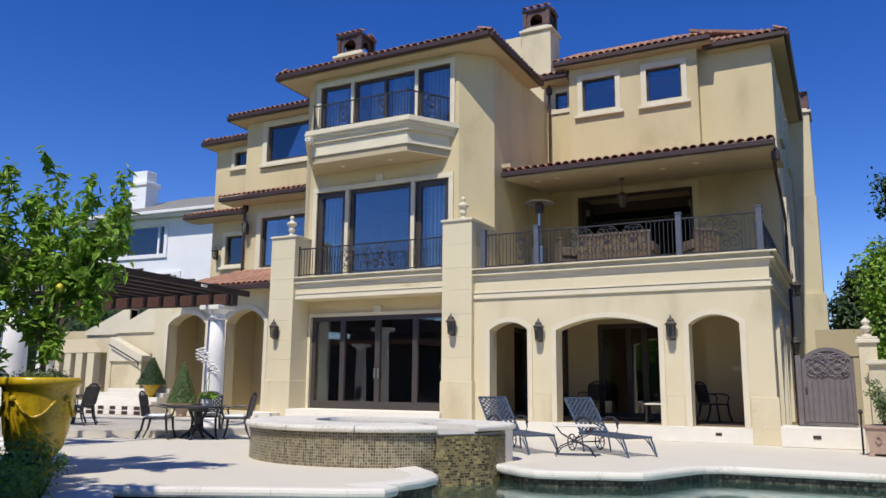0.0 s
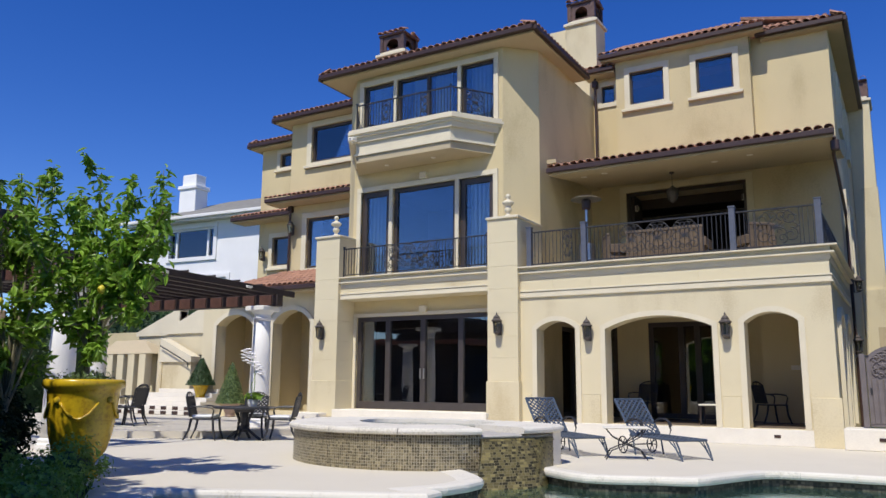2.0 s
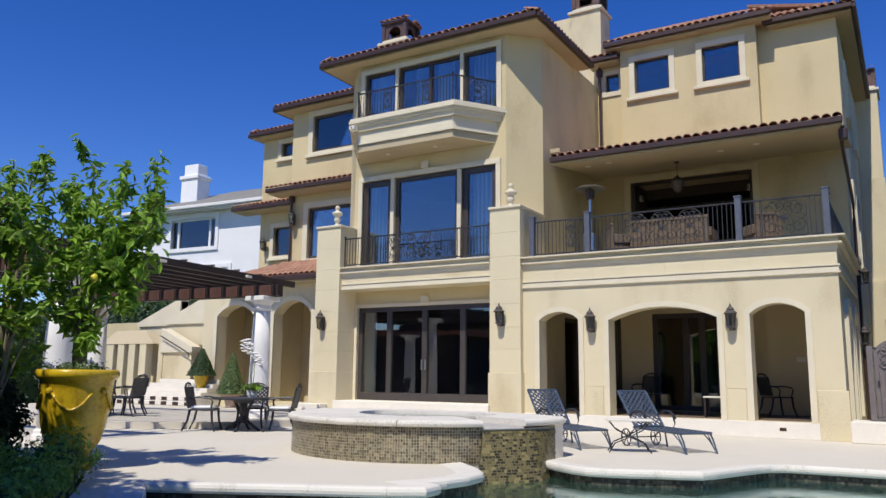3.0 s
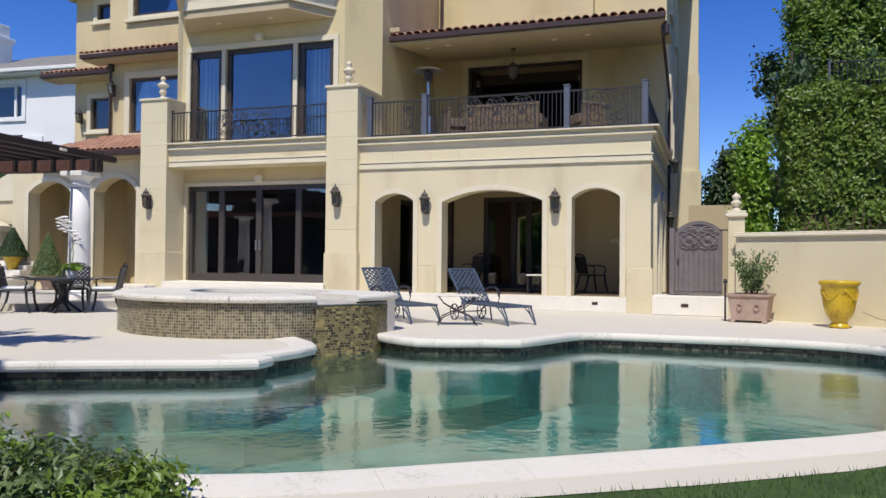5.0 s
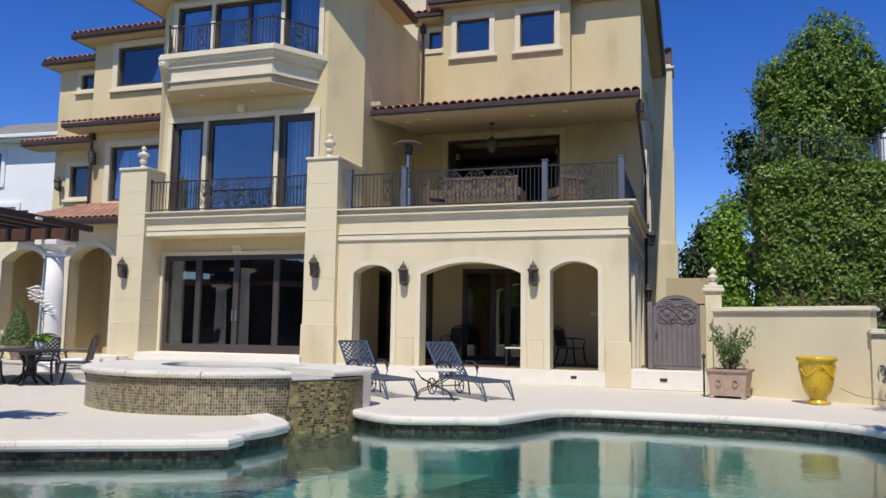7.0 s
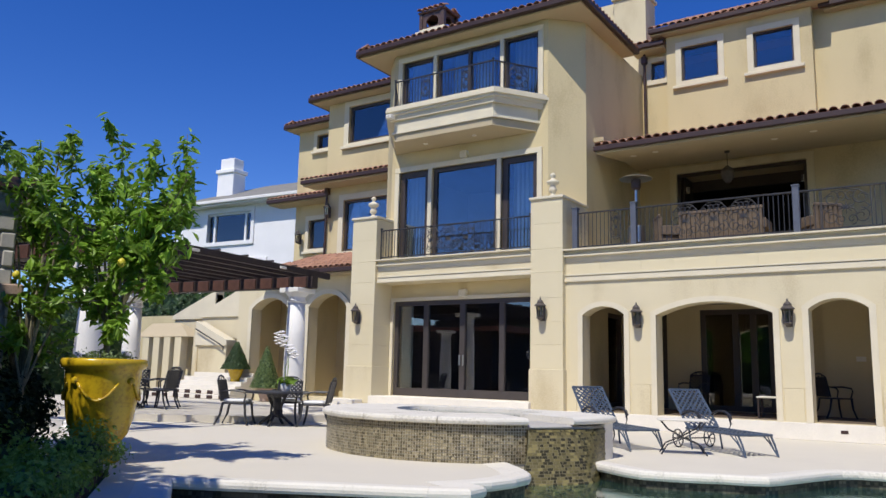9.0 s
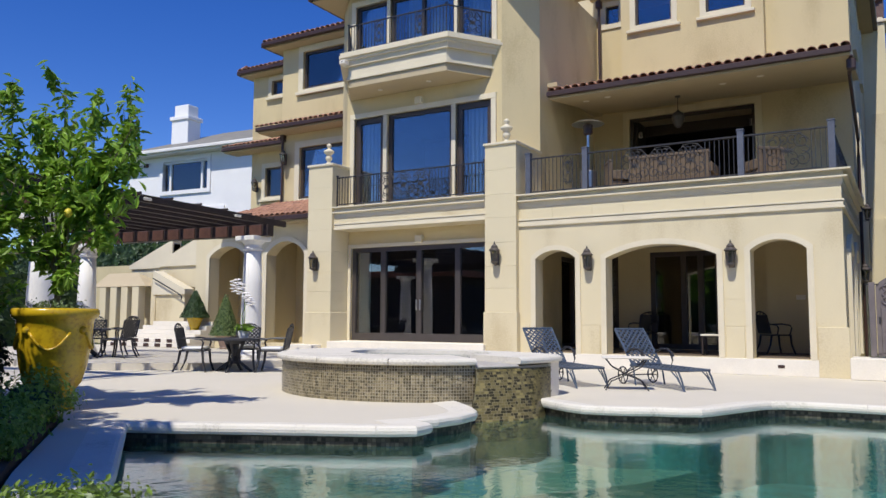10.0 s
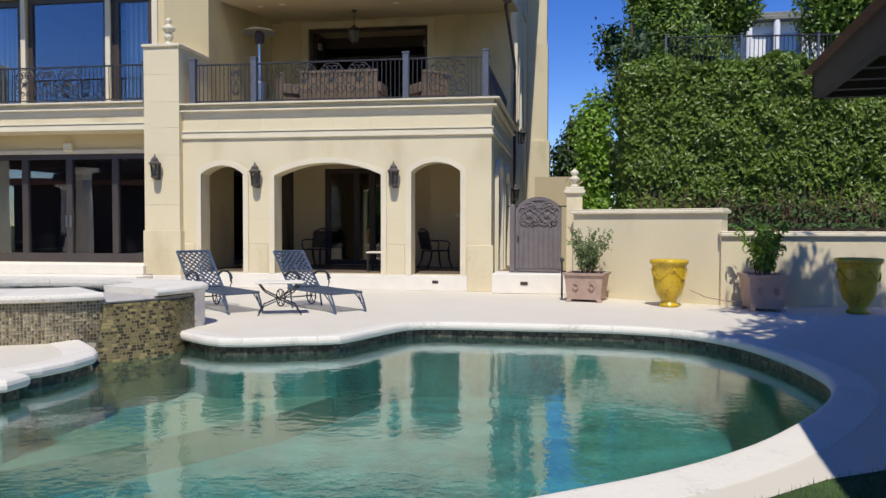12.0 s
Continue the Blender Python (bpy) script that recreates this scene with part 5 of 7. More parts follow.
for i in range(230):
    x, y = rng.uniform(3.2, 12.8), rng.uniform(0.15, 0.95)
    h = rng.uniform(0.5, 1.0)
    tube(bm, [(x, y, 1.35), (x + rng.uniform(-0.12, 0.12), y + 0.05, 1.45 + 0.5 * h), (x + rng.uniform(-0.25, 0.25), y + rng.uniform(0, 0.2), 1.5 + h)], 0.014, 4, 0.005)
tagged(part("dry_stems", bm, ROOT_BROWN), "bare brown stems at the foot of the hedge", "stems", "", "stuff")
hedge("hedge", -10.5, -7.45, -15.7, -14.3, 0.0, 3.5, 16000, 0.13, LEAF_BED, 19, "tall hedge in the planting bed, leaves darkened for overhead shade")


def shrub(at, radii, n, size, mat, seed, label, category="shrub", core=True, group=""):
    rng = np.random.default_rng(seed)
    s = thing("shrub", at, 0, label, category, group)
    pts, outs = clumps(rng, (0, 0, radii[2] * 0.9), radii, n, 14, 0.05, 0.6)
    pts[:, 2] = np.abs(pts[:, 2])
    f = new("foliage", leaf_mesh("foliage", pts, outs, size, mat, seed=seed))
    f.parent = s
    bm = bmesh.new()
    for i in range(7):
        a = rng.uniform(0, 6.28)
        tube(bm, [(0, 0, -0.05), (0.3 * radii[0] * math.cos(a), 0.3 * radii[1] * math.sin(a), radii[2] * 0.8), (0.7 * radii[0] * math.cos(a), 0.7 * radii[1] * math.sin(a), radii[2] * 1.4)], 0.015, 5, 0.004)
    part("stems", bm, BARK, s)
    if core:
        # dark lump added as the shade inside the shrub
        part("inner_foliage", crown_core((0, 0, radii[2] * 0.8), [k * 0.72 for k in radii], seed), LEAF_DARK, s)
    return s


for k, (x, y, r, h) in enumerate(((-7.15, -13.25, 0.42, 0.30), (-6.6, -13.9, 0.40, 0.22), (-6.0, -14.4, 0.45, 0.20), (-7.5, -14.1, 0.5, 0.3), (-5.4, -14.9, 0.42, 0.18), (-8.6, -13.6, 0.5, 0.35), (-9.3, -13.3, 0.4, 0.35))):
    shrub((x, y, 0.05), (r, r, h), 90, 0.07, LEAF_HEDGE, 40 + k, "low leafy green groundcover in the planting bed", "shrub", True, "groundcover in the bed")
for k, (x, y, r, h) in enumerate(((-3.0, -15.62, 0.36, 0.12), (-2.55, -15.86, 0.38, 0.13), (-2.05, -15.98, 0.36, 0.12), (-1.6, -15.98, 0.34, 0.12), (-1.2, -15.95, 0.30, 0.09))):
    shrub((x, y, 0.02), (r, r, h), 110, 0.055, LEAF_PALE if k % 2 else LEAF_HEDGE, 60 + k, "low clipped green shrub at the pool's near edge", "shrub", True, "low shrubs by the pool")

# grass blades near the pool
rng = np.random.default_rng(23)
gp = []
while len(gp) < 26000:
    q = rng.uniform((-0.8, -16.6), (6.2, -12.35), (4000, 2))
    edge = np.interp(q[:, 0], [-0.7, 0.4, 1.3, 2.1, 2.75, 3.3, 3.72, 5.2, 6.5], [-15.75, -15.05, -14.45, -13.85, -13.25, -12.75, -12.5, -12.4, -12.4])
    gp += q[q[:, 1] < edge].tolist()
gp = np.array(gp[:26000])
hgt = rng.uniform(0.03, 0.07, len(gp))
lean = rng.normal(0, 0.02, (len(gp), 2))
wdir = rng.uniform(0, 6.28, len(gp))
b0 = np.c_[gp[:, 0] + 0.004 * np.cos(wdir), gp[:, 1] + 0.004 * np.sin(wdir), np.full(len(gp), -0.025)]
b1 = np.c_[gp[:, 0] - 0.004 * np.cos(wdir), gp[:, 1] - 0.004 * np.sin(wdir), np.full(len(gp), -0.025)]
tp = np.c_[gp + lean, hgt - 0.02]
gv = np.stack([b0, b1, tp], 1).reshape(-1, 3)
me = bpy.data.meshes.new("grass")
me.from_pydata(gv.tolist(), [], np.arange(len(gv)).reshape(-1, 3).tolist())
me.materials.append(GRASS)
tagged(new("grass", me), "short green lawn grass", "grass", "", "stuff")


# ---- lemon tree in the big yellow pot ----
def urn_pot(name, at, s, label, tone=POT_YELLOW, group=""):
    p = thing(name, at, 0, label, "pot", group)
    slim = 0.84                                  # taller than wide
    prof = [(0.20, 0.0), (0.235, 0.01), (0.235, 0.05), (0.19, 0.08), (0.175, 0.11), (0.21, 0.16), (0.30, 0.26), (0.355, 0.42), (0.385, 0.60), (0.40, 0.76), (0.41, 0.86), (0.45, 0.88), (0.465, 0.91), (0.46, 0.95), (0.44, 0.965), (0.40, 0.96), (0.385, 0.90), (0.36, 0.86)]
    part("body", lathe([(r * s * slim, z * s) for r, z in prof], 36), tone, p, "", True)
    for k in range(4):
        a0 = k * math.pi / 2 + 0.3
        bm = bmesh.new()
        pts = []
        for i in range(11):
            a = a0 + (i / 10) * 1.1
            sag = 0.74 - 0.16 * math.sin(math.pi * i / 10)
            pts.append(((0.400 * s * slim) * math.cos(a), (0.400 * s * slim) * math.sin(a), sag * s))
        tube(bm, pts, 0.014 * s, 6)
        part("swag", bm, tone, p, "moulded garland", True)
    for k in range(4):
        a = k * math.pi / 2 + 0.2
        part("boss", lathe([(0.0, -0.04 * s), (0.035 * s, -0.02 * s), (0.04 * s, 0.0), (0.035 * s, 0.02 * s), (0.0, 0.04 * s)], 10, None, (0.40 * s * slim * math.cos(a), 0.40 * s * slim * math.sin(a), 0.76 * s)), tone, p)
    part("soil", lathe([(0.37 * s * slim, 0.84 * s), (0.36 * s * slim, 0.90 * s)], 24), EARTH, p)
    return p


POT_AT = (-8.50, -12.16, 0.0)
urn_pot("planter_pot", POT_AT, 1.36, "large yellow glazed garlanded urn pot on the terrace", group="yellow glazed pots")


def lemon_tree(at, tips, fruit, seed, label, fork):
    """A young citrus: pale leaning stems, tufts of folded leaves towards the tips, a few lemons."""
    rng = np.random.default_rng(seed)
    tree = thing("lemon_tree", at, 0, label, "tree", "lemon trees")
    wood = bmesh.new()
    tube(wood, [(0, 0, -0.12), (fork[0] * 0.4, fork[1] * 0.4, fork[2] * 0.5), fork], 0.05, 7, 0.032)
    cs, os_ = [], []
    def tuft(a, b, count, wide):
        for i in range(count):
            k = rng.uniform(0.25, 1.04)
            d = rng.normal(0, 1, 3)
            d /= np.linalg.norm(d)
            cs.append(np.array(a.lerp(b, k)) + d * rng.uniform(0.03, wide))
            os_.append(d + np.array([0, 0, 0.9]))
    for tip in tips:
        tip = Vector(tip) - Vector(at) + Vector(rng.uniform(-0.12, 0.12, 3))
        f = Vector(fork)
        mid = f.lerp(tip, 0.5) + Vector((*rng.uniform(-0.12, 0.12, 2), 0.10))
        tube(wood, [f * rng.uniform(0.7, 1.0), mid, tip], 0.024, 5, 0.006)
        tuft(mid, tip, 48, 0.18)
        for k in range(4):                      # side twigs
            root = mid.lerp(tip, rng.uniform(0.0, 0.9))
            end = root + Vector(rng.normal(0, 0.24, 3)) + Vector((0, 0, 0.22))
            tube(wood, [root, root.lerp(end, 0.5) + Vector((0, 0, -0.02)), end], 0.010, 4, 0.004)
            tuft(root, end, 30, 0.13)
    part("trunk", wood, LEMON_BARK, tree)
    lv = new("crown", leaf_mesh("crown", cs, os_, 0.17, LEAF, seed=seed, blade=True))
    lv.parent = tree
    for p in fruit:
        p = Vector(p) - Vector(at)
        part("lemon", lathe([(0.0, -0.062), (0.025, -0.052), (0.045, -0.025), (0.05, 0.0), (0.045, 0.027), (0.025, 0.052), (0.0, 0.064)], 10, None, tuple(p)), LEMON, tree, "ripe yellow lemon", True)
    return tree


lemon_tree((POT_AT[0], POT_AT[1], 1.20), [(-8.62, -12.1, 4.2), (-7.9, -12.1, 3.95), (-7.0, -12.1, 3.7), (-7.3, -12.0, 3.5), (-8.95, -12.1, 4.0), (-8.1, -12.1, 3.45), (-7.35, -12.1, 2.85), (-7.6, -12.0, 2.15), (-8.85, -12.1, 3.35), (-8.1, -12.2, 2.5), (-9.15, -12.1, 2.85), (-8.9, -12.2, 1.9), (-8.25, -12.1, 1.75), (-7.6, -12.2, 3.1), (-8.0, -12.0, 3.0), (-7.9, -12.2, 2.7), (-8.4, -12.3, 2.2), (-9.3, -12.2, 3.4), (-9.4, -12.2, 2.6), (-9.4, -12.1, 3.8), (-7.5, -12.1, 3.3)],
           [(-7.9, -12.45, 2.5)], 33, "young lemon tree growing in the large yellow pot", (0.02, 0.02, 0.55))
lemon_tree((-9.2, -12.85, 0.05), [(-9.15, -12.7, 4.2), (-9.75, -12.7, 4.2), (-9.45, -12.7, 3.9), (-10.2, -12.7, 4.15), (-10.4, -12.7, 3.7), (-10.9, -12.7, 2.75), (-8.9, -12.7, 3.9), (-9.8, -12.8, 2.6), (-8.9, -12.9, 2.4), (-10.3, -12.7, 1.9), (-8.6, -12.8, 2.9), (-9.2, -13.0, 1.6), (-9.4, -12.7, 3.2), (-9.6, -12.6, 1.4), (-9.3, -12.5, 2.0)],
           [(-9.95, -12.95, 3.45), (-9.95, -12.95, 2.15), (-9.3, -13.0, 2.35)], 34, "lemon tree with ripe fruit in the shaded bed", (-0.05, 0.05, 1.1))
shrub((POT_AT[0], POT_AT[1], 1.24), (0.36, 0.36, 0.06), 60, 0.06, LEAF_PALE, 35, "trailing green plants along the pot's rim", "plant", False)
# near-black leaves paint the deep shade of the bed's corner
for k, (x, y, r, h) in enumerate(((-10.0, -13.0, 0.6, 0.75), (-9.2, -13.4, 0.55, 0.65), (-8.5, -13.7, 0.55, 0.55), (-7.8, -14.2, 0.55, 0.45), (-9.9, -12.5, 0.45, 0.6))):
    shrub((x, y, 0.05), (r, r, h), 260, 0.085, LEAF_SHADE, 140 + k, "leafy shrub in the planting bed, coloured near-black for deep shade", "shrub", True, "dark shrubs in the bed")


# ---- ironwork ----
def scroll(bm, cx, cz, r, turns, start, way, y=0.0, w=0.010, n=22):
    """A flat spiral scroll in the x-z plane."""
    pts = []
    for i in range(n + 1):
        k = i / n
        a = start + way * turns * 2 * math.pi * k
        rr = r * (1 - 0.82 * k)
        pts.append((cx + rr * math.cos(a), y, cz + rr * math.sin(a)))
    return tube(bm, pts, w, 5)


def ornament(bm, x0, x1, z0, z1, y=0.0, w=0.012):
    """Cells of mirrored scrolls round a flower, with an arch of scrolls above, filling a panel."""
    n = max(1, round((x1 - x0) / (z1 - z0) / 0.8))
    hw, hh = (x1 - x0) / 2 / n, (z1 - z0) / 2
    cz = (z0 + z1) / 2
    for c in range(n):
        cx = x0 + hw * (2 * c + 1)
        m = min(hw, hh)
        for s in (-1, 1):
            for v in (-1, 1):
                scroll(bm, cx + s * hw * 0.60, cz + v * hh * 0.50, m * 0.44, 1.35, math.pi / 2, s * v, y, w)
                scroll(bm, cx + s * hw * 0.22, cz + v * hh * 0.66, m * 0.30, 1.25, -math.pi / 2, -s * v, y, w)
                tube(bm, [(cx, y, cz), (cx + s * hw * 0.30, y, cz + v * hh * 0.10), (cx + s * hw * 0.42, y, cz + v * hh * 0.35), (cx + s * hw * 0.20, y, cz + v * hh * 0.62)], w * 1.3, 5, w * 0.6)
                tube(bm, [(cx + s * hw * 0.95, y, cz), (cx + s * hw * 0.75, y, cz + v * hh * 0.2), (cx + s * hw * 0.55, y, cz + v * hh * 0.25)], w, 5, w * 0.6)
        for k in range(8):
            a = k * math.pi / 4
            tube(bm, [(cx, y, cz), (cx + 0.36 * m * math.cos(a), y, cz + 0.36 * m * math.sin(a))], w * 1.6, 5, w * 0.5)
        tube(bm, [(cx - hw * 0.9, y, cz + hh * 0.55), (cx - hw * 0.5, y, cz + hh * 0.92), (cx, y, cz + hh * 1.0), (cx + hw * 0.5, y, cz + hh * 0.92), (cx + hw * 0.9, y, cz + hh * 0.55)], w, 5)


def railing(name, at, turn, length, h, spans, posts, label, mat=IRON, post_mat=IRON_GREY, post_h=None, pw=0.05):
    """An iron railing: top and bottom rail, bars one by one, ornamental panels at spans, square posts."""
    r = thing(name, at, turn, label, "railing", "iron railings")
    part("top_rail", boxes((0, length, -0.025, 0.025, h - 0.035, h), bevel=0.006), mat, r)
    part("bottom_rail", boxes((0, length, -0.015, 0.015, 0.07, 0.10)), mat, r)
    bar = finish("bar", boxes((-0.008, 0.008, -0.008, 0.008, 0.10, h - 0.035)), mat)
    n = int(length / 0.105)
    for i in range(1, n):
        x = i * length / n
        if any(a - 0.03 < x < b + 0.03 for a, b in spans) or any(abs(x - p) < pw + 0.02 for p in posts):
            continue
        b = new("bar", bar)
        b.parent = r
        b.location.x = x
    for a, b in spans:
        bm = bmesh.new()
        ornament(bm, a, b, 0.12, h - 0.05)
        box(bm, a - 0.01, a + 0.01, -0.01, 0.01, 0.1, h - 0.03)
        box(bm, b - 0.01, b + 0.01, -0.01, 0.01, 0.1, h - 0.03)
        part("scroll_panel", bm, mat, r, "wrought scroll panel")
    ph = post_h or h + 0.06
    for p in posts:
        part("post", boxes((p - pw, p + pw, -pw, pw, 0, ph), (p - pw - 0.015, p + pw + 0.015, -pw - 0.015, pw + 0.015, ph - 0.035, ph), bevel=0.006), post_mat, r)
    return r


railing("railing", (-7.35, 0.10, BALCONY), 0, 7.30, 0.98, [(1.02, 1.28), (2.55, 4.55), (5.85, 6.80)], [0.06, 1.62, 5.34, 7.20], "black iron balcony railing with scroll panels and grey posts", post_h=1.12, pw=0.07)
railing("railing", (-0.10, 0.22, BALCONY), 90, 5.4, 0.80, [(0.15, 0.95)], [], "black iron railing along the balcony's side")
railing("railing", (-13.58, -0.02, 4.52), 0, 5.08, 0.92, [(1.55, 3.30)], [0.03, 5.05], "black iron railing with a scroll panel between the piers", post_mat=IRON, pw=0.02)
tp = [Vector(p) for p in TOP]
ins = [tp[0].lerp(Vector((-11.1, 1.0)), 0.06), tp[1].lerp(Vector((-11.1, 1.0)), 0.06), tp[2].lerp(Vector((-11.1, 1.0)), 0.06), tp[3].lerp(Vector((-11.1, 1.0)), 0.06)]
for a, b, sp in ((ins[0], ins[1], [(0.6, 1.2)]), (ins[1], ins[2], [(0.95, 1.25), (2.35, 2.65)]), (ins[2], ins[3], [(0.5, 1.1)])):
    d = b - a
    railing("railing", (a.x, a.y, 8.99), math.degrees(math.atan2(d.y, d.x)), d.length, 0.86, sp, [0.0], "slim black iron railing of the top balcony", post_mat=IRON, pw=0.015)


# ---- lanterns, urns, pendant ----
def lantern(at, s=1.0):
    l = thing("wall_lantern", at, 0, "dark bronze wall lantern with a tiered crown", "lantern", "wall lanterns")
    part("back_plate", boxes((-0.07 * s, 0.07 * s, -0.03, 0.0, 0.02, 0.44 * s), bevel=0.008), LANTERN, l)
    part("arm", tube(bmesh.new(), [(0, -0.02, 0.06 * s), (0, -0.09 * s, 0.02 * s), (0, -0.15 * s, 0.07 * s)], 0.014 * s, 6), LANTERN, l)
    cage = bmesh.new()
    for k in range(6):
        a = k * math.pi / 3
        tube(cage, [(0.085 * s * math.cos(a), -0.16 * s + 0.085 * s * math.sin(a), 0.10 * s), (0.115 * s * math.cos(a), -0.16 * s + 0.115 * s * math.sin(a), 0.40 * s)], 0.011 * s, 5)
    lathe([(0.03 * s, 0.03 * s), (0.06 * s, 0.06 * s), (0.10 * s, 0.085 * s), (0.10 * s, 0.11 * s)], 12, cage, (0, -0.16 * s, 0))
    part("cage", cage, LANTERN, l)
    part("glass", lathe([(0.075 * s, 0.11 * s), (0.105 * s, 0.40 * s)], 12, None, (0, -0.16 * s, 0)), glass_seeded, l)
    part("crown", lathe([(0.145 * s, 0.39 * s), (0.15 * s, 0.41 * s), (0.10 * s, 0.46 * s), (0.085 * s, 0.47 * s), (0.09 * s, 0.50 * s), (0.05 * s, 0.55 * s), (0.02 * s, 0.57 * s), (0.022 * s, 0.60 * s), (0.012 * s, 0.62 * s), (0.0, 0.65 * s)], 12, None, (0, -0.16 * s, 0)), LANTERN, l)
    return l


glass_seeded = glass("seeded_lantern_glass", (0.55, 0.52, 0.45), 0.12, 0.15)
for x, y, z in ((-14.19, -0.18, 2.60), (-8.08, -0.18, 2.58), (-5.62, -0.0, 2.38), (-2.25, -0.0, 2.36)):
    lantern((x, y, z))
side_lantern = lantern((0.0, 8.9, 4.4))
side_lantern.matrix_basis = pose(0.0, 9.3, 4.3, 0, 0, 90)
lantern((0, 0, 0)).matrix_basis = pose(0.0, 6.0, 2.2, 0, 0, 90)


def urn(at):
    u = thing("urn_finial", at, 0, "carved cream stone urn finial on the pier", "finial", "urn finials")
    part("plinth", boxes((-0.15, 0.15, -0.15, 0.15, 0, 0.05), bevel=0.008), TRIM, u)
    part("body", lathe([(0.12, 0.05), (0.11, 0.08), (0.055, 0.13), (0.05, 0.16), (0.09, 0.20), (0.11, 0.25), (0.10, 0.29), (0.075, 0.33), (0.08, 0.36), (0.155, 0.42), (0.165, 0.45), (0.16, 0.48), (0.10, 0.52), (0.05, 0.55), (0.04, 0.58), (0.07, 0.62), (0.075, 0.66), (0.05, 0.70), (0.0, 0.73)], 20), TRIM, u, "", True)
    return u


urn((-14.08, 0.20, 5.87))
urn((-7.98, 0.20, 5.87))
pend = thing("pendant_lamp", (-4.36, 4.05, 7.67), 0, "dark iron pendant lantern hanging from the balcony ceiling", "lamp")
part("canopy", lathe([(0.0, -0.06), (0.07, -0.05), (0.08, 0.0)], 12), LANTERN, pend)
part("chain", tube(bmesh.new(), [(0, 0, -0.05), (0, 0, -0.42)], 0.01, 5), LANTERN, pend)
part("shade", lathe([(0.02, -0.95), (0.10, -0.90), (0.17, -0.75), (0.19, -0.62), (0.14, -0.52), (0.05, -0.45), (0.02, -0.42)], 14), LANTERN, pend)
for x, y in ((-6.6, 2.6), (-5.9, 2.4), (-2.9, 3.0), (-1.9, 2.6)):
    tagged(part("recessed_light", lathe([(0.09, -0.012), (0.08, 0.03)], 14, None, (x, y, 7.31 + 0.138 * (y - 1.4))), LIMESTONE), "white recessed ceiling light", "light", "recessed lights")


# ---- pergola ----
pergola = thing("pergola", (-13.60, -3.06, 0.16), -84, "dark-stained timber pergola on white stone columns", "pergola")
PL = 8.7
# cross beams over the columns carry long rafters, with short blocking boards between them
for x in (0.42, 6.6):
    part("beam", boxes((x - 0.13, x + 0.13, -6.6, 0.55, 3.16, 3.46), bevel=0.01), WOOD_DARK, pergola)
raf = finish("rafter", boxes((-0.30, PL, -0.05, 0.05, 3.462, 3.62), bevel=0.01), WOOD_DARK)
end = finish("blocking", boxes((0.132, 0.16, -0.475, -0.085, 3.17, 3.445), bevel=0.006), WOOD_END)
for i in range(13):
    r = new("rafter", raf)
    r.parent = pergola
    r.location.y = 0.46 - i * 0.56
    if i < 12:
        for x in (0.42, 6.6):
            e = new("blocking", end)
            e.parent = pergola
            e.location = (x, 0.46 - i * 0.56, 0)
lath = finish("lath", boxes((-0.02, 0.02, -6.5, 0.55, 3.62, 3.66)), WOOD_DARK)
for i in range(10):
    r = new("lath", lath)
    r.parent = pergola
    r.location.x = 0.3 + i * 0.9
for x, y in ((1.7, 0.52), (4.6, 0.52)):
    part("lamp", boxes((x - 0.10, x + 0.10, y - 0.03, y + 0.04, 3.50, 3.56), bevel=0.01), LIMESTONE, pergola, "small white spot lamp")


def column(at, group="pergola columns"):
    c = thing("column", at, 0, "white stone column with a moulded capital", "column", group)
    part("base", lathe([(0.34, 0), (0.34, 0.10), (0.30, 0.13), (0.31, 0.18), (0.27, 0.22)], 24), COLUMN, c)
    part("shaft", lathe([(0.265, 0.22), (0.265, 0.9), (0.25, 1.8), (0.215, 2.78)], 24), COLUMN, c, "", True)
    part("capital", lathe([(0.215, 2.78), (0.25, 2.80), (0.25, 2.84), (0.22, 2.86), (0.22, 2.94), (0.27, 2.99), (0.31, 3.04)], 24), COLUMN, c)
    part("abacus", boxes((-0.33, 0.33, -0.33, 0.33, 3.04, 3.16), bevel=0.012), COLUMN, c)
    return c


for k in (0.42, 6.6):
    for w in (0.0, -6.0):
        v = pergola.matrix_basis @ Vector((k, w, 0))
        column((v.x, v.y, 0.16 if v.y > -7.1 else 0.004))

# ---- outside stair beside the arcade ----
def ramp_wall(bm, x0, z0, x1, z1, y0, y1, foot):
    a = [(x0, foot), (x1, foot), (x1, z1), (x0, z0)]
    lo = [bm.verts.new((x, y0, z)) for x, z in a]
    hi = [bm.verts.new((x, y1, z)) for x, z in a]
    for i in range(4):
        bm.faces.new((lo[i], lo[(i + 1) % 4], hi[(i + 1) % 4], hi[i]))
    bm.faces.new(lo[::-1])
    bm.faces.new(hi)
    bmesh.ops.recalc_face_normals(bm, faces=bm.faces[:])
    return bm


stair = thing("stair", label="stucco garden stair with sloping parapets and white steps", category="stair", kind="structure")
# two flights of sloping parapets climbing towards the house
for x0, x1, z0, z1, y in ((-26.5, -24.0, 3.20, 4.15, 2.75), (-24.05, -21.6, 3.20, 4.20, 2.15)):
    part("parapet", ramp_wall(bmesh.new(), x0, z0, x1, z1, y, y + 0.3, 2.35), STUCCO_PALE, stair)
    part("string_wall", boxes((x0 + 0.4, x1, y + 0.32, y + 0.5, 0.16, 3.1)), STUCCO, stair)
    part("parapet_cap", ramp_wall(bmesh.new(), x0 - 0.08, z0 + 0.13, x1, z1 + 0.15, y - 0.08, y + 0.36, z0 - 0.02), TRIM, stair)
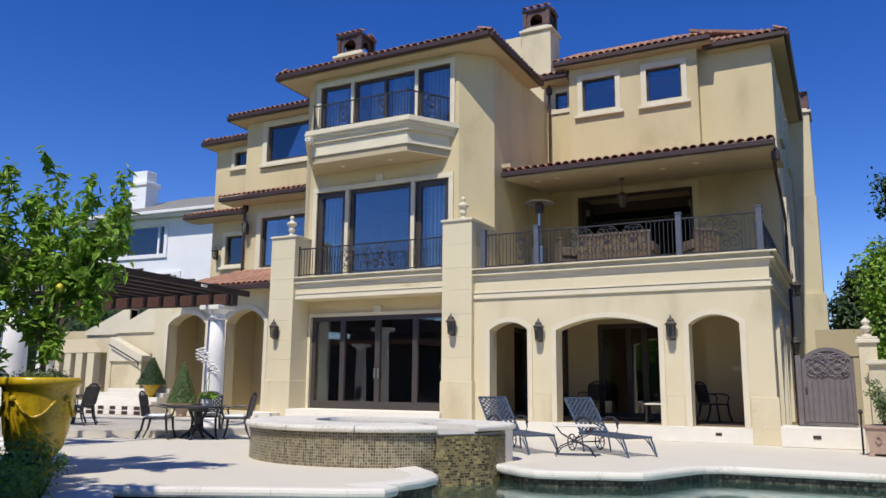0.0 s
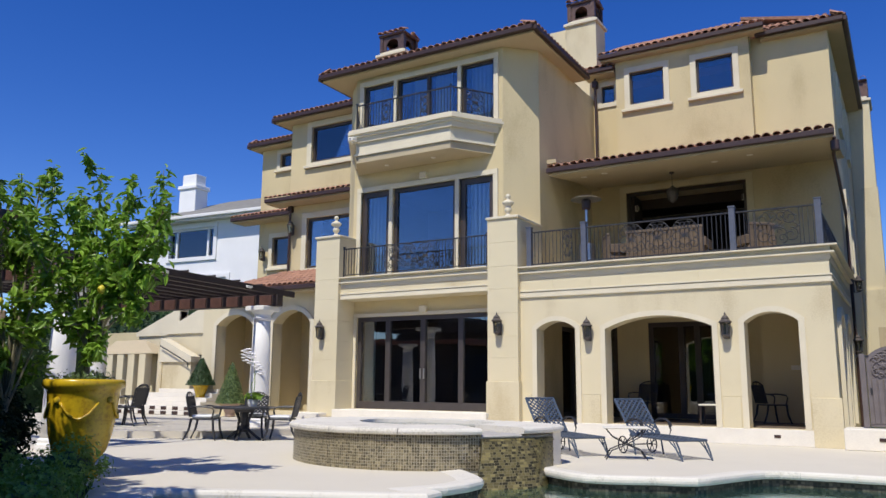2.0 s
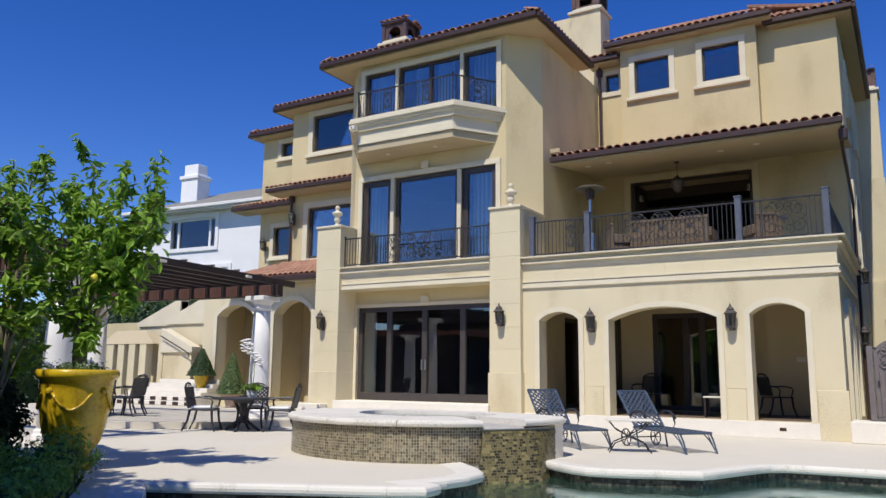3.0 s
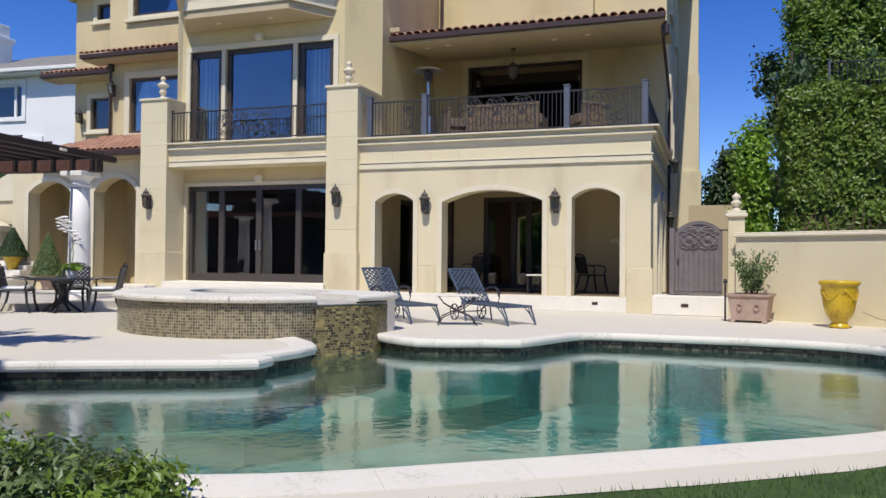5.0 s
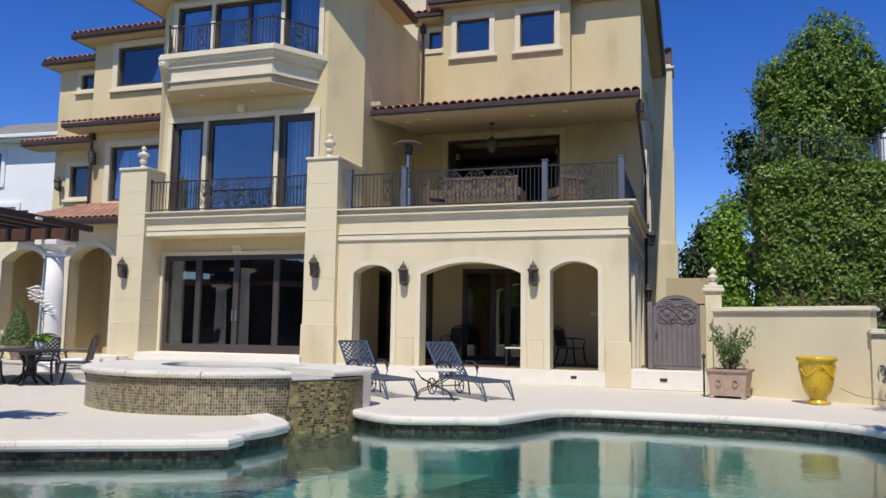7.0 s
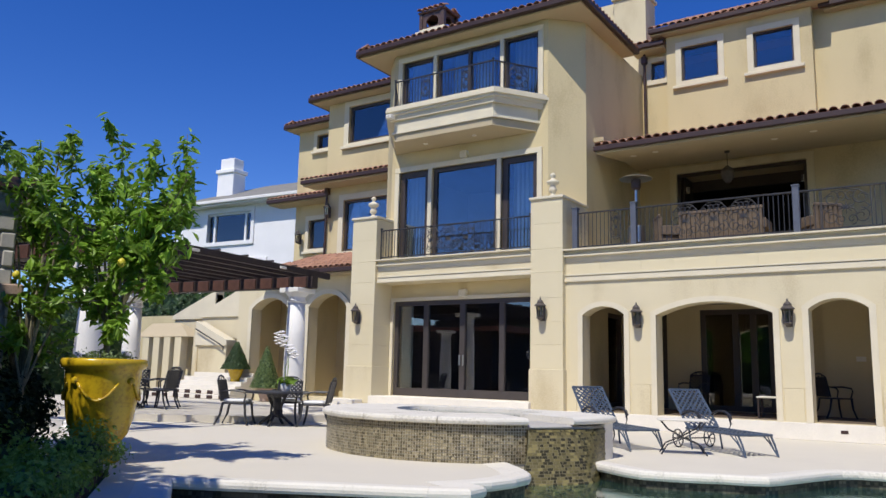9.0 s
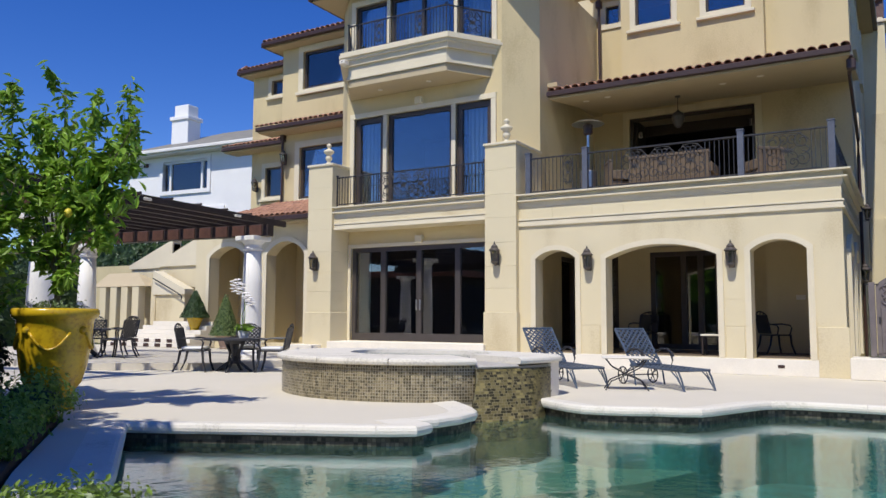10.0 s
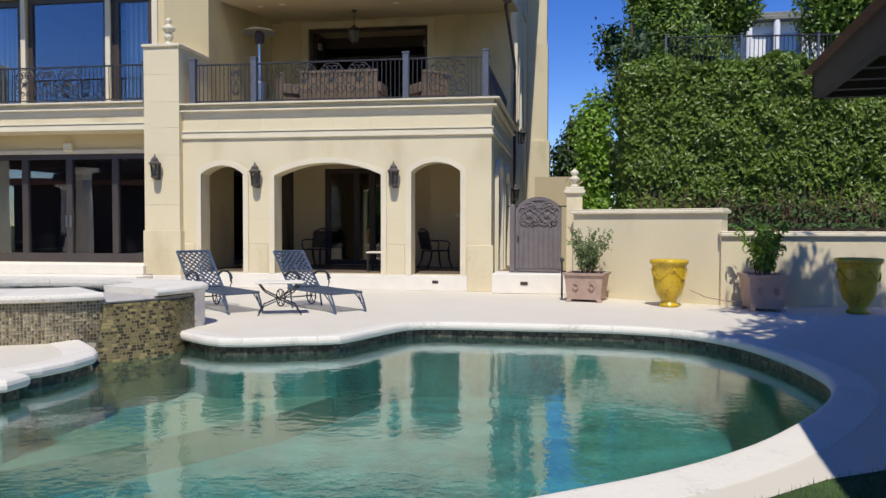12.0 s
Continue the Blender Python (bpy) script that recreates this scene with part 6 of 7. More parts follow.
# the lower flight comes down towards the terrace
part("lower_parapet", ramp_wall(bmesh.new(), -23.5, 2.78, -21.9, 2.12, 1.55, 1.85, 0.16), STUCCO_PALE, stair)
part("lower_cap", ramp_wall(bmesh.new(), -23.58, 2.98, -21.82, 2.26, 1.47, 1.93, 2.06), TRIM, stair)
part("newel", boxes((-23.72, -23.46, 1.50, 1.90, 0.16, 2.86), bevel=0.012), STUCCO_PALE, stair)
# set back under the cap so that it falls dark
part("landing_wall", boxes((-27.0, -24.3, 2.2, 2.4, 0.16, 2.40)), STUCCO_PALE, stair)
# added blocks imitate sun stripes between the pergola's shadows on a flat wall
for i in range(4):
    part("wall_strip", boxes((-26.7 + i * 0.66, -26.32 + i * 0.66, 1.42, 1.75, 0.16, 2.40), bevel=0.01), STUCCO_PALE, stair)
hip = bmesh.new()
hv = [hip.verts.new(q) for q in ((-27.1, 1.40, 2.40), (-23.9, 1.40, 2.40), (-25.3, 2.10, 2.98), (-27.1, 2.10, 2.98), (-27.1, 2.5, 2.40), (-23.9, 2.5, 2.40))]
for f in ((0, 1, 2, 3), (1, 5, 2), (3, 2, 5, 4), (0, 3, 4), (0, 4, 5, 1)):
    hip.faces.new([hv[i] for i in f])
part("landing_cap", hip, SOFFIT, stair, "sloping stucco cap")
part("handrail", tube(bmesh.new(), [(-23.45, 1.36, 2.68), (-22.1, 1.36, 2.12), (-21.85, 1.36, 2.0), (-21.85, 1.36, 1.86)], 0.025, 6), IRON, stair)
for i in range(6):
    part("tread", boxes((-24.6 + 0.25 * i, -20.2, 0.05 + 0.26 * i, 1.5, 0.16 + 0.15 * i, 0.31 + 0.15 * i), bevel=0.012), LIMESTONE, stair)
# checkered dark and white riser tiles
for r in range(2):
    for i in range(14):
        part("riser_tile", boxes((-24.3 + i * 0.30, -24.02 + i * 0.30, 0.035 - 0.0 + 0.26 * r, 0.052 + 0.26 * r, 0.175 + 0.15 * r, 0.30 + 0.15 * r), bevel=0.004), GUTTER if (i + r) % 2 else LIMESTONE, stair)
structure("wall_yard_west", boxes((-34, -26, 5.2, 5.5, 0, 3.6)), STUCCO, "plain stucco wall beyond the stair", "wall")

# ---- neighbours ----
nb = thing("neighbour_house", (-44.0, 12.9, -0.6), 4.2, "white rendered neighbouring house with a grey shingle roof", "house")
NB_WIN = ((6.25, 9.85, 9.45, 11.25), (8.6, 11.0, 6.4, 8.1))
bm = bmesh.new()
wall(bm, (0, 0, 0), X, [(3.3, 0), (15, 0), (15, 11.9), (3.3, 11.9)], [rect_hole(*w) for w in NB_WIN], 0.3)
box(bm, 3.3, 15, 8, 8.3, 0, 11.9)
box(bm, 3.3, 3.6, 0.3, 8, 0, 11.9)
box(bm, 14.7, 15, 0.3, 8, 0, 11.9)
part("wall", bm, WHITE_WALL, nb)
roofbm = bmesh.new()
vs = [roofbm.verts.new(p) for p in ((2.7, -0.7, 11.9), (15.6, -0.7, 11.9), (15.6, 8.9, 11.9), (2.7, 8.9, 11.9), (7.3, 4, 13.9), (11, 4, 13.9))]
for f in ((0, 1, 5, 4), (1, 2, 5), (2, 3, 4, 5), (3, 0, 4), (3, 2, 1, 0)):
    roofbm.faces.new([vs[i] for i in f])
part("roof", roofbm, GREY_ROOF, nb)
part("gutter", boxes((2.6, 15.7, -0.85, -0.70, 11.72, 11.92), bevel=0.03), COLUMN, nb)
part("eave_soffit", boxes((2.7, 15.6, -0.69, 0.0, 11.62, 11.72)), COLUMN, nb)
part("eave_lamp", boxes((4.7, 5.0, -0.22, -0.02, 11.05, 11.3), bevel=0.04), GUTTER, nb)
for a, b, z0, z1 in NB_WIN:
    w = part("window", band(bmesh.new(), (0, 0, 0), X, rect_hole(a, b, z0, z1), 0.24, 0.10, True, 0.1), WHITE_WALL, nb)
    part("pane", boxes((a, b, 0.12, 0.14, z0, z1)), WIN_DARK, w)
    part("glazing_bar", boxes((a + 0.45, a + 0.60, 0.03, 0.12, z0, z1)), WHITE_WALL, w)
    part("glazing_bar", boxes((b - 0.60, b - 0.45, 0.03, 0.12, z0, z1)), WHITE_WALL, w)
    part("glazing_bar", boxes((a, b, 0.03, 0.12, z1 - 0.12, z1)), WHITE_WALL, w)
part("blind", boxes((6.25, 9.85, 0.19, 0.21, 9.45, 11.25)), CURTAIN, nb)
part("chimney", boxes((5.3, 6.7, 1.4, 2.5, 11.6, 14.3), (5.2, 6.8, 1.3, 2.6, 14.3, 14.55), (5.42, 6.58, 1.5, 2.4, 14.55, 15.3), bevel=0.03), WHITE_WALL, nb)
nb2 = thing("hillside_house", (11.2, 20.0, 7.4), 0, "white hillside house with a railed terrace above the hedge", "house")
part("wall", boxes((-1.5, 2.4, 0, 5, 0, 3.4)), WHITE_WALL, nb2)
part("roof", boxes((-1.9, 2.8, -0.5, 5.5, 3.4, 3.6), (-1.7, 2.6, -0.3, 5.3, 3.6, 3.8), bevel=0.03), GREY_ROOF, nb2)
part("window", boxes((-0.6, 1.4, -0.03, 0.02, 1.6, 2.9), bevel=0.01), WIN_DARK, nb2)
for k in range(4):
    part("column", lathe([(0.16, 0), (0.14, 3.4)], 12, None, (-1.4 + k * 1.2, -0.35, 0)), WHITE_WALL, nb2)
railing("fence", (4.2, 3.2, 5.35), 4, 7.5, 1.05, [], [0.0, 1.9, 3.8, 5.7, 7.5], "dark iron fence along the top of the bank", pw=0.03)

# ---- stone chimney of the garden room, and the garden pavilion ----
kiln = thing("stone_chimney", (-10.62, -13.2, 0.05), -25, "rough grey stone chimney with a tiled top", "chimney")
part("core", boxes((-0.8, 0.8, -0.7, 0.7, 0, 3.45)), STONE, kiln)
rng = np.random.default_rng(71)
for side in range(2):
    z = 0.0
    while z < 3.4:
        h = rng.uniform(0.16, 0.30)
        s = -0.82
        while s < 0.80:
            w = rng.uniform(0.2, 0.5)
            e = min(s + w, 0.84)
            if side == 0:
                part("stone", boxes((s + 0.012, e - 0.012, -0.70 - rng.uniform(0.02, 0.07), -0.60, z + 0.012, min(z + h, 3.45) - 0.012), bevel=0.02), STONE, kiln)
            else:
                part("stone", boxes((0.70, 0.80 + rng.uniform(0.02, 0.07), s * 0.85 + 0.012, e * 0.85 - 0.012, z + 0.012, min(z + h, 3.45) - 0.012), bevel=0.02), STONE, kiln)
            s = e
        z += h
part("ledge", boxes((-0.95, 0.95, -0.9, 0.85, 2.05, 2.20), bevel=0.02), POT_STONE, kiln)
part("cap", boxes((-0.98, 0.98, -0.92, 0.88, 3.45, 3.62), bevel=0.02), GUTTER, kiln)
for i in range(8):
    t = new("cap_tile", BARREL)
    t.parent = kiln
    t.matrix_basis = pose(-0.85 + i * 0.24, -0.95, 3.63, 18, 0, 0)
garden_room = structure("roof_garden_room", boxes((-24, -17.5, -17.5, -12.6, 3.3, 3.6)), TILE_DARK, "low dark tiled roof of the garden room", "roof")
# out of view; dark colour gives the garden doors a shaded mass to reflect
structure("wall_garden_room", boxes((-23.5, -18, -17, -13, 0, 3.3)), WOOD_DARK, "unseen garden room block, coloured dark for a shaded loggia", "wall")
pav = thing("pavilion", (4.20, -9.2, -0.12), -6, "garden pavilion with deep dark timber eaves", "pavilion", "", "structure")
part("eave_beam", boxes((0, 0.10, -9, 0, 2.95, 3.22), (0, 6, -0.10, 0, 2.95, 3.22)), WOOD_DARK, pav)
part("eave_board", boxes((0.10, 6.0, -9, -0.10, 3.10, 3.16)), STUCCO, pav)
rl = finish("rafter", boxes((0.12, 2.0, -0.05, 0.05, 2.98, 3.10)), WOOD_DARK)
for i in range(16):
    q = new("rafter", rl)
    q.parent = pav
    q.location.y = -0.35 - i * 0.55
rb = bmesh.new()
vs = [rb.verts.new(p) for p in ((-0.1, 0.1, 3.22), (6.1, 0.1, 3.22), (6.1, -9.1, 3.22), (-0.1, -9.1, 3.22), (3, -3, 3.9), (3, -6, 3.9))]
for f in ((0, 4, 1), (1, 4, 5, 2), (2, 5, 3), (3, 5, 4, 0), (0, 1, 2, 3)):
    rb.faces.new([vs[i] for i in f])
part("roof", rb, TILE_DARK, pav)
for x, y in ((2.3, -1.2), (2.3, -7.8), (5.5, -1.2)):
    part("post", boxes((x - 0.16, x + 0.16, y - 0.16, y + 0.16, 0.0, 3.10), bevel=0.01), STUCCO, pav)


# ---- garden gate ----
gate = thing("garden_gate", (0.06, 0.10, 0.44), 0, "grey metal arched gate with scroll relief, closed", "gate")
part("post", boxes((0.36, 0.475, -0.05, 0.05, 0.02, 1.56), bevel=0.008), GATE_GREY, gate)
leaf = wall(bmesh.new(), (0, -0.02, 0), X, arch_hole(0.49, 1.53, 0.03, 1.48, 1.73), [], 0.04)
part("leaf", leaf, GATE_GREY, gate)
part("leaf_frame", band(bmesh.new(), (0, -0.02, 0), X, [(1.46, 0.10)] + arch_hole(0.56, 1.46, 0.10, 1.42, 1.65)[2:] + [(0.56, 0.10)], 0.06, 0.03), GATE_GREY, gate)
for i in range(8):
    x = 0.575 + i * 0.112
    part("slat", boxes((x, x + 0.095, -0.04, -0.02, 0.10, 1.02), bevel=0.008), GATE_GREY, gate)
bm = bmesh.new()
ornament(bm, 0.60, 1.42, 1.02, 1.60, -0.03, 0.024)
part("scroll_relief", bm, GATE_GREY, gate, "raised scroll relief")
for x0, x1 in ((0.30, 0.55), (1.45, 1.70)):
    part("hinge_bar", boxes((x0, x1, -0.035, -0.02, 1.50, 1.53)), IRON, gate)
part("handle", boxes((0.53, 0.57, -0.07, -0.03, 0.70, 0.84), bevel=0.006), IRON, gate)
tagged(part("vent", boxes((0.70, 0.86, -0.47, -0.44, 0.20, 0.27), bevel=0.004), GUTTER), "small dark vent grille in the step", "vent")


# ---- pots along the garden wall ----
def box_planter(at, w, h, turn, label, seed, leaf, size, tall):
    p = thing("planter", at, turn, label, "planter", "square planters")
    t = bmesh.new()
    rings = []
    for k, z in ((0.82, 0.05), (0.86, 0.2), (0.94, h * 0.8), (0.96, h * 0.9), (1.04, h * 0.92), (1.06, h), (0.88, h), (0.86, h - 0.08)):
        s = w / 2 * k
        rings.append([t.verts.new((x * s, y * s, z)) for x, y in ((-1, -1), (1, -1), (1, 1), (-1, 1))])
    for a, b in zip(rings, rings[1:]):
        for i in range(4):
            t.faces.new((a[i], a[(i + 1) % 4], b[(i + 1) % 4], b[i]))
    t.faces.new(rings[0][::-1])
    t.faces.new(rings[-1])
    part("body", t, POT_STONE, p)
    for sx in (-1, 1):
        for sy in (-1, 1):
            part("foot", boxes((sx * w * 0.38 - 0.05, sx * w * 0.38 + 0.05, sy * w * 0.38 - 0.05, sy * w * 0.38 + 0.05, 0, 0.055), bevel=0.01), POT_STONE, p)
    for sx in (-0.2, 0.2):
        part("ring", tube(bmesh.new(), [(sx * w + 0.05 * math.cos(a * 0.6), -w * 0.475, h * 0.55 + 0.06 * math.sin(a * 0.6)) for a in range(11)], 0.012, 5), POT_STONE, p, "moulded ring")
    rng = np.random.default_rng(seed)
    s = thing("potted_shrub", (at[0], at[1], h - 0.08), 0, "leafy green shrub growing in the square planter", "shrub", "potted shrubs")
    bm = bmesh.new()
    cs, os_ = [], []
    for i in range(18):
        a, k = rng.uniform(0, 6.28), rng.uniform(0.3, 1.0)
        topz = tall * rng.uniform(0.55, 1.0)
        e = Vector((0.62 * w * k * math.cos(a), 0.62 * w * k * math.sin(a), topz))
        path = [(0.1 * math.cos(a), 0.1 * math.sin(a), 0), (e.x * 0.5, e.y * 0.5, topz * 0.6), e]
        tube(bm, path, 0.010, 4, 0.003)
        for j in range(70):
            q = rng.uniform(0.25, 1.05)
            c = Vector(path[0]).lerp(Vector(path[1]), q / 0.6) if q < 0.6 else Vector(path[1]).lerp(e, (q - 0.6) / 0.4)
            d = rng.normal(0, 1, 3)
            cs.append(np.array(c) + d * 0.045)
            os_.append(d + np.array([0, 0, 0.8]))
    part("stems", bm, BARK, s)
    f = new("foliage", leaf_mesh("foliage", cs, os_, size * 1.1, leaf, seed=seed, blade=True))
    f.parent = s
    return p


box_planter((2.12, -1.75, 0.0), 0.80, 0.58, -12, "square weathered terracotta planter by the gate", 81, LEAF_PALE, 0.075, 0.95)
box_planter((5.22, -2.95, 0.0), 0.68, 0.66, 4, "square dark terracotta planter in the shade", 83, LEAF, 0.11, 0.95)
urn_pot("planter_pot", (3.62, -2.62, 0.0), 0.92, "yellow glazed garlanded pot against the garden wall", group="yellow glazed pots")
urn_pot("planter_pot", (6.75, -3.20, 0.0), 1.0, "yellow glazed pot standing in the shade", group="yellow glazed pots")
tagged(part("garden_hose", tube(bmesh.new(), [(4.05, -2.35, 0.30), (4.3, -2.45, 0.18), (4.7, -2.65, 0.12), (5.1, -2.75, 0.10)], 0.012, 5), POT_STONE), "thin pale irrigation pipe along the wall", "pipe")
post = thing("hand_rail_post", (1.62, -1.75, 0), 0, "short dark iron post with a ball top beside the planter", "post")
part("shaft", tube(bmesh.new(), [(0, 0, 0), (0, 0, 0.78)], 0.022, 6), IRON, post)
part("ball", lathe([(0.0, 0.76), (0.035, 0.79), (0.045, 0.82), (0.035, 0.85), (0.0, 0.88)], 10), IRON, post)


# ---- terrace furniture ----
def lattice(bm, corners, nu, nv, w, thick=0.012):
    """A diagonal lattice of flat straps over a quad given by its four corners."""
    a, b, c, d = [Vector(p) for p in corners]
    def at(u, v):
        return (a.lerp(b, u)).lerp(d.lerp(c, u), v)
    nrm = (b - a).cross(d - a).normalized()
    lines = []
    for k in range(-nv, nu + 1):
        for sgn in (1, -1):
            pts = []
            for t in (0.0, 1.0):
                pts.append((k / nu + (t if sgn > 0 else 1 - t) * nv / nu, t))
            (u0, v0), (u1, v1) = pts
            lo, hi = 0.0, 1.0
            du = u1 - u0
            if abs(du) > 1e-6:
                t0, t1 = sorted(((0 - u0) / du, (1 - u0) / du))
                lo, hi = max(lo, t0), min(hi, t1)
            if hi - lo > 0.03:
                lines.append((at(u0 + du * lo, lo), at(u0 + du * hi, hi)))
    for p, q in lines:
        d1 = (q - p).normalized()
        s = d1.cross(nrm) * w / 2
        v = [bm.verts.new(x + o) for o in (nrm * thick / 2, -nrm * thick / 2) for x in (p - s, q - s, q + s, p + s)]
        for f in ((0, 1, 2, 3), (7, 6, 5, 4), (0, 4, 5, 1), (1, 5, 6, 2), (2, 6, 7, 3), (3, 7, 4, 0)):
            bm.faces.new([v[i] for i in f])
    return bm


def frame_bars(bm, corners, r):
    pts = [Vector(p) for p in corners]
    for a, b in zip(pts, pts[1:] + pts[:1]):
        tube(bm, [a, b], r, 6)
    return bm


def chaise(at, turn):
    """Local x runs from the head to the foot."""
    c = thing("chaise_longue", at, turn, "blue-grey cast aluminium lattice chaise longue with wheels", "lounger", "chaise longues by the pool")
    W = 0.32
    seat = [(0.55, -W, 0.36), (1.95, -W, 0.34), (1.95, W, 0.34), (0.55, W, 0.36)]
    back = [(0.60, -W, 0.38), (0.60, W, 0.38), (0.05, W, 1.02), (0.05, -W, 1.02)]
    bm = lattice(bmesh.new(), seat, 12, 6, 0.028)
    part("seat_lattice", bm, CAST_BLUE, c)["kind"] = "stuff"
    part("seat", frame_bars(bmesh.new(), seat, 0.022), CAST_BLUE, c)
    bm = lattice(bmesh.new(), [back[0], back[1], back[2], back[3]], 6, 8, 0.028)
    part("back_lattice", bm, CAST_BLUE, c)["kind"] = "stuff"
    part("backrest", frame_bars(bmesh.new(), back, 0.022), CAST_BLUE, c)
    for s in (-1, 1):
        y = s * W
        leg = bmesh.new()
        tube(leg, [(1.92, y, 0.33), (2.0, y, 0.20), (2.08, y, 0.0)], 0.018, 6)
        tube(leg, [(1.72, y, 0.33), (1.88, y, 0.22), (2.06, y, 0.02)], 0.012, 6)
        tube(leg, [(1.84, y, 0.32), (1.93, y, 0.2), (1.98, y, 0.12)], 0.010, 5)
        part("front_leg", leg, CAST_BLUE, c)
        part("rear_leg", tube(bmesh.new(), [(0.62, y, 0.36), (0.66, y, 0.18), (0.70, y, 0.0)], 0.018, 6), CAST_BLUE, c)
        arm = bmesh.new()
        tube(arm, [(0.42, y, 0.58), (0.60, y, 0.66), (0.80, y, 0.66), (0.93, y, 0.60), (0.97, y, 0.54), (0.92, y, 0.50)], 0.022, 6)
        tube(arm, [(0.88, y, 0.60), (0.95, y, 0.46), (0.90, y, 0.36)], 0.016, 6)
        part("armrest", arm, IRON, c)
        wh = bmesh.new()
        tube(wh, [(0.32 + 0.155 * math.cos(a * math.pi / 8), y * 1.05, 0.165 + 0.155 * math.sin(a * math.pi / 8)) for a in range(17)], 0.014, 5)
        for k in range(3):
            a = k * math.pi / 3
            tube(wh, [(0.32 - 0.15 * math.cos(a), y * 1.05, 0.165 - 0.15 * math.sin(a)), (0.32 + 0.15 * math.cos(a), y * 1.05, 0.165 + 0.15 * math.sin(a))], 0.009, 5)
        part("wheel", wh, IRON, c)
        part("rear_strut", tube(bmesh.new(), [(0.30, y, 0.17), (0.60, y, 0.34)], 0.014, 5), CAST_BLUE, c)
    part("axle", tube(bmesh.new(), [(0.32, -W, 0.165), (0.32, W, 0.165)], 0.012, 5), IRON, c)
    part("prop", tube(bmesh.new(), [(0.25, 0, 0.78), (0.62, 0, 0.36)], 0.012, 5), CAST_BLUE, c)
    return c


chaise((-3.60, -3.45, 0), -38)
chaise((-5.35, -3.85, 0), -38)
table = thing("side_table", (-3.12, -5.10, 0), 22, "small white-topped iron side table with curved legs", "table")
part("tabletop", boxes((-0.40, 0.40, -0.26, 0.26, 0.535, 0.565), bevel=0.012), COPING, table)
for s in (-1, 1):
    bm = bmesh.new()
    tube(bm, [(-0.34, s * 0.2, 0.53), (-0.24, s * 0.2, 0.40), (0.0, s * 0.2, 0.27), (0.24, s * 0.2, 0.40), (0.34, s * 0.2, 0.53)], 0.013, 6)
    tube(bm, [(-0.36, s * 0.2, 0.0), (-0.26, s * 0.2, 0.16), (0.0, s * 0.2, 0.27), (0.26, s * 0.2, 0.16), (0.36, s * 0.2, 0.0)], 0.013, 6)
    part("leg_pair", bm, IRON, table, "crossed curved iron legs")
part("stretcher", tube(bmesh.new(), [(0, -0.2, 0.27), (0, 0.2, 0.27)], 0.012, 6), IRON, table)


def dining_chair(at, turn, cushion=True):
    """Local +y is the way it faces."""
    c = thing("dining_chair", at, turn, "black cast-iron lattice armchair with a white seat cushion" if cushion else "black cast-iron lattice armchair", "chair", "dining chairs on the terrace")
    c.scale = (1.12, 1.12, 1.12)
    for sx in (-1, 1):
        part("front_leg", tube(bmesh.new(), [(sx * 0.24, 0.22, 0.42), (sx * 0.25, 0.24, 0.2), (sx * 0.29, 0.30, 0.0)], 0.027, 6, 0.02), IRON, c)
        part("rear_leg", tube(bmesh.new(), [(sx * 0.23, -0.22, 0.42), (sx * 0.23, -0.26, 0.2), (sx * 0.25, -0.36, 0.0)], 0.027, 6, 0.02), IRON, c)
        part("armrest", tube(bmesh.new(), [(sx * 0.25, -0.24, 0.66), (sx * 0.28, 0.0, 0.67), (sx * 0.28, 0.20, 0.64), (sx * 0.27, 0.24, 0.58), (sx * 0.25, 0.20, 0.43)], 0.018, 6), IRON, c)
    part("seat", boxes((-0.26, 0.26, -0.24, 0.26, 0.405, 0.435), bevel=0.012), IRON, c)
    if cushion:
        part("cushion", boxes((-0.24, 0.24, -0.21, 0.24, 0.437, 0.50), bevel=0.025), CUSHION, c, "white seat cushion")
    bm = bmesh.new()
    a, b, cc, d = (-0.25, -0.25, 0.46), (0.25, -0.25, 0.46), (0.25, -0.34, 0.86), (-0.25, -0.34, 0.86)
    part("back_lattice", lattice(bmesh.new(), (a, b, cc, d), 6, 5, 0.030), IRON, c)["kind"] = "stuff"
    tube(bm, [a, d, (-0.12, -0.36, 0.93), (0.0, -0.365, 0.95), (0.12, -0.36, 0.93), cc, b], 0.018, 6)
    tube(bm, [d, cc], 0.012, 5)
    for k in (-1, 0, 1):
        scroll(bm, k * 0.13, 0.89, 0.04, 1.0, 0, 1, -0.352, 0.007, 12)
    part("backrest", bm, IRON, c)
    return c


def dining_table(at, r):
    t = thing("dining_table", at, 0, "round black cast-iron terrace table", "table", "terrace tables")
    part("tabletop", lathe([(r - 0.03, 0.70), (r, 0.705), (r, 0.735), (r - 0.01, 0.745)], 40), IRON, t)
    part("apron", lathe([(0.20, 0.62), (0.26, 0.70)], 20), IRON, t)
    for k in range(4):
        a = k * math.pi / 2 + 0.4
        part("leg", tube(bmesh.new(), [(0.22 * math.cos(a), 0.22 * math.sin(a), 0.68), (0.10 * math.cos(a), 0.10 * math.sin(a), 0.42), (0.12 * math.cos(a), 0.12 * math.sin(a), 0.22), (0.42 * math.cos(a), 0.42 * math.sin(a), 0.0)], 0.034, 6), IRON, t)
    part("pedestal", lathe([(0.10, 0.18), (0.13, 0.24), (0.07, 0.34), (0.09, 0.5), (0.07, 0.62)], 12), IRON, t)
    return t


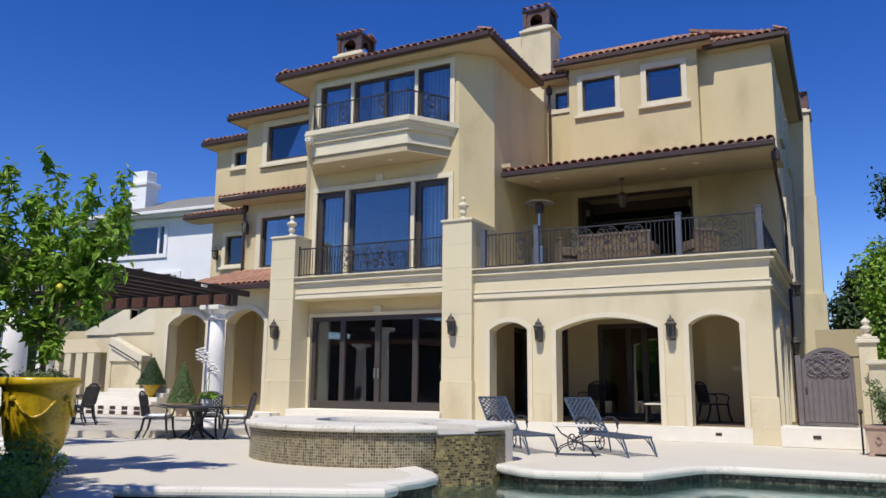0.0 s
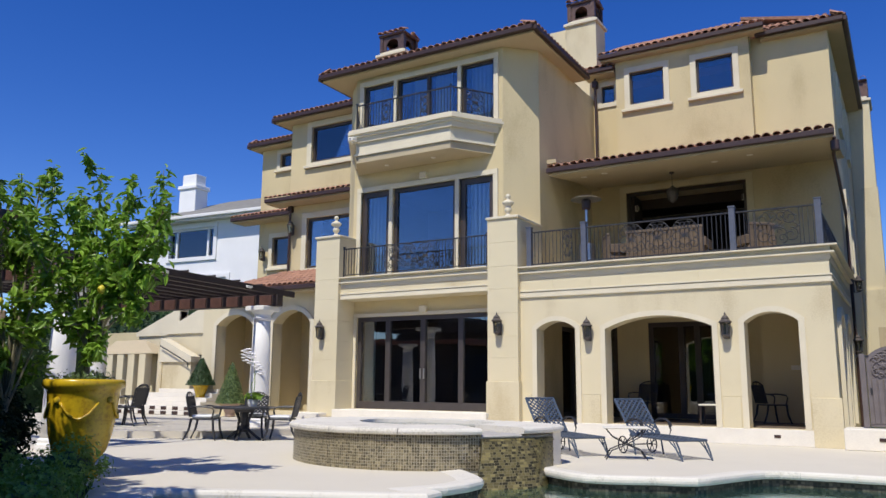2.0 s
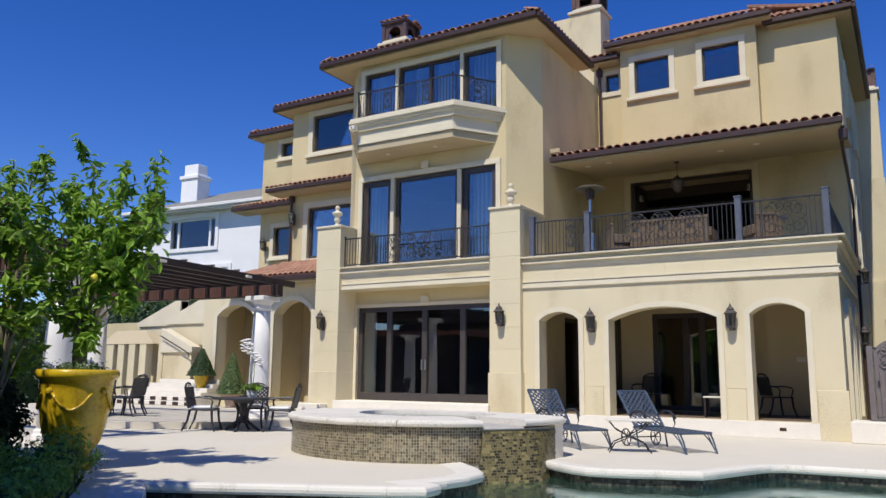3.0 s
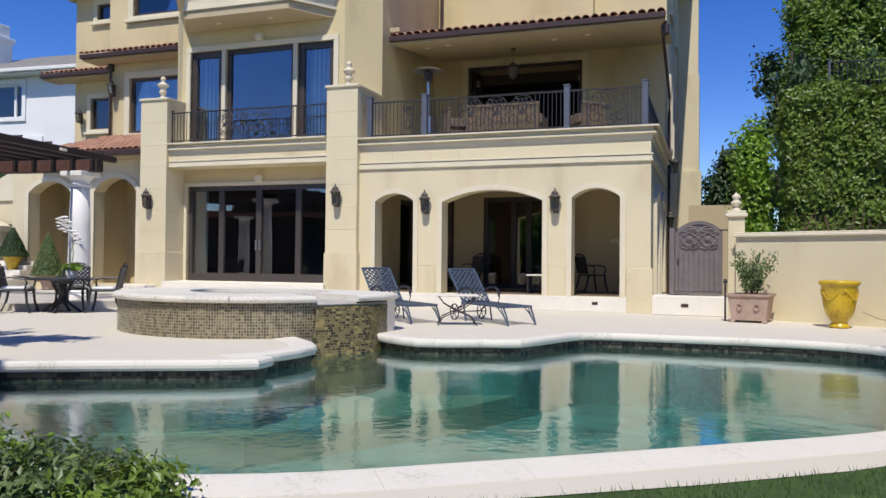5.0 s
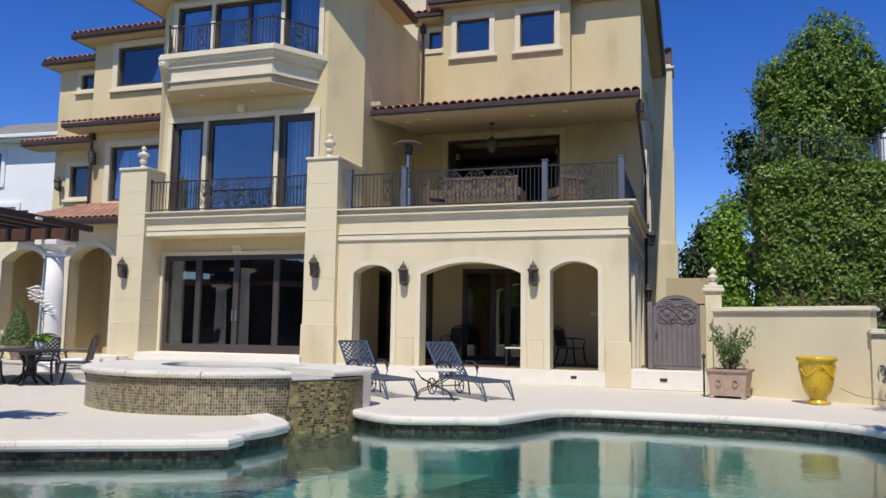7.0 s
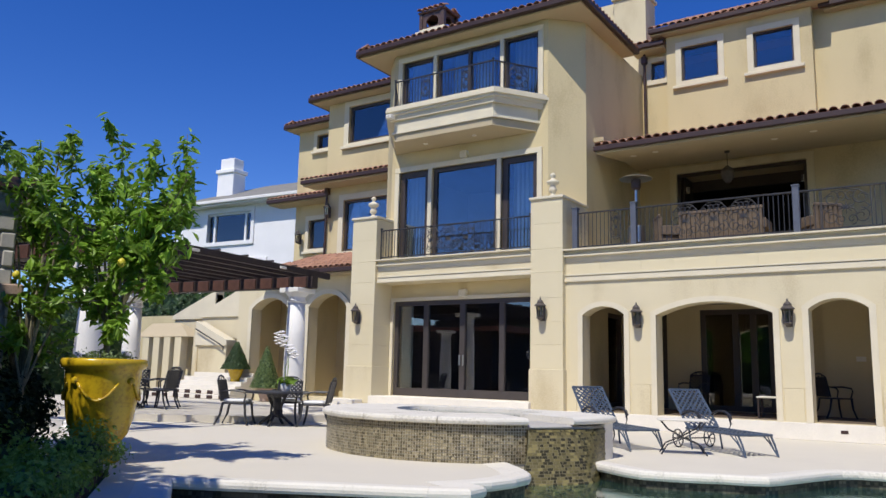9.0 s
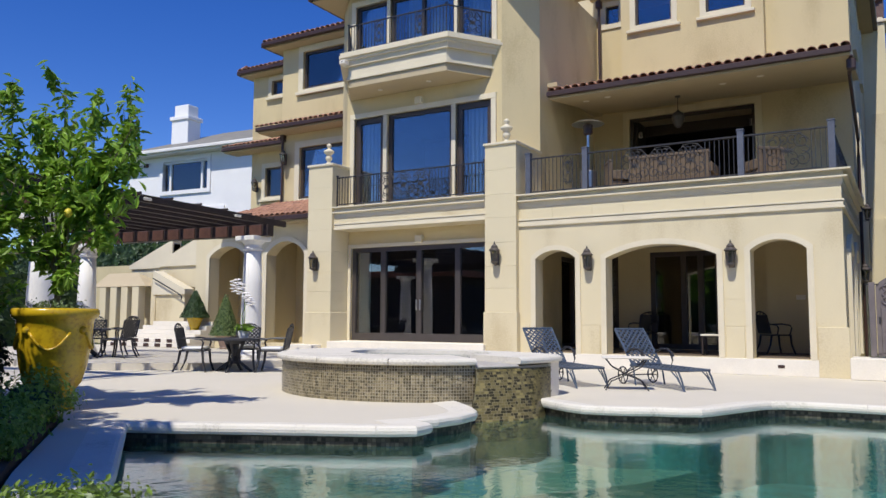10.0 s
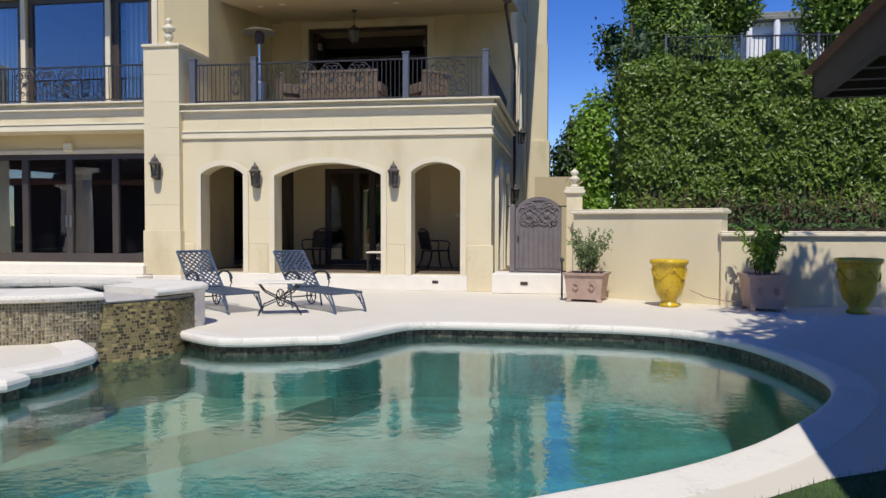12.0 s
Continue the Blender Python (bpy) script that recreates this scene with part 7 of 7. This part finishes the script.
DT = (-11.95, -5.6)
dining_table((DT[0], DT[1], 0), 0.70)
for dx, dy in ((-0.76, -0.46), (0.76, 0.44), (-0.46, 0.76)):
    dining_chair((DT[0] + dx, DT[1] + dy, 0.0), math.degrees(math.atan2(-dy, -dx)) - 90)
D2 = (-17.3, -5.6)
dining_table((D2[0], D2[1], 0.16), 0.6)
for dx, dy in ((0.85, 0.3), (0.5, -0.75), (-0.6, 0.6), (0.1, 0.95)):
    dining_chair((D2[0] + dx, D2[1] + dy, 0.16), math.degrees(math.atan2(-dy, -dx)) - 90, False)

# plants on the dining table and beside the arcade
orchid = thing("orchid", (DT[0] + 0.1, DT[1] + 0.15, 0.745), 0, "white orchid in a small pot on the round table", "flower")
orchid.scale = (1.4, 1.4, 1.3)
part("pot", lathe([(0.06, 0), (0.08, 0.05), (0.085, 0.12), (0.075, 0.13)], 14), COLUMN, orchid)
bm = bmesh.new()
tube(bm, [(0, 0, 0.1), (0.03, 0, 0.4), (0.0, 0, 0.75), (-0.12, 0, 0.95), (-0.22, 0, 0.98)], 0.007, 5)
tube(bm, [(0, 0, 0.1), (-0.04, 0, 0.4), (0.06, 0, 0.62), (0.16, 0, 0.70)], 0.007, 5)
part("stem", bm, LEAF, orchid)
for i, (x, z) in enumerate(((-0.22, 0.96), (-0.14, 0.98), (-0.06, 0.90), (-0.20, 0.86), (0.12, 0.68), (0.16, 0.62), (0.05, 0.74), (-0.1, 0.82))):
    bm = bmesh.new()
    for k in range(5):
        a = k * 2 * math.pi / 5 + i
        c = (x + 0.05 * math.cos(a), -0.02 + 0.01 * (k % 2), z + 0.05 * math.sin(a))
        lathe([(0.0, -0.02), (0.05, 0.0), (0.0, 0.02)], 8, bm, c)
    part("bloom", bm, WHITE_PETAL, orchid, "white bloom")
lf = new("leaves", leaf_mesh("leaves", [(0.12 * math.cos(k), 0.1 * math.sin(k), 0.16 + 0.03 * (k % 3)) for k in range(14)], [(math.cos(k) * 0.3, math.sin(k) * 0.3, 1) for k in range(14)], 0.22, LEAF, seed=3))
lf.parent = orchid


def cone_topiary(at, r, h, mat, seed, label, pot):
    t = thing("topiary", at, 0, label, "shrub", "topiary by the arcade")
    rng = np.random.default_rng(seed)
    n = 2600
    z = 1 - np.sqrt(rng.uniform(0, 1, n))
    a = rng.uniform(0, 6.28, n)
    rr = r * (1 - z) * rng.uniform(0.85, 1.1, n) + 0.03
    pts = np.c_[rr * np.cos(a), rr * np.sin(a), 0.45 + z * h]
    f = new("foliage", leaf_mesh("foliage", pts, np.c_[np.cos(a), np.sin(a), 0.4 + 0 * a], 0.07, mat, seed=seed))
    f.parent = t
    # dark cone added as the shade behind the clipped leaves
    part("inner_foliage", lathe([(r * 0.88, 0.45), (r * 0.45, 0.45 + h * 0.5), (0.02, 0.45 + h * 0.95)], 14), LEAF_DARK, t)
    part("pot", lathe([(0.15, 0), (0.18, 0.04), (0.16, 0.08), (0.24, 0.3), (0.27, 0.40), (0.30, 0.42), (0.30, 0.46), (0.2, 0.46)], 18), pot, t)
    return t


cone_topiary((-18.5, 0.35, 0.16), 0.45, 1.4, LEAF_PALE, 91, "tall cone topiary turning orange, in a pot", POT_STONE)
cone_topiary((-20.7, 1.0, 0.75), 0.46, 1.0, LEAF_DARK, 93, "dark green clipped bush in a yellow pot", POT_YELLOW)

# ---- on the covered balcony ----
heater = thing("patio_heater", (-6.05, 1.2, 4.40), 0, "stainless patio heater with a round reflector", "heater")
part("base", lathe([(0.23, 0), (0.23, 0.70), (0.20, 0.74), (0.04, 0.76)], 20), STEEL, heater)
part("pole", tube(bmesh.new(), [(0, 0, 0.74), (0, 0, 1.75)], 0.035, 10), STEEL, heater)
part("burner", lathe([(0.09, 1.72), (0.12, 1.76), (0.13, 1.98), (0.08, 2.02)], 16), GUTTER, heater)
part("reflector", lathe([(0.08, 2.05), (0.42, 2.00), (0.43, 2.01), (0.30, 2.08), (0.05, 2.13)], 28), STEEL, heater)


def wicker_chair(at, turn, w, label):
    c = thing("wicker_seat", at, turn, label, "sofa" if w > 1 else "chair", "wicker seats on the balcony")
    bm = boxes((-w / 2, w / 2, 0.0, 0.75, 0.04, 0.38), bevel=0.03)
    part("base", bm, WICKER, c)
    n = int(w / 0.11)
    slat = finish("slat", boxes((-0.036, 0.036, -0.06, -0.02, 0.10, 0.86)), WICKER)
    for i in range(n):
        q = new("slat", slat)
        q.parent = c
        q.location.x = -w / 2 + (i + 0.5) * w / n
    part("top_rail", boxes((-w / 2, w / 2, -0.07, 0.0, 0.84, 0.92), bevel=0.015), WICKER, c)
    part("backrest", boxes((-w / 2 + 0.02, w / 2 - 0.02, -0.018, 0.03, 0.1, 0.84)), WICKER, c)
    for s in (-1, 1):
        part("armrest", boxes((s * w / 2 - 0.06, s * w / 2 + 0.06, 0.0, 0.72, 0.38, 0.62), bevel=0.02), WICKER, c)
    part("cushion", boxes((-w / 2 + 0.08, w / 2 - 0.08, 0.06, 0.72, 0.385, 0.50), bevel=0.03), CUSHION, c)
    return c


wicker_chair((-3.85, 0.85, 4.40), 0, 2.0, "brown wicker sofa with its slatted back to the railing")
wicker_chair((-5.45, 1.1, 4.40), -60, 0.7, "brown wicker armchair with pale cushion")
wicker_chair((-1.55, 1.3, 4.40), 40, 0.7, "brown wicker armchair with pale cushion")

# ---- under the porch ----
for x, y in ((-5.3, 3.4), (-1.80, 3.0)):
    dining_chair((x, y, FLOOR), 20 + 40 * x, False)
low = thing("low_table", (-2.9, 1.2, FLOOR), 0, "low pale side table in the porch", "table")
part("tabletop", boxes((-0.3, 0.3, -0.25, 0.25, 0.46, 0.50), bevel=0.01), LIMESTONE, low)
for sx in (-1, 1):
    for sy in (-1, 1):
        part("leg", boxes((sx * 0.26 - 0.02, sx * 0.26 + 0.02, sy * 0.21 - 0.02, sy * 0.21 + 0.02, 0, 0.46)), WOOD_DARK, low)

# ---- downpipes and small fixtures ----
def downpipe(points, label="brown metal downpipe with a hopper head"):
    d = thing("downpipe", points[0], 0, label, "downpipe", "downpipes")
    o = Vector(points[0])
    part("pipe", tube(bmesh.new(), [Vector(p) - o for p in points], 0.045, 8), GUTTER, d)
    part("hopper", boxes((-0.10, 0.10, -0.09, 0.09, -0.35, -0.08), bevel=0.03), GUTTER, d)
    return d


downpipe([(0.22, 1.6, 7.35), (0.16, 1.9, 7.0), (0.12, 5.9, 6.3), (0.10, 6.2, 5.8), (0.10, 6.2, 0.1)])
downpipe([(-7.42, 6.15, 12.0), (-7.42, 6.15, 11.2), (-7.42, 6.15, 8.4)])
downpipe([(-18.95, 3.42, 8.2), (-18.95, 3.40, 7.4), (-18.95, 3.40, 5.0)])
cam_box = thing("security_camera", (-12.80, -0.64, 8.66), 0, "small white security camera under the top balcony", "camera")
part("housing", boxes((-0.10, 0.10, -0.22, 0.0, -0.05, 0.07), bevel=0.015), LIMESTONE, cam_box)
part("eye", lathe([(0.03, -0.01), (0.03, 0.01)], 12, None, (0, -0.21, 0.01)), IRON, cam_box)
for x, y, z in ((-18.75, 3.38, 6.9), (-21.55, 4.78, 6.3)):
    lantern((x, y, z), 1.0)
for x in (-11.14, -11.02):
    part("door_handle", boxes((x - 0.02, x + 0.02, 0.005, 0.048, 1.45, 1.75), bevel=0.008), STEEL, gd, "brushed steel door pull")
tagged(part("step_light", boxes((-11.98, -11.90, -3.31, -3.30, 0.04, 0.12)), GUTTER), "small dark step light", "light")
